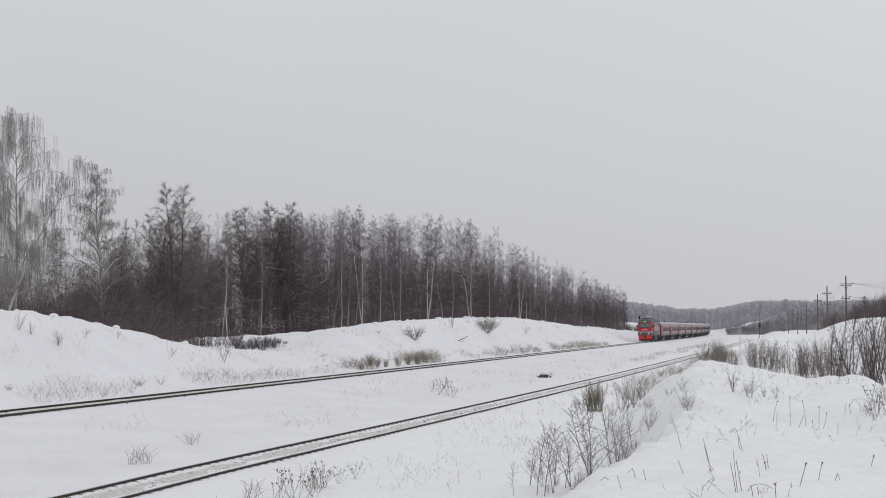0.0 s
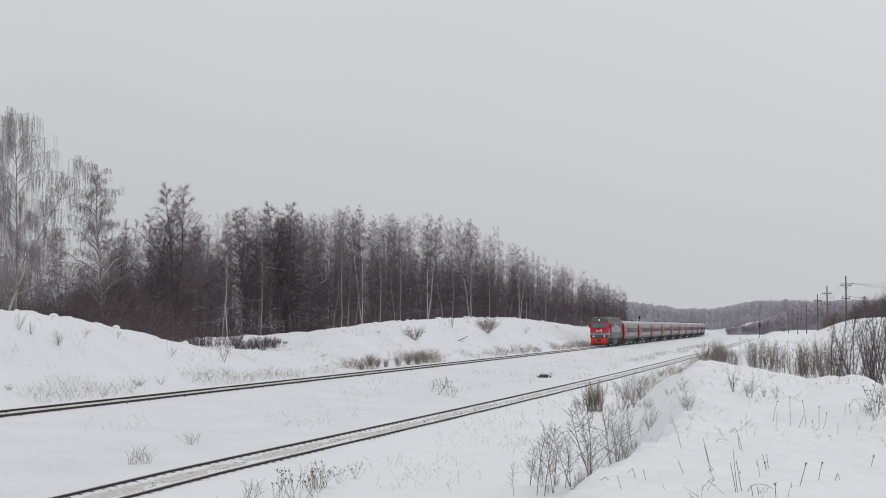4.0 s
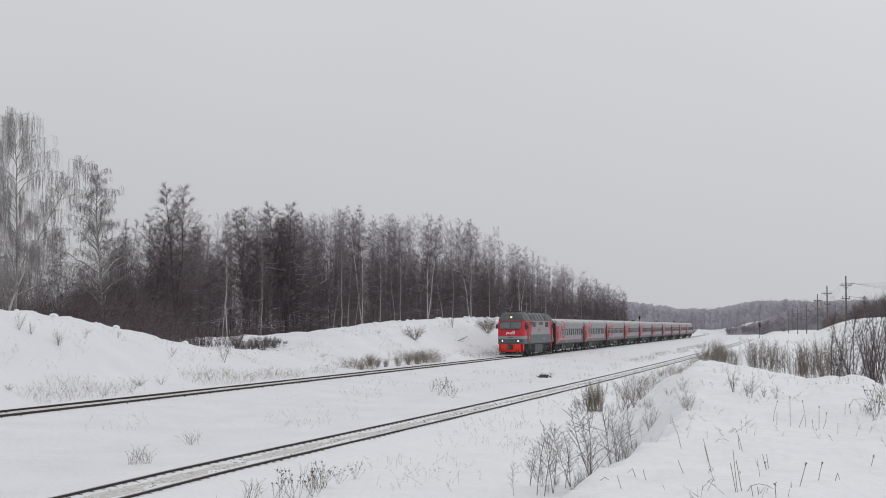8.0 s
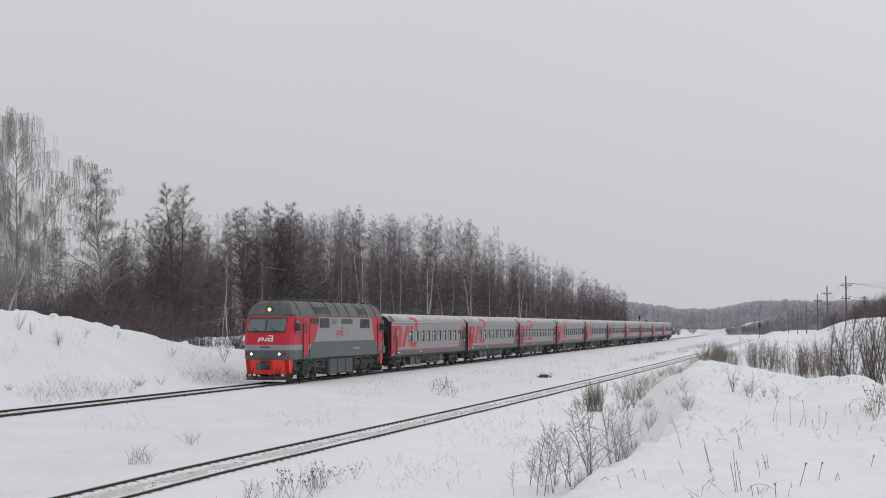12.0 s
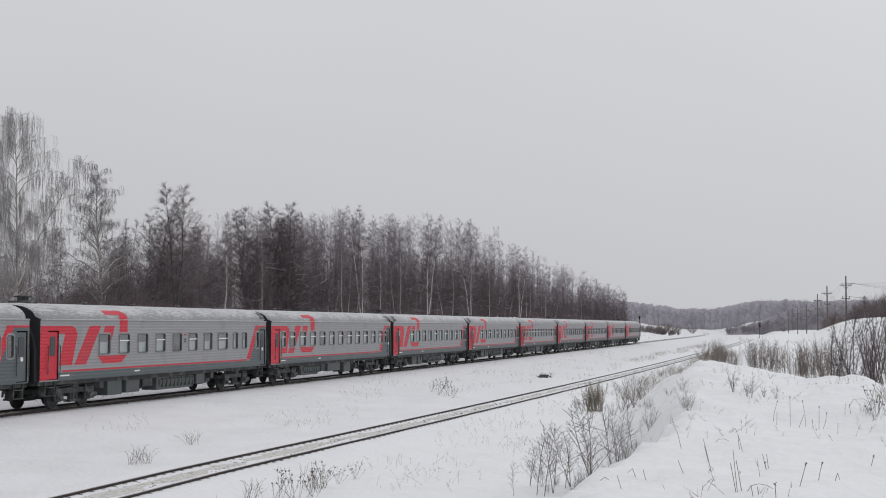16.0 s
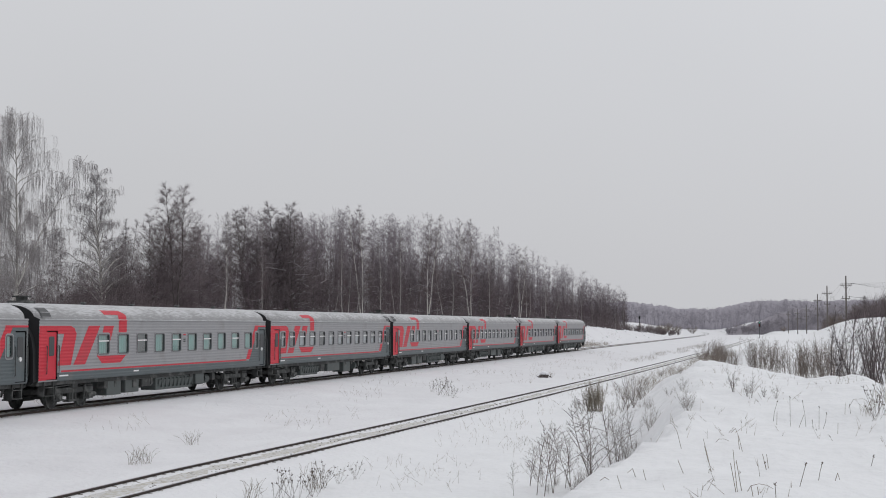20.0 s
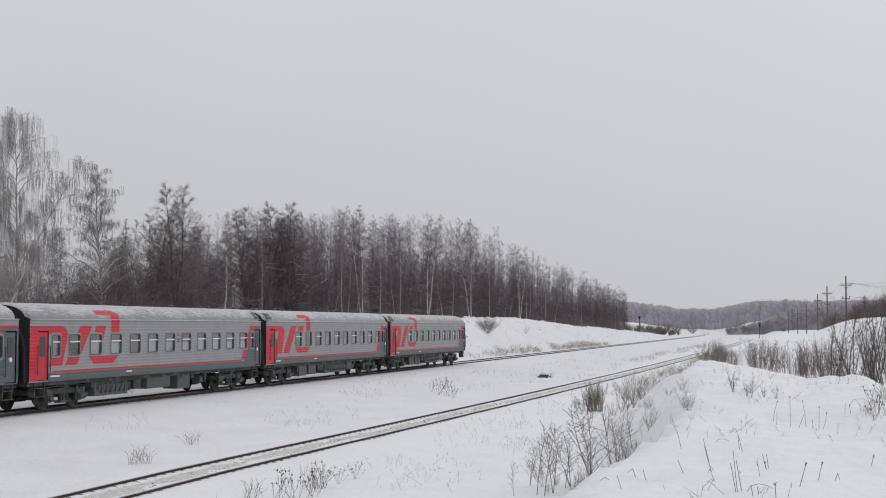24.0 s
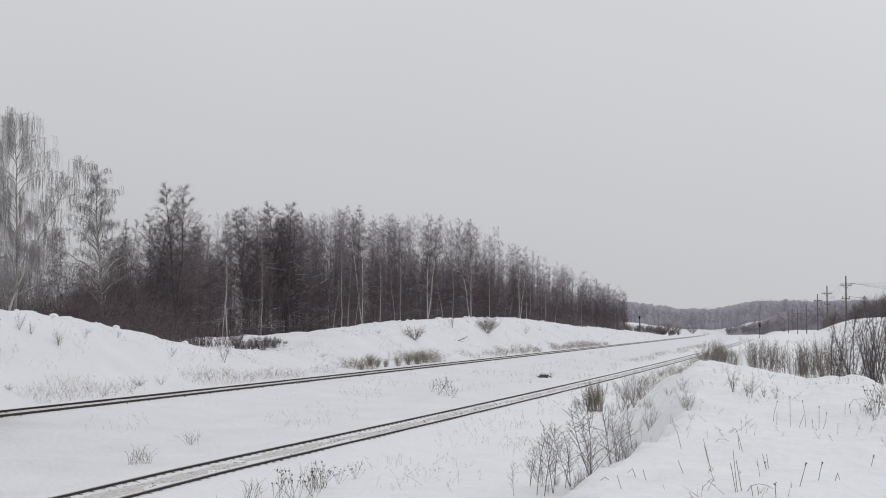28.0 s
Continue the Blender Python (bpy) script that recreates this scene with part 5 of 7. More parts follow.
def hanging_growth(seed, H, spread, bare, limbs, rise, column=0.6, strand=1.5, subs=6, strands=6, lean=0.0, thick=1.0):
    """Rods of a weeping birch: limbs that rise and arch over, with fine strands hanging plumb from them."""
    rng = np.random.default_rng(seed)
    stem, fine = [], []
    n = 16
    pts, way = [np.zeros(3)], np.array([lean * 0.5, 0.0, 1.0])
    for k in range(n):
        home = np.array([lean * (0.5 + 0.07 * k), 0.0, 1.0])
        way = way * 0.7 + home * 0.3 + np.array([rng.normal(0, 0.035), rng.normal(0, 0.035), 0.0])
        pts.append(pts[-1] + way / np.linalg.norm(way) * H / n)
    r = lambda t: thick * (H * 0.0070 * (1 - t) ** 1.2 + 0.010)
    for k in range(n):
        stem.append((pts[k], pts[k + 1], r(k / n), r((k + 1) / n)))

    def strands_from(a, b, count, reach):
        for _ in range(count):
            p = a + (b - a) * rng.uniform(0.1, 1.0)
            L = strand * rng.uniform(0.35, 1.15) * reach
            sway = np.array([rng.normal(0, 0.22), rng.normal(0, 0.22), -0.55])
            q = p + sway * min(0.3, L * 0.3)
            mid = q + np.array([rng.normal(0, 0.05), rng.normal(0, 0.05), -1.0]) * L * 0.5
            tip = mid + np.array([rng.normal(0, 0.07), rng.normal(0, 0.07), -1.0]) * L * 0.5
            fine.append((p, q + (q - p) * 0.4, 0.009, 0.0))
            fine.append((q, mid + (mid - q) * 0.5, 0.0085, 0.0))
            fine.append((mid, tip, 0.0075, 0.0))
            for _ in range(3):
                e = q + (tip - q) * rng.uniform(0.05, 0.8)
                w = np.array([rng.normal(0, 0.30), rng.normal(0, 0.30), -0.8])
                fine.append((e, e + w * rng.uniform(0.2, 0.55), 0.006, 0.0))

    for j in range(limbs):
        rel = (j + rng.random()) / limbs
        f = (bare + (0.985 - bare) * rel) * n
        base = pts[int(f)] + (pts[min(int(f) + 1, n)] - pts[int(f)]) * (f - int(f))
        az = j * 2.4 + rng.normal(0, 0.5)
        L = (spread * (1 - rel) ** column + 0.5) * rng.uniform(0.6, 1.12)
        out = np.array([math.cos(az), math.sin(az), 0.0])
        el = radians(rise) * rng.uniform(0.8, 1.15)
        m, p, lr = 6, base.copy(), thick * (0.012 + L * 0.0085)
        joints = [p.copy()]
        for k in range(m):
            a = el * (1 - 1.25 * (k / m) ** 1.6) + rng.normal(0, 0.12)
            w = out * math.cos(a) + np.array([rng.normal(0, 0.14), rng.normal(0, 0.14), math.sin(a)])
            q = p + w / np.linalg.norm(w) * L / m
            (stem if k < 4 and L > 1.4 else fine).append((p, q, lr * (1 - 0.85 * k / m), lr * (1 - 0.85 * (k + 1) / m)))
            p = q
            joints.append(p.copy())
            if k > 1:
                strands_from(joints[-2], p, max(1, round(strands * min(1.0, L / 2.2))), 0.8 + 0.2 * k / m)
        for _ in range(max(2, round(subs * min(1.0, L / 2.0)))):
            f = rng.uniform(0.25, 0.98) * m
            k = min(int(f), m - 1)
            b = joints[k] + (joints[k + 1] - joints[k]) * (f - k)
            d0 = out * 0.5 + np.array([rng.normal(0, 0.7), rng.normal(0, 0.7), rng.uniform(0.1, 0.7)])
            d0 /= np.linalg.norm(d0)
            sl = L * rng.uniform(0.18, 0.38) + 0.25
            mid = b + d0 * sl * 0.6
            d1 = d0 * np.array([1, 1, 0]) + np.array([0, 0, -0.25])
            tip = mid + d1 / np.linalg.norm(d1) * sl * 0.45
            fine.append((b, mid + (mid - b) * 0.2, 0.016, 0.0))
            fine.append((mid, tip, 0.012, 0.0))
            strands_from(b, mid, strands // 2, 0.7)
            strands_from(mid, tip, strands // 2 + 1, 0.9)
    return stem, fine


def rods(name, segs, sides=3, fat=1.0):
    return sticks(name, [s[0] for s in segs], [s[1] for s in segs], [s[2] * fat for s in segs], [s[3] * fat for s in segs], sides)


def tree_kind(label, category, bark, twig, **how):
    stem, fine = hanging_growth(**how) if "strand" in how else growth(**how)
    root = tagged(new(category.replace(" ", "_") if " " in category else category + "_tree"), label, category, "trees of the wood's edge")
    trunk = rods("trunk", stem, 5)
    crown = spikes("crown", [q[0] for q in fine], [q[1] for q in fine], [q[2] for q in fine])
    part("trunk", trunk, bark, root, "white birch trunk with dark scars" if bark is BARK_BIRCH else "dark bare trunk")
    part("crown", crown, twig, root, "bare twigs, hoary with frost at the top")
    return root


TREES = {
    "weeping": tree_kind("large weeping birch with long hanging frosted twigs", "birch", BARK_BIRCH, TWIG_WEEP, seed=1, H=18, spread=4.4, bare=0.2, limbs=36, rise=60, column=0.5, strand=1.9, subs=6, strands=6),
    "leaning": tree_kind("leaning weeping birch with frosted hanging twigs", "birch", BARK_BIRCH, TWIG_WEEP, seed=2, H=14, spread=2.4, bare=0.25, limbs=24, rise=40, column=0.5, strand=1.5, subs=6, strands=5, lean=0.4, thick=0.8),
    "slender": tree_kind("slender white-stemmed birch, bare and frosted", "birch", BARK_BIRCH, TWIG_BIRCH, seed=3, H=18, spread=3.3, bare=0.30, limbs=50, droop=0.14, rise=50, subs=9, twigs=11, white=1.0),
    "slender_b": tree_kind("slender white-stemmed birch, bare and frosted", "birch", BARK_BIRCH, TWIG_BIRCH, seed=4, H=18, spread=2.6, bare=0.42, limbs=46, droop=0.26, rise=48, subs=9, twigs=11, lean=0.05, white=1.2),
    "twin": tree_kind("twin-stemmed birch, bare and frosted", "birch", BARK_BIRCH, TWIG_BIRCH, seed=5, H=18, spread=3.4, bare=0.27, limbs=60, droop=0.12, rise=46, subs=9, twigs=12, forks=2, white=0.9),
    "broad": tree_kind("broad birch with thick white trunk and drooping frosted twigs", "birch", BARK_BIRCH, TWIG_BROAD, seed=6, H=16, spread=5.0, bare=0.2, limbs=60, rise=52, column=0.8, strand=0.5, subs=9, strands=4, thick=1.3),
    "oak": tree_kind("dark bare tree with steep spreading limbs", "bare tree", BARK_DARK, TWIG_DARK, seed=17, H=15, spread=4.2, bare=0.2, limbs=96, droop=0.04, rise=46, subs=10, twigs=11, thick=1.0, white=0.8, forks=2, low=0.8),
    "aspen": tree_kind("tall dark bare tree with a narrow crown", "bare tree", BARK_DARK, TWIG_DARK, seed=8, H=18, spread=3.3, bare=0.3, limbs=56, droop=0.05, rise=50, subs=9, twigs=11, thick=1.1),
    "alder": tree_kind("dark bare tree with a thick twiggy crown", "bare tree", BARK_DARK, TWIG_DARK, seed=9, H=16, spread=3.4, bare=0.12, limbs=64, droop=0.10, rise=46, subs=9, twigs=11, forks=2),
}
TREE_H = {"weeping": 18, "leaning": 14, "slender": 18, "slender_b": 18, "twin": 18, "broad": 16, "oak": 15, "aspen": 18, "alder": 16}
used_kinds = set()


def set_tree(kind, s, d, H, turn, wide=1.1):
    k = H / TREE_H[kind]
    where = spot(s, d, -0.15)
    m = Matrix.LocRotScale(where, Euler((0, 0, radians(turn))), Vector((k * wide, k * wide, k)))
    if kind in used_kinds:
        return copy_thing(TREES[kind], m)
    used_kinds.add(kind)
    TREES[kind].matrix_basis = m
    return TREES[kind]


# the trees that stand out along the edge of the wood: kind, s, d, height, turn
for row in (
        ("weeping", 90.3, -26, 18.4, 20, 1.1), ("weeping", 87.8, -28, 16.8, 200, 1.1), ("leaning", 86.6, -25, 15.6, 12, 1.1), ("slender_b", 111.4, -36, 10.8, 70, 1.1),
        ("broad", 105.0, -26.5, 15.4, 80, 1.05), ("alder", 112.1, -28, 11.3, 10, 0.9), ("aspen", 121.2, -34, 11.2, 40, 1.2), ("alder", 109.5, -27.5, 11.8, 200, 1.15), ("alder", 114.0, -30.0, 11.0, 80, 1.1), ("oak", 123.4, -28.5, 15.3, 50, 1.3),
        ("oak", 122.8, -31, 12.3, 210, 1.0), ("alder", 130.4, -29.5, 12.5, 120, 1.0), ("slender_b", 131.2, -27, 14.4, 100, 0.9), ("slender", 130.1, -26, 13.5, 10, 0.8),
        ("slender", 141.6, -27, 16.4, 140, 0.75), ("oak", 162.8, -32, 17.5, 20, 1.1), ("oak", 155.0, -34, 16.0, 300, 1.1), ("alder", 168.5, -31, 17.1, 70, 1.1),
        ("aspen", 141.9, -33, 14.6, 10, 1.2), ("slender_b", 163.2, -26, 13.0, 30, 0.8), ("slender", 167.6, -26.5, 18.6, 200, 0.95), ("slender_b", 169.0, -26, 17.0, 330, 0.9),
        ("twin", 178.8, -27, 18.7, 300, 1.0), ("slender_b", 170.6, -25.5, 14.9, 10, 0.9), ("slender", 184.0, -26, 18.1, 75, 1.1), ("slender", 198.1, -27, 21.3, 20, 0.9),
        ("slender_b", 198.2, -28, 18.7, 160, 1.0), ("twin", 209.2, -26, 18.4, 110, 1.1), ("slender_b", 228.1, -28, 20.4, 240, 1.1), ("slender", 226.9, -26, 19.3, 45, 1.0),
        ("twin", 240.6, -26, 20.4, 15, 1.1), ("slender", 264.5, -28, 21.0, 95, 1.1), ("slender_b", 283.4, -28, 20.2, 10, 1.1), ("twin", 281.9, -25.5, 17.8, 200, 1.0),
        ("slender_b", 303.8, -28, 20.5, 120, 1.1), ("slender", 317.5, -26, 17.9, 60, 1.0), ("slender_b", 329.4, -26, 16.7, 10, 1.0), ("aspen", 365.7, -28, 19.5, 10, 1.0),
        ("aspen", 409.2, -27, 19.0, 70, 0.7), ("slender", 381.7, -27, 16.9, 20, 1.0), ("slender_b", 460.8, -27, 17.3, 130, 1.0),
):
    set_tree(*row)
EDGE_S = (60, 119, 127, 135, 146, 152, 168, 186, 209, 237, 271, 308, 355, 397, 454, 535)
EDGE_H = (15.0, 11.0, 11.9, 13.0, 14.6, 15.0, 17.6, 18.8, 20.2, 22.2, 24.0, 22.9, 20.0, 20.8, 20.1, 18.1)
rng = random.Random(5)
s = 107.0
while s < 545:
    h = float(np.interp(s, EDGE_S, EDGE_H)) * rng.uniform(0.88, 1.02)
    kind = rng.choice(("aspen", "alder", "oak", "alder", "oak")) if s < 165 else rng.choice(("slender", "aspen", "alder", "aspen", "slender_b", "alder", "aspen"))
    set_tree(kind, s, -rng.uniform(30, 42), h, rng.uniform(0, 360), rng.uniform(0.9, 1.2))
    s += rng.uniform(2.6, 5.2) * (1 + 0.5 * (s > 300))


def plain_trees(g, s, d, H, stem_r, boughs, bough_r, wide, low=0.15, twigs=6):
    """Rods of many plain leafless trees at s, d with heights H: feet, tips and radii."""
    n = len(s)
    x, y, _ = plan(s, d)
    base = np.stack([x, y, height(s, d) - 0.2], axis=1)
    top = base + np.stack([g.normal(0, 0.5, n), g.normal(0, 0.5, n), H], axis=1)
    p0, p1, r = [base], [top], [np.full(n, stem_r)]
    for _ in range(boughs):
        t = low + (1 - low) * g.random(n) ** 0.62
        az, el = g.uniform(0, 2 * np.pi, n), g.uniform(0.35, 1.15, n)
        L = ((1.06 - t) ** 0.8 * g.uniform(0.35, 1.0, n) + 0.12) * wide
        foot = base + (top - base) * t[:, None]
        way = np.stack([np.cos(az) * np.cos(el), np.sin(az) * np.cos(el), np.sin(el)], axis=1)
        elbow = foot + way * (L * 0.6)[:, None]
        bent = way + np.stack([g.normal(0, 0.2, n), g.normal(0, 0.2, n), g.uniform(-0.75, 0.0, n)], axis=1)
        tip = elbow + bent * (L * 0.45)[:, None]
        p0 += [foot, elbow]
        p1 += [elbow + way * (L * 0.2)[:, None], tip]
        thin = 1.05 - 0.50 * t
        r += [bough_r * thin, bough_r * 0.75 * thin]
        for k in range(twigs):
            a = (foot if k % 2 else elbow) + ((elbow - foot) if k % 2 else (tip - elbow)) * g.uniform(0.3, 1.0, (n, 1))
            w = way * 0.6 + g.normal(0, 0.6, (n, 3))
            p0.append(a), p1.append(a + w * (L * g.uniform(0.18, 0.42, n))[:, None]), r.append(bough_r * 0.6 * (0.45 + 0.55 * thin))
    return np.concatenate(p0), np.concatenate(p1), np.concatenate(r)


def build_wood():
    """The depth of the wood: many plain stems with ascending boughs."""
    g = np.random.default_rng(31)
    n = 1100
    s = 108 + 452 * g.random(n) ** 1.2
    d = -31.5 - 60 * g.random(n) ** 1.5
    inside = s > 1.74 * (30.15 - d) + 2
    s, d = s[inside], d[inside]
    n = len(s)
    H = np.interp(s, EDGE_S, EDGE_H) * g.uniform(0.86, 1.0, n) * (1.0 + 0.0025 * (-d - 36)) * (0.35 + 0.65 * ease(s - 1.74 * (30.15 - d), 2, 60))
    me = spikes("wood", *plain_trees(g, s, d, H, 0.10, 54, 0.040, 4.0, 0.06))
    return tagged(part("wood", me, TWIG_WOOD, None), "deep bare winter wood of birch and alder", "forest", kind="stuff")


def build_undergrowth():
    """Leafless thicket under the trees, with arching side shoots, and snow-laden boughs among it."""
    g = np.random.default_rng(32)
    n = 17000
    s = 78 + 450 * g.random(n) ** 1.25
    d = -27.6 - 26 * g.random(n) ** 1.3 - 2.5 * rnoise(s * 0.09, s * 0, 8) - 4.0 * np.exp(-((s - 139) / 11) ** 2)
    s, d = np.concatenate([s, g.uniform(88, 111, 2000)]), np.concatenate([d, g.uniform(-27, -18, 2000)])
    n = len(s)
    x, y, _ = plan(s, d)
    base = np.stack([x, y, height(s, d) - 0.1], axis=1)
    H = g.uniform(1.6, 7.4, n) * (0.45 + 0.9 * (rnoise(s * 0.05, d * 0.1, 9) + 0.5)) * (0.30 + 0.70 * ease(-d, 18, 29))
    way = np.stack([g.normal(0, 0.24, n), g.normal(0, 0.24, n), np.ones(n)], axis=1)
    tip = base + way * H[:, None]
    p0, p1, r = [base], [tip], [np.full(n, 0.026)]
    for k in range(5):
        a = base + (tip - base) * g.uniform(0.15, 0.95, (n, 1))
        w = way * 0.35 + g.normal(0, 0.75, (n, 3))
        p0.append(a), p1.append(a + w * (H * g.uniform(0.12, 0.3, n))[:, None]), r.append(np.full(n, 0.0145))
    me = spikes("undergrowth", np.concatenate(p0), np.concatenate(p1), np.concatenate(r))
    tagged(part("undergrowth", me, BRUSH, None), "brown leafless undergrowth along the wood", "undergrowth", kind="stuff")
    # boughs that carry snow on their upper side, low on the wood's edge
    n = 1500
    s = 92 + 300 * g.random(n) ** 1.3
    d = -24.5 - 5.0 * g.random(n)
    z = 0.8 + 8.0 * g.random(n) ** 1.4
    keep = rnoise(s * 0.11, z * 0.35, 19) > -0.08
    s, d, z = s[keep], d[keep], z[keep]
    n = len(s)
    x, y, h = plan(s, d)
    base = np.stack([x, y, height(s, d) + z], axis=1)
    side = np.where(g.random(n) < 0.5, -1.0, 1.0)
    L = g.uniform(0.5, 2.2, n)
    a, b = g.uniform(0.0, 0.7, n), g.uniform(-0.5, 0.4, n)
    u = np.stack([np.cos(h) * side, -np.sin(h) * side, np.zeros(n)], axis=1) + g.normal(0, 0.25, (n, 3)) * np.array([1, 1, 0])
    mid = base + (u * np.cos(a)[:, None] + np.stack([0 * a, 0 * a, np.sin(a)], axis=1)) * (L * 0.5)[:, None]
    tip = mid + (u * np.cos(b)[:, None] + np.stack([0 * a, 0 * a, np.sin(b)], axis=1)) * (L * 0.5)[:, None]
    twig = mid + (tip - mid) * 0.4 + g.normal(0, 0.3, (n, 3)) * L[:, None] * 0.5
    me = spikes("snowy_boughs", np.concatenate([base, mid, mid]), np.concatenate([mid + (mid - base) * 0.3, tip, twig]), np.concatenate([np.full(n, 0.020), np.full(n, 0.017), np.full(n, 0.012)]))
    tagged(part("snowy_boughs", me, SNOWY_BOUGH, None), "thin snow-laden boughs along the wood's edge", "boughs", kind="stuff")


def canopy(g, s0, d0, d1, step, top, depth):
    """The broken face of a far wood: a folded sheet that leans back as it rises, with an uneven top edge."""
    d = np.arange(d0, d1, step)
    n = len(d)
    H = top(d) + g.normal(0, 0.3, n) + 0.8 * rnoise(d * 0.33, d * 0, 4) + 0.7 * rnoise(d * 0.11, d * 0, 6)
    rows = []
    for t in np.linspace(0, 1, 12):
        s = s0 + depth * t ** 1.5 + (2.6 * rnoise(d * 0.35, t * 3.0 + d * 0, 14) + 1.2 * rnoise(d * 0.9, t * 7.0 + d * 0, 15)) * (1.2 - t)
        x, y, _ = plan(s, d)
        z = height(s0 + d * 0, d) - 0.4 + H * t + g.normal(0, 0.12, n)
        rows.append([(float(x[k]), float(y[k]), float(z[k])) for k in range(n)])
    x, y, _ = plan(s0 + depth + 40 + d * 0, d)
    rows.append([(float(x[k]), float(y[k]), rows[-1][k][2] - 1.5) for k in range(n)])
    sh = Shape()
    sh.loft(rows, closed=False)
    return sh


def build_far_woods():
    g = np.random.default_rng(33)
    # smooth faces and pale colours imitate how haze flattens distant woods
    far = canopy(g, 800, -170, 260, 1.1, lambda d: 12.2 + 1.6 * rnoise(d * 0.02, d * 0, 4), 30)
    tagged(part("far_woods", far, TWIG_FAR, None, smooth=True), "grey woods across the far fields, haze painted into their colour", "forest", kind="stuff")
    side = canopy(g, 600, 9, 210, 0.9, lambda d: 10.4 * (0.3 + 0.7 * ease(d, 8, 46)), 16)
    tagged(part("side_wood", side, TWIG_SIDE, None, smooth=True), "bare wood beyond the hill, haze painted into its colour", "forest", kind="stuff")
    # stems and twigs that stand out of the two woods
    n = 1500
    s, d = 788 + 34 * g.random(n), -140 + 380 * g.random(n)
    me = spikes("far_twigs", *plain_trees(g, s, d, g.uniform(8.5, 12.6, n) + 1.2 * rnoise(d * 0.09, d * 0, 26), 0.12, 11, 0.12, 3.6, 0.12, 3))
    tagged(part("far_twigs", me, TWIG_FAR, None), "bare trees along the far woods, haze painted into their colour", "forest", kind="stuff")
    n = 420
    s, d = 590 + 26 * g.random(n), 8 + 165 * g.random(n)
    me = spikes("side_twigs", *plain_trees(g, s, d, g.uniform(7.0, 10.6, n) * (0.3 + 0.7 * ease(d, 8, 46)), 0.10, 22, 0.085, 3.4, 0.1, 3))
    tagged(part("side_twigs", me, TWIG_SIDE, None), "bare trees along the side wood, haze painted into their colour", "forest", kind="stuff")
    # nearer grey trees behind the row of poles
    n = 110
    s, d = 270 + 130 * g.random(n), 38 + 52 * g.random(n)
    me = spikes("pole_side_trees", *plain_trees(g, s, d, g.uniform(4.5, 8.5, n) * (0.55 + 0.45 * ease(d, 38, 52)), 0.07, 40, 0.035, 3.2, 0.05, 5))
    tagged(part("pole_side_trees", me, SHRUB_BROWN, None), "bare grey trees behind the row of poles", "trees", kind="stuff")


# haze painted into the side wood's colour, a step darker than farther off
TWIG_SIDE = mat("haze_pale_side_wood", (0.255, 0.240, 0.268), 0.95, var=0.2, fine=0.6, coarse=0.08, island=0.16)
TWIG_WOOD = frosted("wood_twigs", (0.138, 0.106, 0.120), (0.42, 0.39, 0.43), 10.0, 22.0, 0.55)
build_wood()
build_undergrowth()
build_far_woods()


# ---- shrubs, saplings, weeds ----
def shrub_kind(name, label, category, material, seed, H, stems, splay, forks, twig_len, r, group, upright=0.0, foot=0.04, twig_r=0.36):
    g = np.random.default_rng(seed)
    segs, fine = [], []
    for k in range(stems):
        az = g.uniform(0, 2 * math.pi)
        p = np.array([g.normal(0, foot * H), g.normal(0, foot * H), 0.0])
        way = np.array([math.cos(az) * splay * g.uniform(0.2, 1), math.sin(az) * splay * g.uniform(0.2, 1), 1.0])
        L = H * g.uniform(0.6, 1.02)
        m = 5
        for j in range(m):
            way = way + np.array([g.normal(0, 0.09), g.normal(0, 0.09), 0.10])
            q = p + way / np.linalg.norm(way) * L / m
            segs.append((p, q, r * (1 - 0.8 * j / m), r * (1 - 0.8 * (j + 1) / m)))
            if j > 0:
                for _ in range(forks):
                    a = p + (q - p) * g.random()
                    w = way / np.linalg.norm(way) + g.normal(0, 0.42, 3) + np.array([0, 0, upright])
                    w /= np.linalg.norm(w)
                    tl = twig_len * H * g.uniform(0.5, 1.1)
                    mid = a + w * tl * 0.5
                    fine.append((a, mid + (mid - a) * 0.3, r * twig_r, 0.0))
                    w2 = w + g.normal(0, 0.25, 3) + np.array([0, 0, 0.12])
                    fine.append((mid, mid + w2 / np.linalg.norm(w2) * tl * 0.5, r * twig_r * 0.8, 0.0))
                    for _ in range(2):
                        w3 = w + g.normal(0, 0.5, 3)
                        fine.append((mid, mid + w3 / np.linalg.norm(w3) * tl * 0.45, r * twig_r * 0.7, 0.0))
            p = q
    root = tagged(new(name), label, category, group)
    tagged(part("stem_mass", rods("stem_mass", segs, 4), material, root), kind="stuff")
    tagged(part("twig_mass", spikes("twig_mass", [q[0] for q in fine], [q[1] for q in fine], [q[2] for q in fine]), material, root), kind="stuff")
    return root


WILLOW = mat("willow_shoots", (0.205, 0.172, 0.15), 0.9, var=0.25, fine=8, coarse=1, island=0.3)
SAPLING = mat("sapling_bark", (0.175, 0.147, 0.132), 0.9, var=0.25, fine=8, coarse=1, island=0.3)


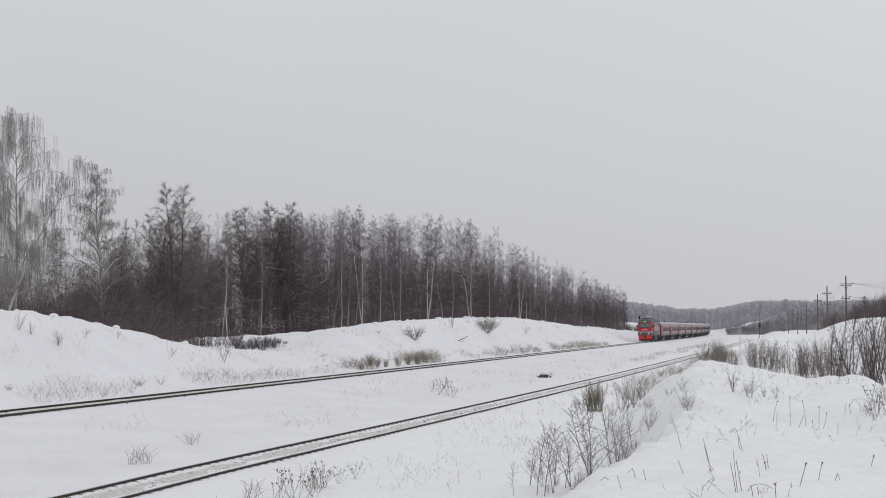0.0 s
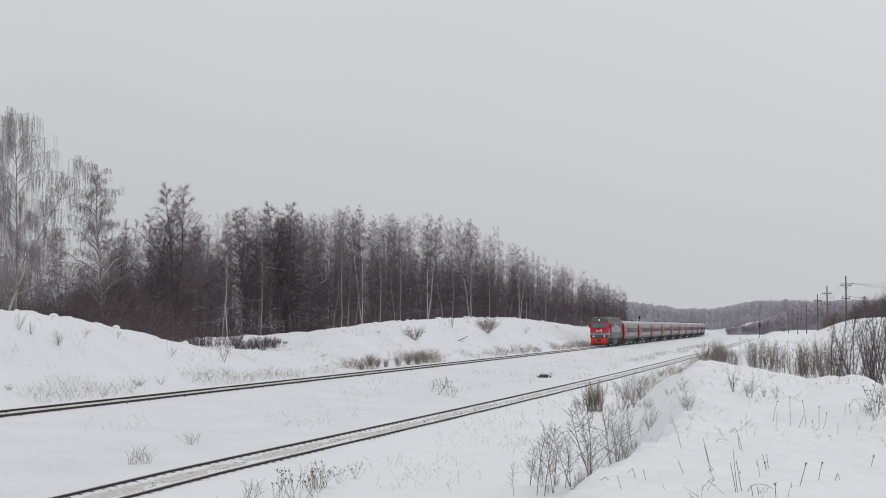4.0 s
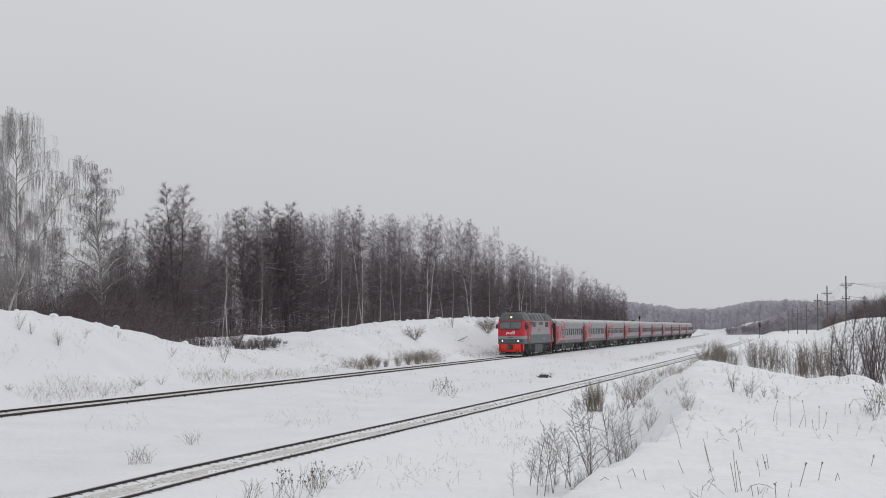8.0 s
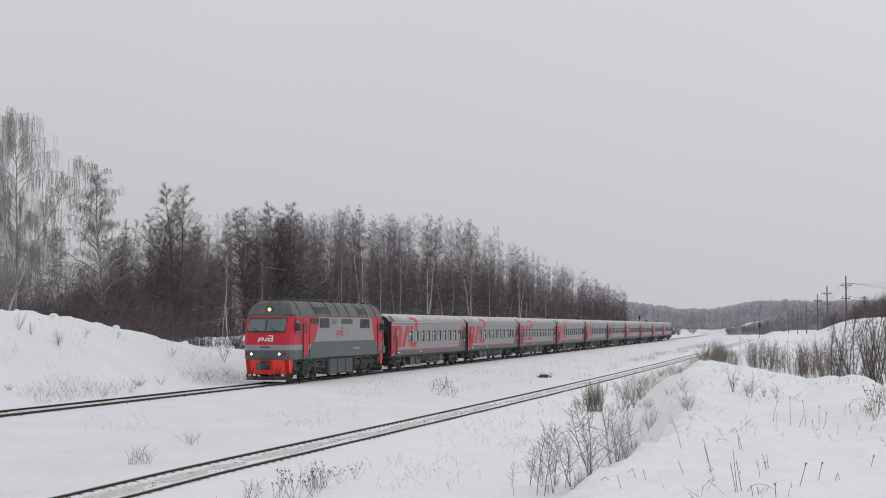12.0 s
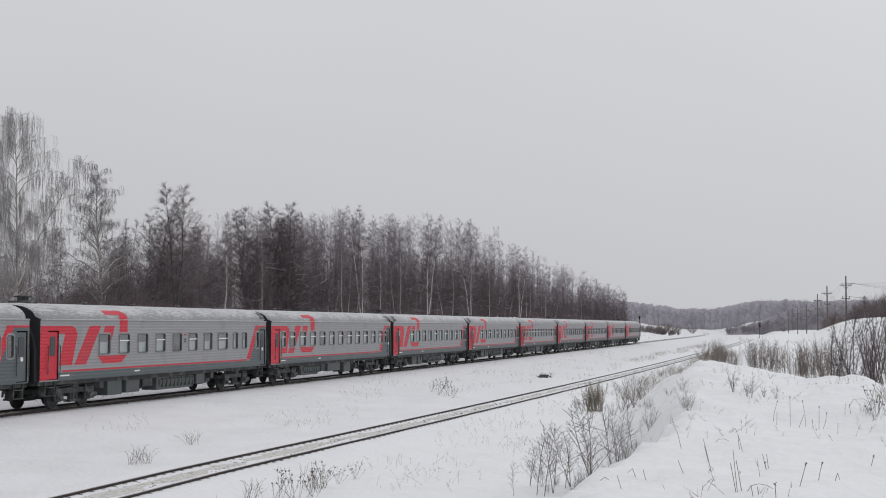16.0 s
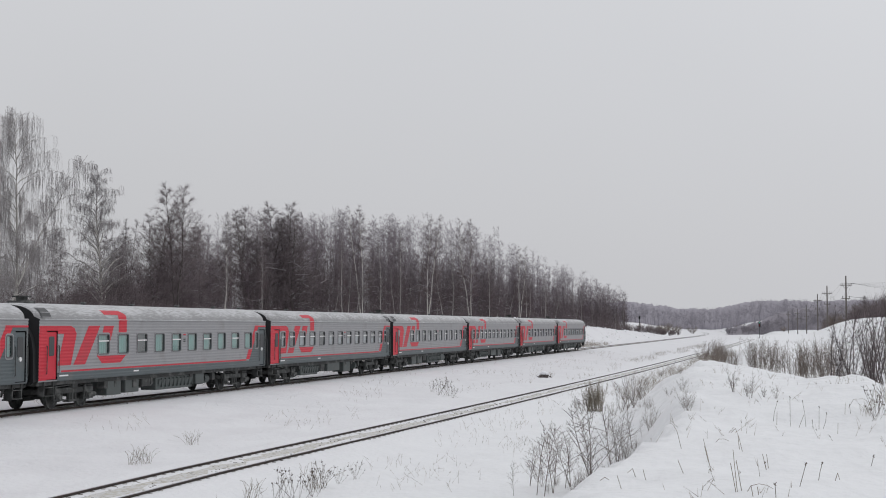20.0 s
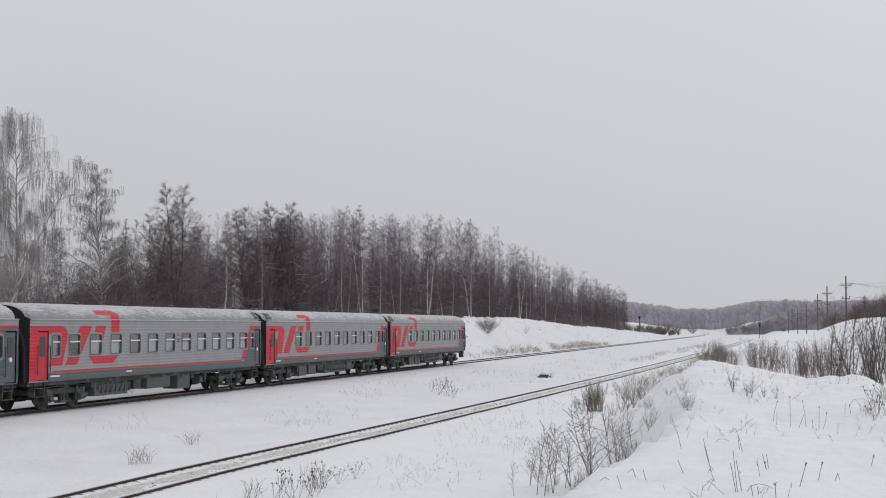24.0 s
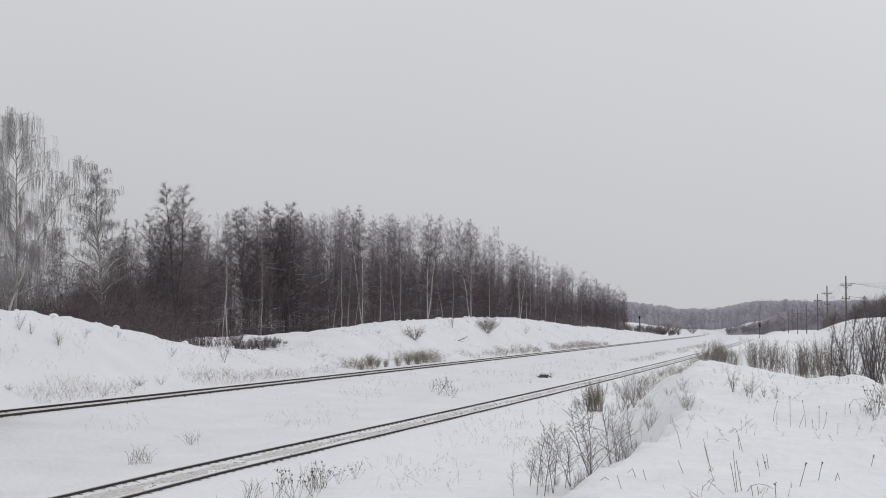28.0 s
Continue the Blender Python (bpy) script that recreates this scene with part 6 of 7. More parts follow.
def sapling_kind(seed, H, leaders, branches, lean, label):
    """A young birch: thin leaders with rising side branches, forked twigs and buds."""
    g = np.random.default_rng(seed)
    segs, fine = [], []
    for q in range(leaders):
        p = np.array([g.normal(0, 0.03), g.normal(0, 0.03), 0.0]) * (q > 0)
        way = np.array([lean + g.normal(0, 0.10 + 0.10 * (q > 0)), g.normal(0, 0.12), 1.0])
        L, m, pts = H * (1.0 if q == 0 else g.uniform(0.55, 0.95)), 7, [p]
        for k in range(m):
            way = way + np.array([g.normal(0, 0.06), g.normal(0, 0.06), 0.03])
            pts.append(pts[-1] + way / np.linalg.norm(way) * L / m)
        r = lambda t: 0.0088 * (1 - t) + 0.0024
        for k in range(m):
            segs.append((pts[k], pts[k + 1], r(k / m), r((k + 1) / m)))
        for b in range(branches):
            t = 0.22 + 0.76 * (b + g.random()) / branches
            k = min(int(t * m), m - 1)
            a = pts[k] + (pts[k + 1] - pts[k]) * (t * m - k)
            az, el = b * 2.4 + g.normal(0, 0.5), g.uniform(0.25, 1.2)
            w = np.array([math.cos(az) * math.cos(el), math.sin(az) * math.cos(el), math.sin(el)])
            bl = H * (0.36 * (1.05 - t) + 0.06) * g.uniform(0.45, 1.3)
            e1 = a + w * bl * 0.5
            e2 = e1 + (w + g.normal(0, 0.15, 3) + np.array([0, 0, 0.12])) * bl * 0.5
            segs.append((a, e1, 0.0046, 0.0036))
            segs.append((e1, e2, 0.0036, 0.0018))
            for _ in range(4):
                c = a + (e2 - a) * g.uniform(0.25, 0.95)
                v = w + g.normal(0, 0.55, 3)
                tip = c + v / np.linalg.norm(v) * bl * g.uniform(0.18, 0.38)
                fine.append((c, tip, 0.0032, 0.0))
                fine.append((tip - (tip - c) * 0.10, tip + (tip - c) * 0.08, 0.0052, 0.0))
    root = tagged(new("sapling"), label, "sapling", "saplings on the near slope")
    tagged(part("stem_mass", rods("stem_mass", segs, 4), SAPLING, root), kind="stuff")
    tagged(part("twig_mass", spikes("twig_mass", [q[0] for q in fine], [q[1] for q in fine], [q[2] for q in fine]), SAPLING, root), kind="stuff")
    return root


SHRUBS = {
    "round": (shrub_kind("bush", "leafless round bush standing in the snow", "bush", SHRUB, 41, 1.5, 26, 1.7, 4, 0.32, 0.012, "bushes on the banks", 0.0, 0.08, 0.45), 1.5),
    "low": (shrub_kind("bush", "small leafless bush half buried in snow", "bush", SHRUB, 42, 0.9, 13, 0.9, 4, 0.26, 0.005, "bushes on the banks", 0.0, 0.05, 0.45), 0.9),
    "willow": (shrub_kind("willow_shrub", "tall leafless willow shrub with straight shoots", "shrub", WILLOW, 43, 3.0, 20, 0.42, 7, 0.2, 0.0105, "willow shrubs beyond the near bank", 0.25, 0.13, 0.5), 3.0),
    "thicket": (shrub_kind("willow_shrub", "tall dark willow shrub with thick stems", "shrub", SHRUB_DARK, 44, 3.6, 5, 0.40, 9, 0.22, 0.024, "willow shrubs beyond the near bank", 0.3, 0.12, 0.30), 3.6),
    "sapling": (sapling_kind(45, 1.7, 1, 22, -0.10, "thin leafless birch sapling in the snow"), 1.7),
    "sapling_b": (sapling_kind(46, 1.7, 3, 15, 0.05, "thin forked leafless sapling in the snow"), 1.7),
    "sapling_c": (sapling_kind(47, 1.7, 2, 19, 0.12, "thin leaning leafless sapling in the snow"), 1.7),
    "gnarly": (sapling_kind(49, 1.0, 4, 7, 0.0, "small gnarled leafless sapling on the snow bank"), 1.0),
    "low_b": (shrub_kind("bush", "small spreading leafless bush in the snow", "bush", SHRUB, 142, 0.9, 9, 1.5, 3, 0.28, 0.005, "bushes on the banks", 0.0, 0.06, 0.45), 0.9),
    "low_c": (shrub_kind("bush", "small thin leafless bush in the snow", "bush", SHRUB_BROWN, 143, 0.9, 6, 0.7, 5, 0.3, 0.006, "bushes on the banks", 0.0, 0.04, 0.42), 0.9),
    "laden": (shrub_kind("bush", "low bush pressed down by snow", "bush", SHRUB_BROWN, 144, 0.9, 16, 2.6, 4, 0.22, 0.006, "bushes on the banks", -0.2, 0.12, 0.45), 0.9),
    "dark": (shrub_kind("bush", "dark leafless thicket beside the line", "bush", BRUSH, 48, 4.5, 34, 0.9, 4, 0.3, 0.04, "bushes on the banks", 0.0, 0.2, 0.5), 4.5),
    "dense": (shrub_kind("bush", "dense tan bush of fine dry shoots", "bush", STRAW, 47, 1.3, 46, 0.42, 4, 0.26, 0.008, "bushes on the banks", 0.3, 0.10, 0.42), 1.3),
}
shrubs_used = set()


def set_shrub(kind, s, d, H, turn=None):
    ob, h = SHRUBS[kind]
    turn = (s * 37 + d * 91) % 360 if turn is None else turn
    k = H / h * (0.78 if kind.startswith("low") else 1.0)
    m = Matrix.LocRotScale(spot(s, d, -0.05), Euler((0, 0, radians(turn))), Vector((k, k, k)))
    if kind in shrubs_used:
        return copy_thing(ob, m)
    shrubs_used.add(kind)
    ob.matrix_basis = m
    return ob

# on the bank behind the far track
for row in (("round", 135, -7.4, 1.7), ("round", 168.5, -7.2, 2.0), ("round", 172, -8.0, 1.7), ("low_c", 192.9, -6.9, 1.5), ("low_c", 156.2, -8.7, 1.2), ("low", 64.2, -7.1, 1.1), ("low_c", 62.2, -8.2, 0.8), ("laden", 66.8, -3.8, 0.75), ("low_b", 69.3, -3.7, 0.9), ("low_c", 83.8, -6.3, 1.5), ("laden", 108.7, -8.2, 0.5), ("low_b", 69.6, -8.3, 0.6), ("low_c", 73, -8.3, 0.45)):
    set_shrub(*row)
for row in ((101.3, -13, 1.2), (104.7, -13.8, 1.6), (104.7, -13.2, 1.9), (108.1, -14, 2.0), (107.8, -13.3, 2.2), (110.5, -13.8, 1.9), (109.8, -13, 1.6), (112.4, -13.5, 0.9), (112.2, -12.8, 0.7)):
    set_shrub("dark", row[0], row[1], row[2] * 1.5)
for row in (("low_c", 68.0, -7.7, 0.5), ("low_b", 72.6, -7.9, 0.4), ("low_c", 62.7, -7.8, 0.6), ("low_b", 61.3, -2.9, 0.8), ("laden", 55.2, -4.4, 0.5), ("low_c", 76.6, -6.6, 0.6), ("laden", 109.5, -8.2, 0.5), ("laden", 129.2, -9.5, 0.6)):
    set_shrub(*row)
# tan tufts at the foot of the far bank
for row in ((108.9, -4.0, 1.04), (109.0, -3.4, 1.04), (110.1, -3.0, 0.95), (113.7, -3.0, 1.08), (117.0, -3.0, 1.31), (119.3, -2.8, 1.44), (123.4, -3.2, 1.38), (103.0, -2.9, 0.63)):
    set_shrub("dense", *row)
# the hollow and the hill beyond the near bank: two pale willow clumps, then a dark thicket
for row in ((98, 27.5, 2.5), (94, 28.1, 2.9), (97, 28.5, 3.0), (93, 29.0, 2.9), (96, 29.4, 2.4), (84, 30.4, 2.7), (80, 30.8, 3.0), (85, 31.3, 3.2), (79, 31.6, 3.1), (83, 32.2, 3.2), (78, 32.5, 3.0), (112, 24.0, 2.1), (108, 24.8, 2.5), (110, 25.3, 2.3), (106, 26.0, 1.9), (158, 22.6, 2.7), (152, 23.2, 2.2), (163, 21.4, 2.2), (190, 20.3, 2.9), (184, 20.8, 2.4), (176, 21, 2.4), (146, 22.4, 2.2)):
    set_shrub("willow", *row)
for row in ((66, 33.0, 3.7), (58, 32.9, 3.6), (63, 33.5, 3.9), (56, 33.4, 3.6), (61, 34.0, 3.8), (57, 34.0, 3.8), (64, 32.4, 2.8)):
    set_shrub("thicket", row[0], row[1], row[2] * 1.04)
# the slope down to the side track
for row in (("dense", 65.83, 20.99, 1.9), ("dense", 65.67, 20.74, 1.4), ("low_c", 54.28, 23.86, 1.13), ("low_c", 47.97, 24.79, 1.09), ("low", 42.46, 25.86, 0.61), ("low_b", 47.32, 25.09, 0.63), ("low", 28.22, 28.1, 0.51), ("low_c", 28.86, 27.98, 0.4), ("low_b", 43.38, 26.42, 0.64), ("low", 108.92, 20.13, 0.9), ("low_b", 52.09, 25.78, 0.39), ("low", 51.21, 26.17, 0.42), ("low_b", 89.57, 21.17, 0.82), ("gnarly", 33.05, 28.81, 0.66), ("gnarly", 31.65, 29.18, 0.66), ("sapling_b", 30.8, 29.3, 0.61), ("gnarly", 31.59, 29.55, 0.56), ("low_c", 31.7, 29.8, 0.31), ("low_c", 40.74, 27.0, 0.42)):
    set_shrub(*row)
for row in (("willow", 158, 20.6, 1.6), ("low_c", 150, 20.8, 1.8), ("low_c", 166, 20.2, 2.0), ("low", 142, 21.4, 1.5), ("low_c", 174, 19.9, 1.8)):
    set_shrub(*row)
for row in (("sapling", 33.4, 24.19, 1.84), ("sapling_c", 34.05, 24.3, 1.88), ("sapling", 34.71, 24.5, 1.23), ("sapling_b", 33.56, 24.96, 1.72), ("sapling", 34.22, 25.22, 2.22), ("sapling", 33.73, 25.84, 1.91), ("sapling_b", 34.38, 25.58, 1.81), ("sapling_b", 33.89, 25.14, 1.68), ("sapling_b", 34.55, 24.96, 1.84), ("sapling_c", 34.05, 25.34, 2.17), ("sapling", 34.71, 25.92, 1.25), ("sapling_c", 34.72, 26.0, 1.21), ("sapling", 35.37, 26.14, 1.16), ("sapling_b", 34.88, 26.3, 0.84), ("sapling", 35.54, 26.37, 0.47), ("sapling_b", 38.05, 26.53, 0.45), ("sapling", 33.4, 23.42, 0.85), ("sapling_c", 34.71, 23.58, 1.08), ("sapling", 33.56, 23.97, 1.5), ("sapling_c", 34.87, 24.61, 1.54), ("sapling_b", 33.73, 25.01, 1.87), ("sapling_c", 35.04, 25.8, 1.42), ("sapling_b", 33.89, 24.2, 1.25)):
    set_shrub(*row)
for row in (("low_c", 34.0, 24.82, 0.55), ("low_b", 35.07, 24.95, 0.67), ("low", 34.64, 25.3, 0.79), ("low_c", 34.21, 25.64, 0.91), ("low_b", 35.29, 25.8, 0.55), ("low", 34.86, 26.07, 0.67), ("low_c", 34.43, 25.12, 0.79), ("low_b", 34.0, 25.53, 0.91), ("low", 35.07, 24.21, 0.55), ("low_c", 34.64, 23.92, 0.67), ("low_b", 34.21, 26.43, 0.79), ("low", 35.29, 26.61, 0.91), ("low", 62, 22.27, 0.9), ("low_c", 60, 22.89, 0.9), ("low_c", 57, 23.68, 0.9), ("low", 55, 24.3, 0.9), ("low_c", 64, 20.55, 0.9), ("low", 66, 20.0, 0.9)):
    set_shrub(*row)
# dark bushes where the wood ends
for row in (("dark", 445, -10, 6.0), ("dark", 455, -8.5, 5.0), ("dark", 436, -12, 6.8), ("dark", 468, -9, 4.8), ("dark", 428, -14, 6.8), ("dark", 480, -9.5, 4.6), ("dark", 492, -8, 4.0), ("dark", 420, -16, 7.0), ("dark", 503, -10, 4.2), ("dark", 400, -13, 6.0), ("dark", 412, -11, 6.2), ("dark", 424, -10, 5.6), ("dark", 388, -15, 6.0), ("dark", 458, -12, 6.2), ("dark", 474, -12, 5.4)):
    set_shrub(*row)
g = random.Random(8)
for _ in range(26):
    set_shrub("round", g.uniform(560, 760), g.choice((-1, 1)) * g.uniform(9, 46) + 4, g.uniform(2.2, 4.2))


def weed_kind(seed, H, n, label, heads, material, bend=0.14, arms=2):
    """A clump of dry stalks with seed heads."""
    r = np.random.default_rng(seed)
    segs, tops = [], []
    for _ in range(n):
        p = np.array([r.normal(0, 0.13 * H ** 0.5), r.normal(0, 0.13 * H ** 0.5), 0.0])
        way = np.array([r.normal(0.25 * (not heads), 0.3), r.normal(0, 0.3), 1.0])
        L = H * r.uniform(0.55, 1.0)
        for k in range(3):
            q = p + way / np.linalg.norm(way) * L / 3
            segs.append((p, q, 0.0045, 0.003))
            way = way + r.normal(0, bend, 3)
            p = q
            if k:
                for _ in range(arms):
                    w = way + r.normal(0, 0.6, 3)
                    segs.append((p, p + w / np.linalg.norm(w) * L * 0.16, 0.004, 0.003))
        if heads:
            for _ in range(7):
                w = np.array([r.normal(0, 0.6), r.normal(0, 0.6), 0.6])
                e = p + w / np.linalg.norm(w) * 0.035 * H ** 0.5
                tops.append((p, e, 0.004, 0.004))
                tops.append((e, e + np.array([0, 0, 0.014]), 0.0055, 0.004))
    root = tagged(new("dry_weeds"), label, "weeds", "dry weeds in the snow")
    tagged(part("stalk_mass", rods("stalk_mass", segs, 3), material, root), kind="stuff")
    if heads:
        tagged(part("seed_head_mass", rods("seed_head_mass", tops, 4), material, root, "dark seed heads"), kind="stuff")
    return root


STALK = mat("straw_stalk", (0.20, 0.165, 0.12), 0.9, var=0.25, fine=8, coarse=1, island=0.25)
WEEDS = {"umbel": (weed_kind(51, 0.8, 9, "clump of dry brown weeds with seed heads", True, WEED), 0.8), "grass": (weed_kind(52, 0.6, 20, "tuft of dry straw-coloured grass", False, STRAW, 0.34, 1), 0.6), "stalk": (weed_kind(53, 0.5, 2, "lone straight straw-coloured stalks in the snow", False, STALK, 0.05, 0), 0.5)}
weeds_used = set()


def set_weed(kind, s, d, H):
    ob, h = WEEDS[kind]
    m = Matrix.LocRotScale(spot(s, d, -0.03), Euler((0, 0, s * 5.1 + d * 3.3)), Vector((H / h,) * 3))
    if kind in weeds_used:
        return copy_thing(ob, m)
    weeds_used.add(kind)
    ob.matrix_basis = m
    return ob


for row in (("grass", 30.5, 17.6, 0.6), ("umbel", 31.4, 18.4, 0.8), ("umbel", 31.6, 18.7, 0.75), ("umbel", 31.2, 18.1, 0.8), ("umbel", 32.8, 18.4, 0.72), ("umbel", 33.7, 18.4, 0.73), ("grass", 33.4, 18.2, 0.7), ("umbel", 34.3, 18.5, 0.45), ("umbel", 35.4, 18.6, 0.54), ("umbel", 74, 11.1, 1.0), ("umbel", 73, 11.7, 0.9), ("umbel", 71.9, 12.4, 0.75), ("umbel", 77.2, 9.8, 0.73), ("grass", 36, 12.1, 0.6), ("grass", 35.4, 12.0, 0.5), ("grass", 41.1, 11.2, 0.55), ("stalk", 51.1, 10.6, 0.4), ("umbel", 81, 9.6, 0.8), ("grass", 102.2, 12.0, 0.55), ("grass", 102.8, 12.3, 0.5)):
    set_weed(*row)
for row in (("umbel", 24.5, 31.5, 0.4), ("umbel", 24.8, 31.6, 0.44), ("grass", 25.0, 31.4, 0.3), ("umbel", 27, 31.6, 0.5), ("umbel", 26, 31.9, 0.55), ("grass", 28, 31.9, 0.5)):
    set_weed(*row)


def build_grass():
    """Thin dry stems all over the snow, thickest at the foot of the far bank."""
    r = np.random.default_rng(61)
    S, D, H = [], [], []

    def sow(n, s0, s1, d0, d1, h0, h1, clump=0.0):
        s, d = s0 + (s1 - s0) * r.random(n), d0 + (d1 - d0) * r.random(n)
        keep = rnoise(s * 0.23, d * 0.6, 23) + 0.5 > clump
        S.append(s[keep]), D.append(d[keep]), H.append(r.uniform(h0, h1, keep.sum()))

    sow(6500, 40, 260, -4.6, -2.2, 0.2, 0.75, 0.58)
    sow(1500, 103, 136, -4.6, -2.4, 0.5, 1.1, 0.30)
    sow(2000, 45, 300, -11, -4.5, 0.15, 0.5, 0.66)
    sow(500, 48, 135, -11, -4.0, 0.2, 0.6, 0.62)
    sow(1500, 35, 200, 3.5, 12.5, 0.12, 0.38, 0.64)
    sow(1300, 28, 120, 17.5, 24.5, 0.12, 0.42, 0.55)
    sow(2600, 75, 200, 19.5, 22.5, 0.3, 0.9, 0.42)
    sow(700, 9, 60, 27, 34, 0.08, 0.34, 0.55)
    sow(1800, 90, 280, 12.0, 15.0, 0.15, 0.45, 0.55)
    s, d, h = np.concatenate(S), np.concatenate(D), np.concatenate(H)
    n = len(s)
    x, y, _ = plan(s, d)
    base = np.stack([x, y, height(s, d) - 0.03], axis=1)
    way = np.stack([r.normal(0, 0.5, n), r.normal(0, 0.5, n), np.ones(n)], axis=1)
    mid = base + way * (h * 0.6)[:, None]
    w2 = way + np.stack([r.normal(0, 0.4, n), r.normal(0, 0.4, n), np.zeros(n)], axis=1)
    tip = mid + w2 * (h * 0.4)[:, None]
    w3 = way + r.normal(0, 0.5, (n, 3))
    fork = mid + w3 * (h * 0.3)[:, None]
    fat = 0.003 + 0.00003 * np.clip(s, 0, 200)
    me = spikes("dry_grass", np.concatenate([base, mid, mid]), np.concatenate([tip, tip, fork]), np.concatenate([fat, fat * 0.8, fat * 0.7]))
    tagged(part("dry_grass", me, GRASS_MIX, None), "thin dry grass stems sticking out of the snow", "dry grass", kind="stuff")


GRASS_MIX = mat("mixed_dry_grass", (0.28, 0.24, 0.195), 0.9, var=0.3, fine=6, coarse=0.4, island=0.45)
build_grass()


def build_hill_brush():
    """Brown brush on the hill, and bushes of the far field."""
    r = np.random.default_rng(62)
    n = 5200
    s = 150 + 60 * r.random(n)
    d = 37.5 + 26 * r.random(n) ** 1.2
    x, y, _ = plan(s, d)
    base = np.stack([x, y, height(s, d) - 0.1], axis=1)
    H = r.uniform(1.4, 3.4, n) * (0.45 + 0.55 * ease(d, 37, 42))
    way = np.stack([r.normal(0, 0.25, n), r.normal(0, 0.25, n), np.ones(n)], axis=1)
    tip = base + way * H[:, None]
    b2 = base + (tip - base) * r.uniform(0.3, 0.8, (n, 1))
    t2 = b2 + (way + r.normal(0, 0.5, (n, 3))) * (H * 0.4)[:, None]
    me = spikes("hill_brush", np.concatenate([base, b2]), np.concatenate([tip, t2]), np.concatenate([np.full(n, 0.03), np.full(n, 0.02)]))
    tagged(part("hill_brush", me, BRUSH, None), "dark reddish brush on the hill top", "brush", kind="stuff")


build_hill_brush()
for row in (("alder", 268, 43, 6.5, 30), ("oak", 262, 47, 6.0, 200), ("alder", 275, 50, 7.0, 110), ("alder", 255, 52, 6.5, 300), ("oak", 282, 44, 7.0, 75)):
    set_tree(*row, 1.3)


# ---- overhead line beside the tracks ----
def build_pole():
    pole = tagged(new("utility_pole"), "weathered wooden utility pole with crossarms", "utility pole", "poles of the overhead line")
    post = Shape()
    post.rod((0, 0, -0.5), (0, 0, 8.6), 0.15, 0.10, sides=10)
    part("post", post, POLE_WOOD, pole)
    for z, half in ((7.2, 0.9), (5.2, 0.6)):
        arm = Shape()
        arm.box(-half, half, -0.06, 0.06, z - 0.06, z + 0.06, 0.01)
        a = part("crossarm", arm, POLE_WOOD, pole)
        for x in (-half + 0.1, half - 0.1) + ((-0.45, 0.45) if z > 7 else ()):
            ins = Shape()
            ins.rod((x, 0, z + 0.05), (x, 0, z + 0.2), 0.02, sides=6)
            ins.rod((x, 0, z + 0.15), (x, 0, z + 0.34), 0.07, 0.05, sides=8)
            part("insulator", ins, WHITE if z > 7 else FRAME, a, "small porcelain insulator")
    brace = Shape()
    for x in (-0.55, 0.55):
        brace.rod((x, 0.07, 7.15), (0, 0.07, 6.6), 0.025, sides=5)
    part("brace", brace, UNDER, pole)
    return pole


POLES = ((191.8, 61.6), (213.7, 38.3), (259.7, 36.7), (319.5, 36.1), (400.0, 34.5), (480.0, 33.0), (540.0, 31.5))
first = build_pole()
tops = []
for k, (s, d) in enumerate(POLES):
    where = spot(s, d)
    h = float(plan(s, d)[2])
    m = Matrix.Translation(where) @ Matrix.Rotation(-h, 4, "Z")
    if k == 0:
        first.matrix_basis = m
    else:
        copy_thing(first, m)
    tops.append(m)
for x, z, slack in ((-0.8, 7.5, 0.02), (-0.45, 7.5, 0.034), (0.45, 7.5, 0.048), (0.8, 7.5, 0.06), (-0.5, 5.5, 0.03), (0.5, 5.5, 0.05)):
    wire = Shape()
    for a, b in zip(tops, tops[1:]):
        p, q = a @ Vector((x, 0, z)), b @ Vector((x, 0, z))
        sag = slack * (q - p).length
        pts = [p.lerp(q, k / 10) - Vector((0, 0, sag * 4 * (k / 10) * (1 - k / 10))) for k in range(11)]
        wire.path([tuple(v) for v in pts], 0.011, sides=4)
    tagged(part("overhead_wire", wire, UNDER, None), "thin sagging wire strung between wooden poles", "wire", "wires of the overhead line")


def build_signal():
    sig = tagged(new("railway_signal"), "distant railway signal showing a green light", "signal")
    post = Shape()
    post.rod((0, 0, -0.3), (0, 0, 5.2), 0.09, sides=8)
    part("mast", post, UNDER_GREY, sig)
    head = Shape()
    head.box(-0.3, 0.3, -0.12, 0.12, 3.7, 5.3, 0.08)
    hd = part("signal_head", head, RUBBER, sig, "black signal head")
    for k, m in enumerate((GREEN_LENS, RED_LENS, RED_LENS)):
        ln = Shape()
        ln.rod((0, -0.12, 5.0 - 0.45 * k), (0, -0.15, 5.0 - 0.45 * k), 0.11, sides=12)
        part("lens", ln, m, hd, "green light" if k == 0 else "dark lens")
    return sig


signal = build_signal()
signal.matrix_basis = Matrix.Translation(spot(404, 21.4)) @ Matrix.Rotation(-TH - 0.03, 4, "Z")


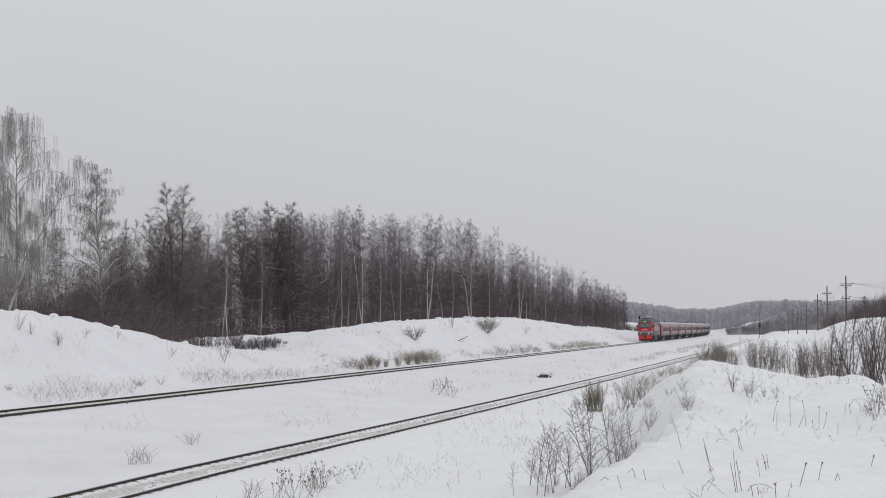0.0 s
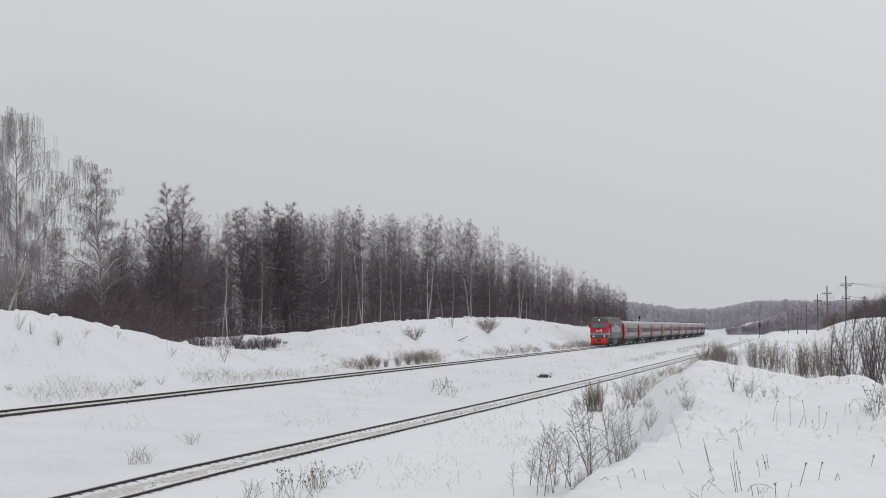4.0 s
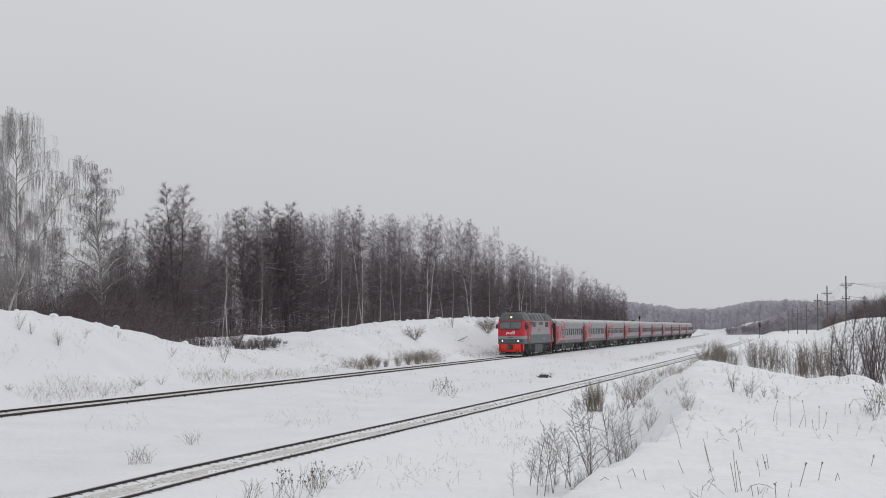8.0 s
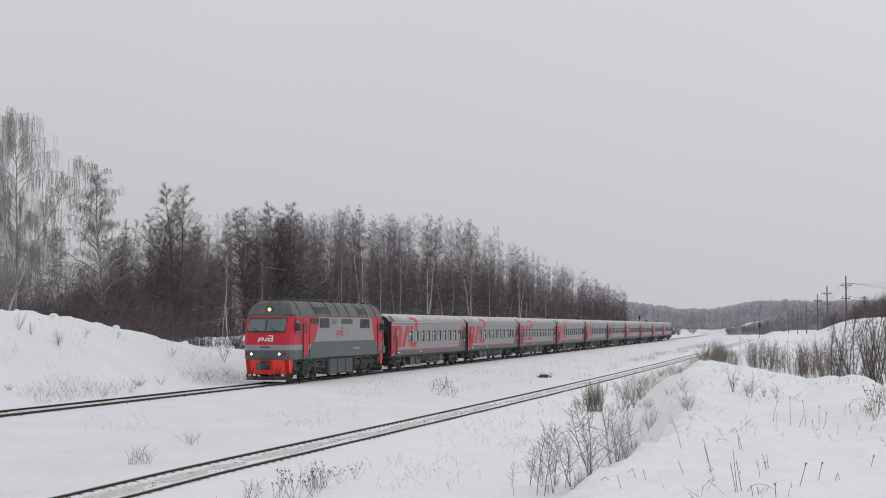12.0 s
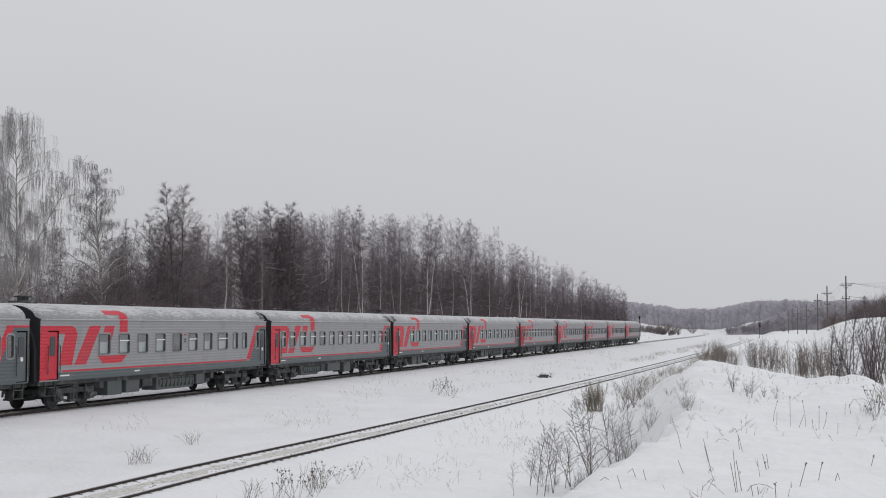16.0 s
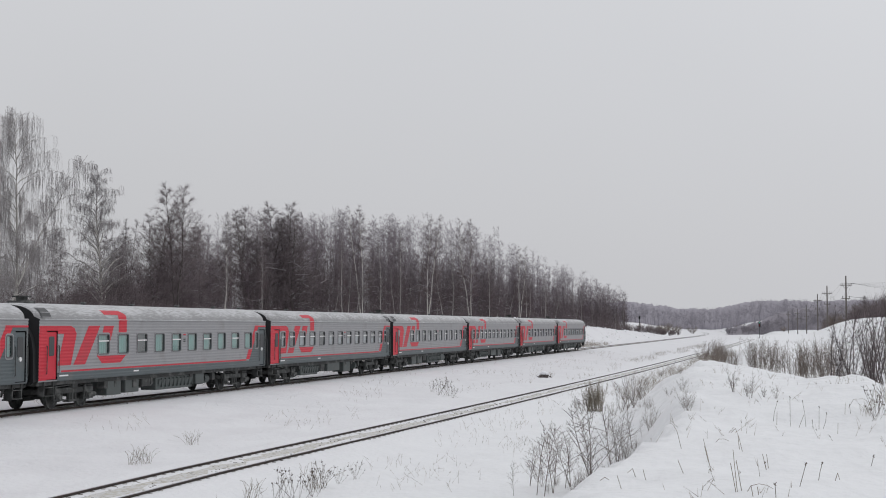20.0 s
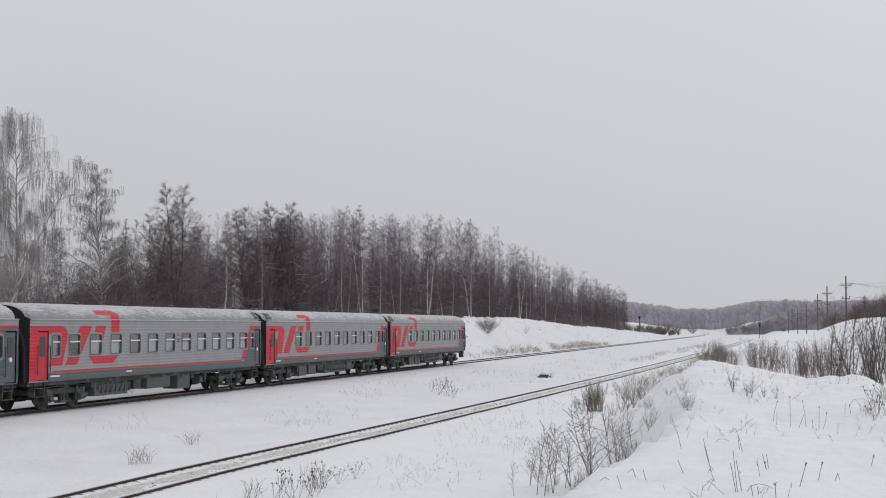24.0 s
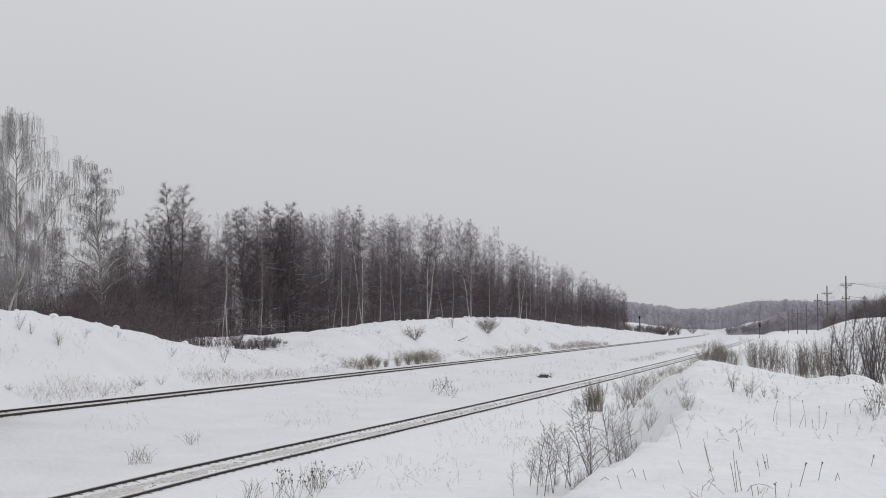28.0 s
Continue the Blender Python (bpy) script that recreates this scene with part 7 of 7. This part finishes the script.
def build_lumps():
    """Chunks of snow along the top of the far bank and on the slope."""
    r = np.random.default_rng(71)
    sh = Shape()
    for k in range(420):
        s = r.uniform(58, 420)
        d = -11.5 + r.normal(0, 0.9) if k % 4 else r.uniform(-10, -4)
        R = (0.05 + 0.18 * r.random() ** 2.2) * (1 + s / 400)
        c = spot(s, d, R * 0.2)
        n = 7
        rings = [[(c.x + R * w * math.cos(2 * math.pi * j / n) * r.uniform(0.75, 1.2), c.y + R * w * math.sin(2 * math.pi * j / n) * r.uniform(0.75, 1.2), c.z + R * z) for j in range(n)] for w, z in ((1.1, -0.6), (1.0, 0.0), (0.7, 0.3), (0.25, 0.45))]
        sh.loft(rings, caps=True)
    tagged(part("snow_lumps", sh, SNOW_LUMP, None), "lumps of snow on the bank", "snow", kind="stuff")


build_lumps()


def build_track_litter():
    """Rail clips, sleeper ends and dark crumbs that show through the snow beside the side track's rails; crumbs hugging
    the rails stand for shade.
    """
    r = np.random.default_rng(72)
    sh = Shape()
    n = 0
    s = -5.0
    clips = Shape()
    while s < 90:
        cd = float(near_track_d(s))
        for o in (-0.76, 0.76):
            for e in (-0.11, 0.11):
                c = spot(s, cd + o + e)
                z = NEAR_Z - 0.11
                clips.box(c.x - 0.05, c.x + 0.05, c.y - 0.04, c.y + 0.04, z, z + 0.055)
        s += 0.55
    tagged(part("rail_clips", clips, CHIP, near_track, "dark rail clips"), kind="stuff")
    for track, dd, z0, count, lim in ((near_track, near_track_d, NEAR_Z, 4200, 190), (far_track, lambda s: 0.0, 0.0, 1100, 200)):
        sh = Shape()
        for _ in range(count):
            s = -6 + (lim + 6) * r.random() ** 1.4
            # the row just outside each rail imitates jagged shade at the snow's edge
            o = r.normal(0, 0.5) if r.random() < 0.55 else r.choice((-1, 1)) * (0.83 + abs(r.normal(0, 0.08)))
            if abs(abs(o) - 0.76) < 0.05 or abs(o) > 1.25:
                continue
            x, y, h = plan(s, float(dd(s)) + o)
            a = r.uniform(0, 3.14)
            L, w, hh = r.uniform(0.015, 0.06), r.uniform(0.008, 0.02), r.uniform(0.008, 0.02)
            ca, sa = math.cos(a), math.sin(a)
            zz = z0 - 0.06 - 0.04 * abs(o)
            q = [(float(x) + ca * u - sa * v, float(y) + sa * u + ca * v) for u, v in ((-L, -w), (L, -w * 0.6), (L * 0.7, w), (-L * 0.8, w * 0.7))]
            sh.loft([[(px, py, zz - 0.02) for px, py in q], [(px, py, zz + hh) for px, py in q]])
            sh.poly([(px, py, zz + hh) for px, py in q])
        tagged(part("ballast_crumbs", sh, CHIP, track, "dark crumbs on the snow, those along the rails standing for shade"), kind="stuff")


build_track_litter()


def build_stalk(s, d, way, head=False):
    """A dry stalk: it leans, breaks or bows over along the given steps sideways and up."""
    pts = [Vector((0, 0, -0.05))] + [Vector((dx, 0.25 * dx, dz)) for dx, dz in way]
    sh = Shape()
    for k, (a, b) in enumerate(zip(pts, pts[1:])):
        sh.rod(a, b, 0.0034 - 0.0004 * k, 0.0030 - 0.0004 * k, sides=5)
    root = tagged(new("dry_stalk"), "dry brown stalk with a seed head in the snow" if head else "bent straw-coloured dry stalk in the snow", "weeds", "dry weeds in the snow")
    part("stem", sh, WEED if head else STALK, root)
    if head:
        tip, tuft = pts[-1], Shape()
        for k in range(7):
            out = Vector((math.cos(k * 2.4 + s) * 0.012, math.sin(k * 2.4 + s) * 0.012, 0.016 * math.sin(k * 1.9 + d) + 0.004))
            tuft.rod(tip, tip + out, 0.0022, 0.0042, sides=4)
        part("seed_head", tuft, WEED, root, "small dark seed head")
    root.matrix_basis = Matrix.Translation(spot(s, d))


for row in ((14.99, 29.02, ((-0.08, 0.142),)), (15.16, 29.3, ((-0.056, 0.192), (-0.099, 0.36))), (16.73, 29.18, ((-0.061, 0.205),)), (17.49, 29.51, ((-0.021, 0.178),)), (13.08, 29.65, ((-0.027, 0.213), (-0.043, 0.389))), (13.08, 29.64, ((-0.059, 0.266),)), (13.14, 29.69, ((-0.059, 0.282),)), (12.92, 29.8, ((-0.026, 0.094),)), (12.98, 29.85, ((-0.021, 0.073),)), (16.34, 29.86, ((-0.053, 0.179),)), (16.39, 29.88, ((-0.026, 0.159),)), (23.52, 29.9, ((0.009, 0.209),)), (23.51, 30.24, ((0.113, 0.217),)), (22.94, 30.86, ((0.009, 0.165),)), (24.95, 31.05, ((0.01, 0.199),)), (14.12, 28.45, ((-0.059, 0.141),)), (14.89, 28.62, ((-0.043, 0.123),))):
    build_stalk(*row)
for row in ((17.86, 28.77, ((-0.066, 0.22), (-0.125, 0.315), (-0.169, 0.33))), (22.08, 28.32, ((0.154, -0.018), (0.336, -0.109), (0.463, -0.191))), (14.95, 29.27, ((0.012, 0.043), (0.043, 0.012))), (18.27, 29.13, ((0.089, 0.045), (0.171, 0.045), (0.238, 0.015))), (17.29, 29.56, ((-0.056, 0.176), (-0.099, 0.281), (-0.155, 0.225))), (13.1, 29.71, ((0.064, 0.048), (0.144, 0.064), (0.224, 0.048), (0.293, 0.011))), (14.29, 30.55, ((0.04, 0.068), (0.063, 0.0))), (15.34, 30.82, ((0.067, -0.018), (0.098, -0.067))), (25.17, 31.1, ((0.12, 0.14), (0.301, 0.151), (0.482, 0.06))), (25.3, 31.4, ((0.151, 0.171), (0.302, 0.101))), (14.9, 28.27, ((-0.112, 0.025), (-0.236, -0.062))), (15.01, 28.5, ((-0.05, 0.093), (-0.112, 0.043))), (14.83, 28.6, ((-0.153, -0.08), (-0.306, -0.043)))):
    build_stalk(*row)
for row in ((12.92, 30.0, ((-0.01, 0.114),)), (16.34, 29.86, ((-0.026, 0.079),)), (13.64, 30.2, ((0.082, 0.214),)), (14.15, 30.39, ((0.028, 0.085), (0.051, 0.159))), (16.79, 31.03, ((0.047, 0.113),)), (24.9, 29.82, ((0.03, 0.171), (0.091, 0.353))), (23.48, 30.12, ((0.0, 0.473),)), (24.11, 30.38, ((-0.019, 0.213), (-0.058, 0.437))), (24.07, 30.64, ((0.068, 0.116), (0.087, 0.261))), (24.06, 30.59, ((0.01, 0.367),)), (24.09, 30.5, ((-0.019, 0.126),)), (24.98, 31.15, ((-0.02, 0.139),))):
    build_stalk(*row, True)


def build_dead_bough():
    sh = Shape()
    sh.rod((-0.9, 0, 0.05), (0.7, 0.1, 0.75), 0.06, 0.03, sides=6)
    sh.rod((0.0, 0.05, 0.45), (0.35, 0.4, 0.5), 0.035, 0.02, sides=5)
    sh.rod((-0.3, 0.0, 0.3), (0.3, -0.3, 0.2), 0.035, 0.02, sides=5)
    ob = tagged(part("dead_bough", sh, BARK_DARK, None), "dark dead bough sticking out of the snowy bank", "bough")
    ob.matrix_basis = Matrix.Translation(spot(150.5, -6.2)) @ Matrix.Rotation(-0.2, 4, "Z")


build_dead_bough()


def build_stump():
    """A dark broken stump and roots, capped with snow, on the strip between the tracks."""
    root = tagged(new("stump"), "dark broken stump with roots under a cap of snow", "stump")
    g = np.random.default_rng(81)
    log = Shape()
    ring = lambda z, w: [(w * math.cos(2 * math.pi * k / 9) * g.uniform(0.75, 1.2) * 1.5, w * math.sin(2 * math.pi * k / 9) * g.uniform(0.75, 1.2), z + g.normal(0, 0.02)) for k in range(9)]
    log.loft([ring(-0.15, 0.24), ring(0.05, 0.25), ring(0.2, 0.2), ring(0.3, 0.14)], caps=True)
    part("wood", log, BARK_DARK, root, "dark rotten wood")
    for k in range(7):
        a = k * 0.9 + 0.3
        r = Shape()
        r.path([(0.3 * math.cos(a), 0.2 * math.sin(a), 0.12), (0.5 * math.cos(a), 0.35 * math.sin(a), 0.08 + 0.10 * (k % 3)), (0.62 * math.cos(a), 0.45 * math.sin(a), 0.02 + 0.12 * (k % 2))], 0.022, sides=5)
        part("root", r, BARK_DARK, root)
    cap = Shape()
    cap.loft([ring(0.22, 0.24), ring(0.34, 0.21), ring(0.44, 0.1)], caps=True)
    part("snow_cap", cap, SNOW_LUMP, root, "cap of snow", smooth=True)
    root.matrix_basis = Matrix.Translation(spot(99.71, 12.38))


build_stump()


def build_line_post():
    post = tagged(new("line_post"), "short dark post beside the far track", "post")
    sh = Shape()
    sh.rod((0, 0, -0.4), (0, 0, 6.2), 0.12, 0.10, sides=8)
    part("mast", sh, UNDER, post)
    hd = Shape()
    hd.box(-0.28, 0.28, -0.12, 0.12, 5.3, 6.3, 0.06)
    part("signal_board", hd, RUBBER, post, "dark board at its top")
    post.matrix_basis = Matrix.Translation(spot(440, -17)) @ Matrix.Rotation(-TH, 4, "Z")


build_line_post()


motions()
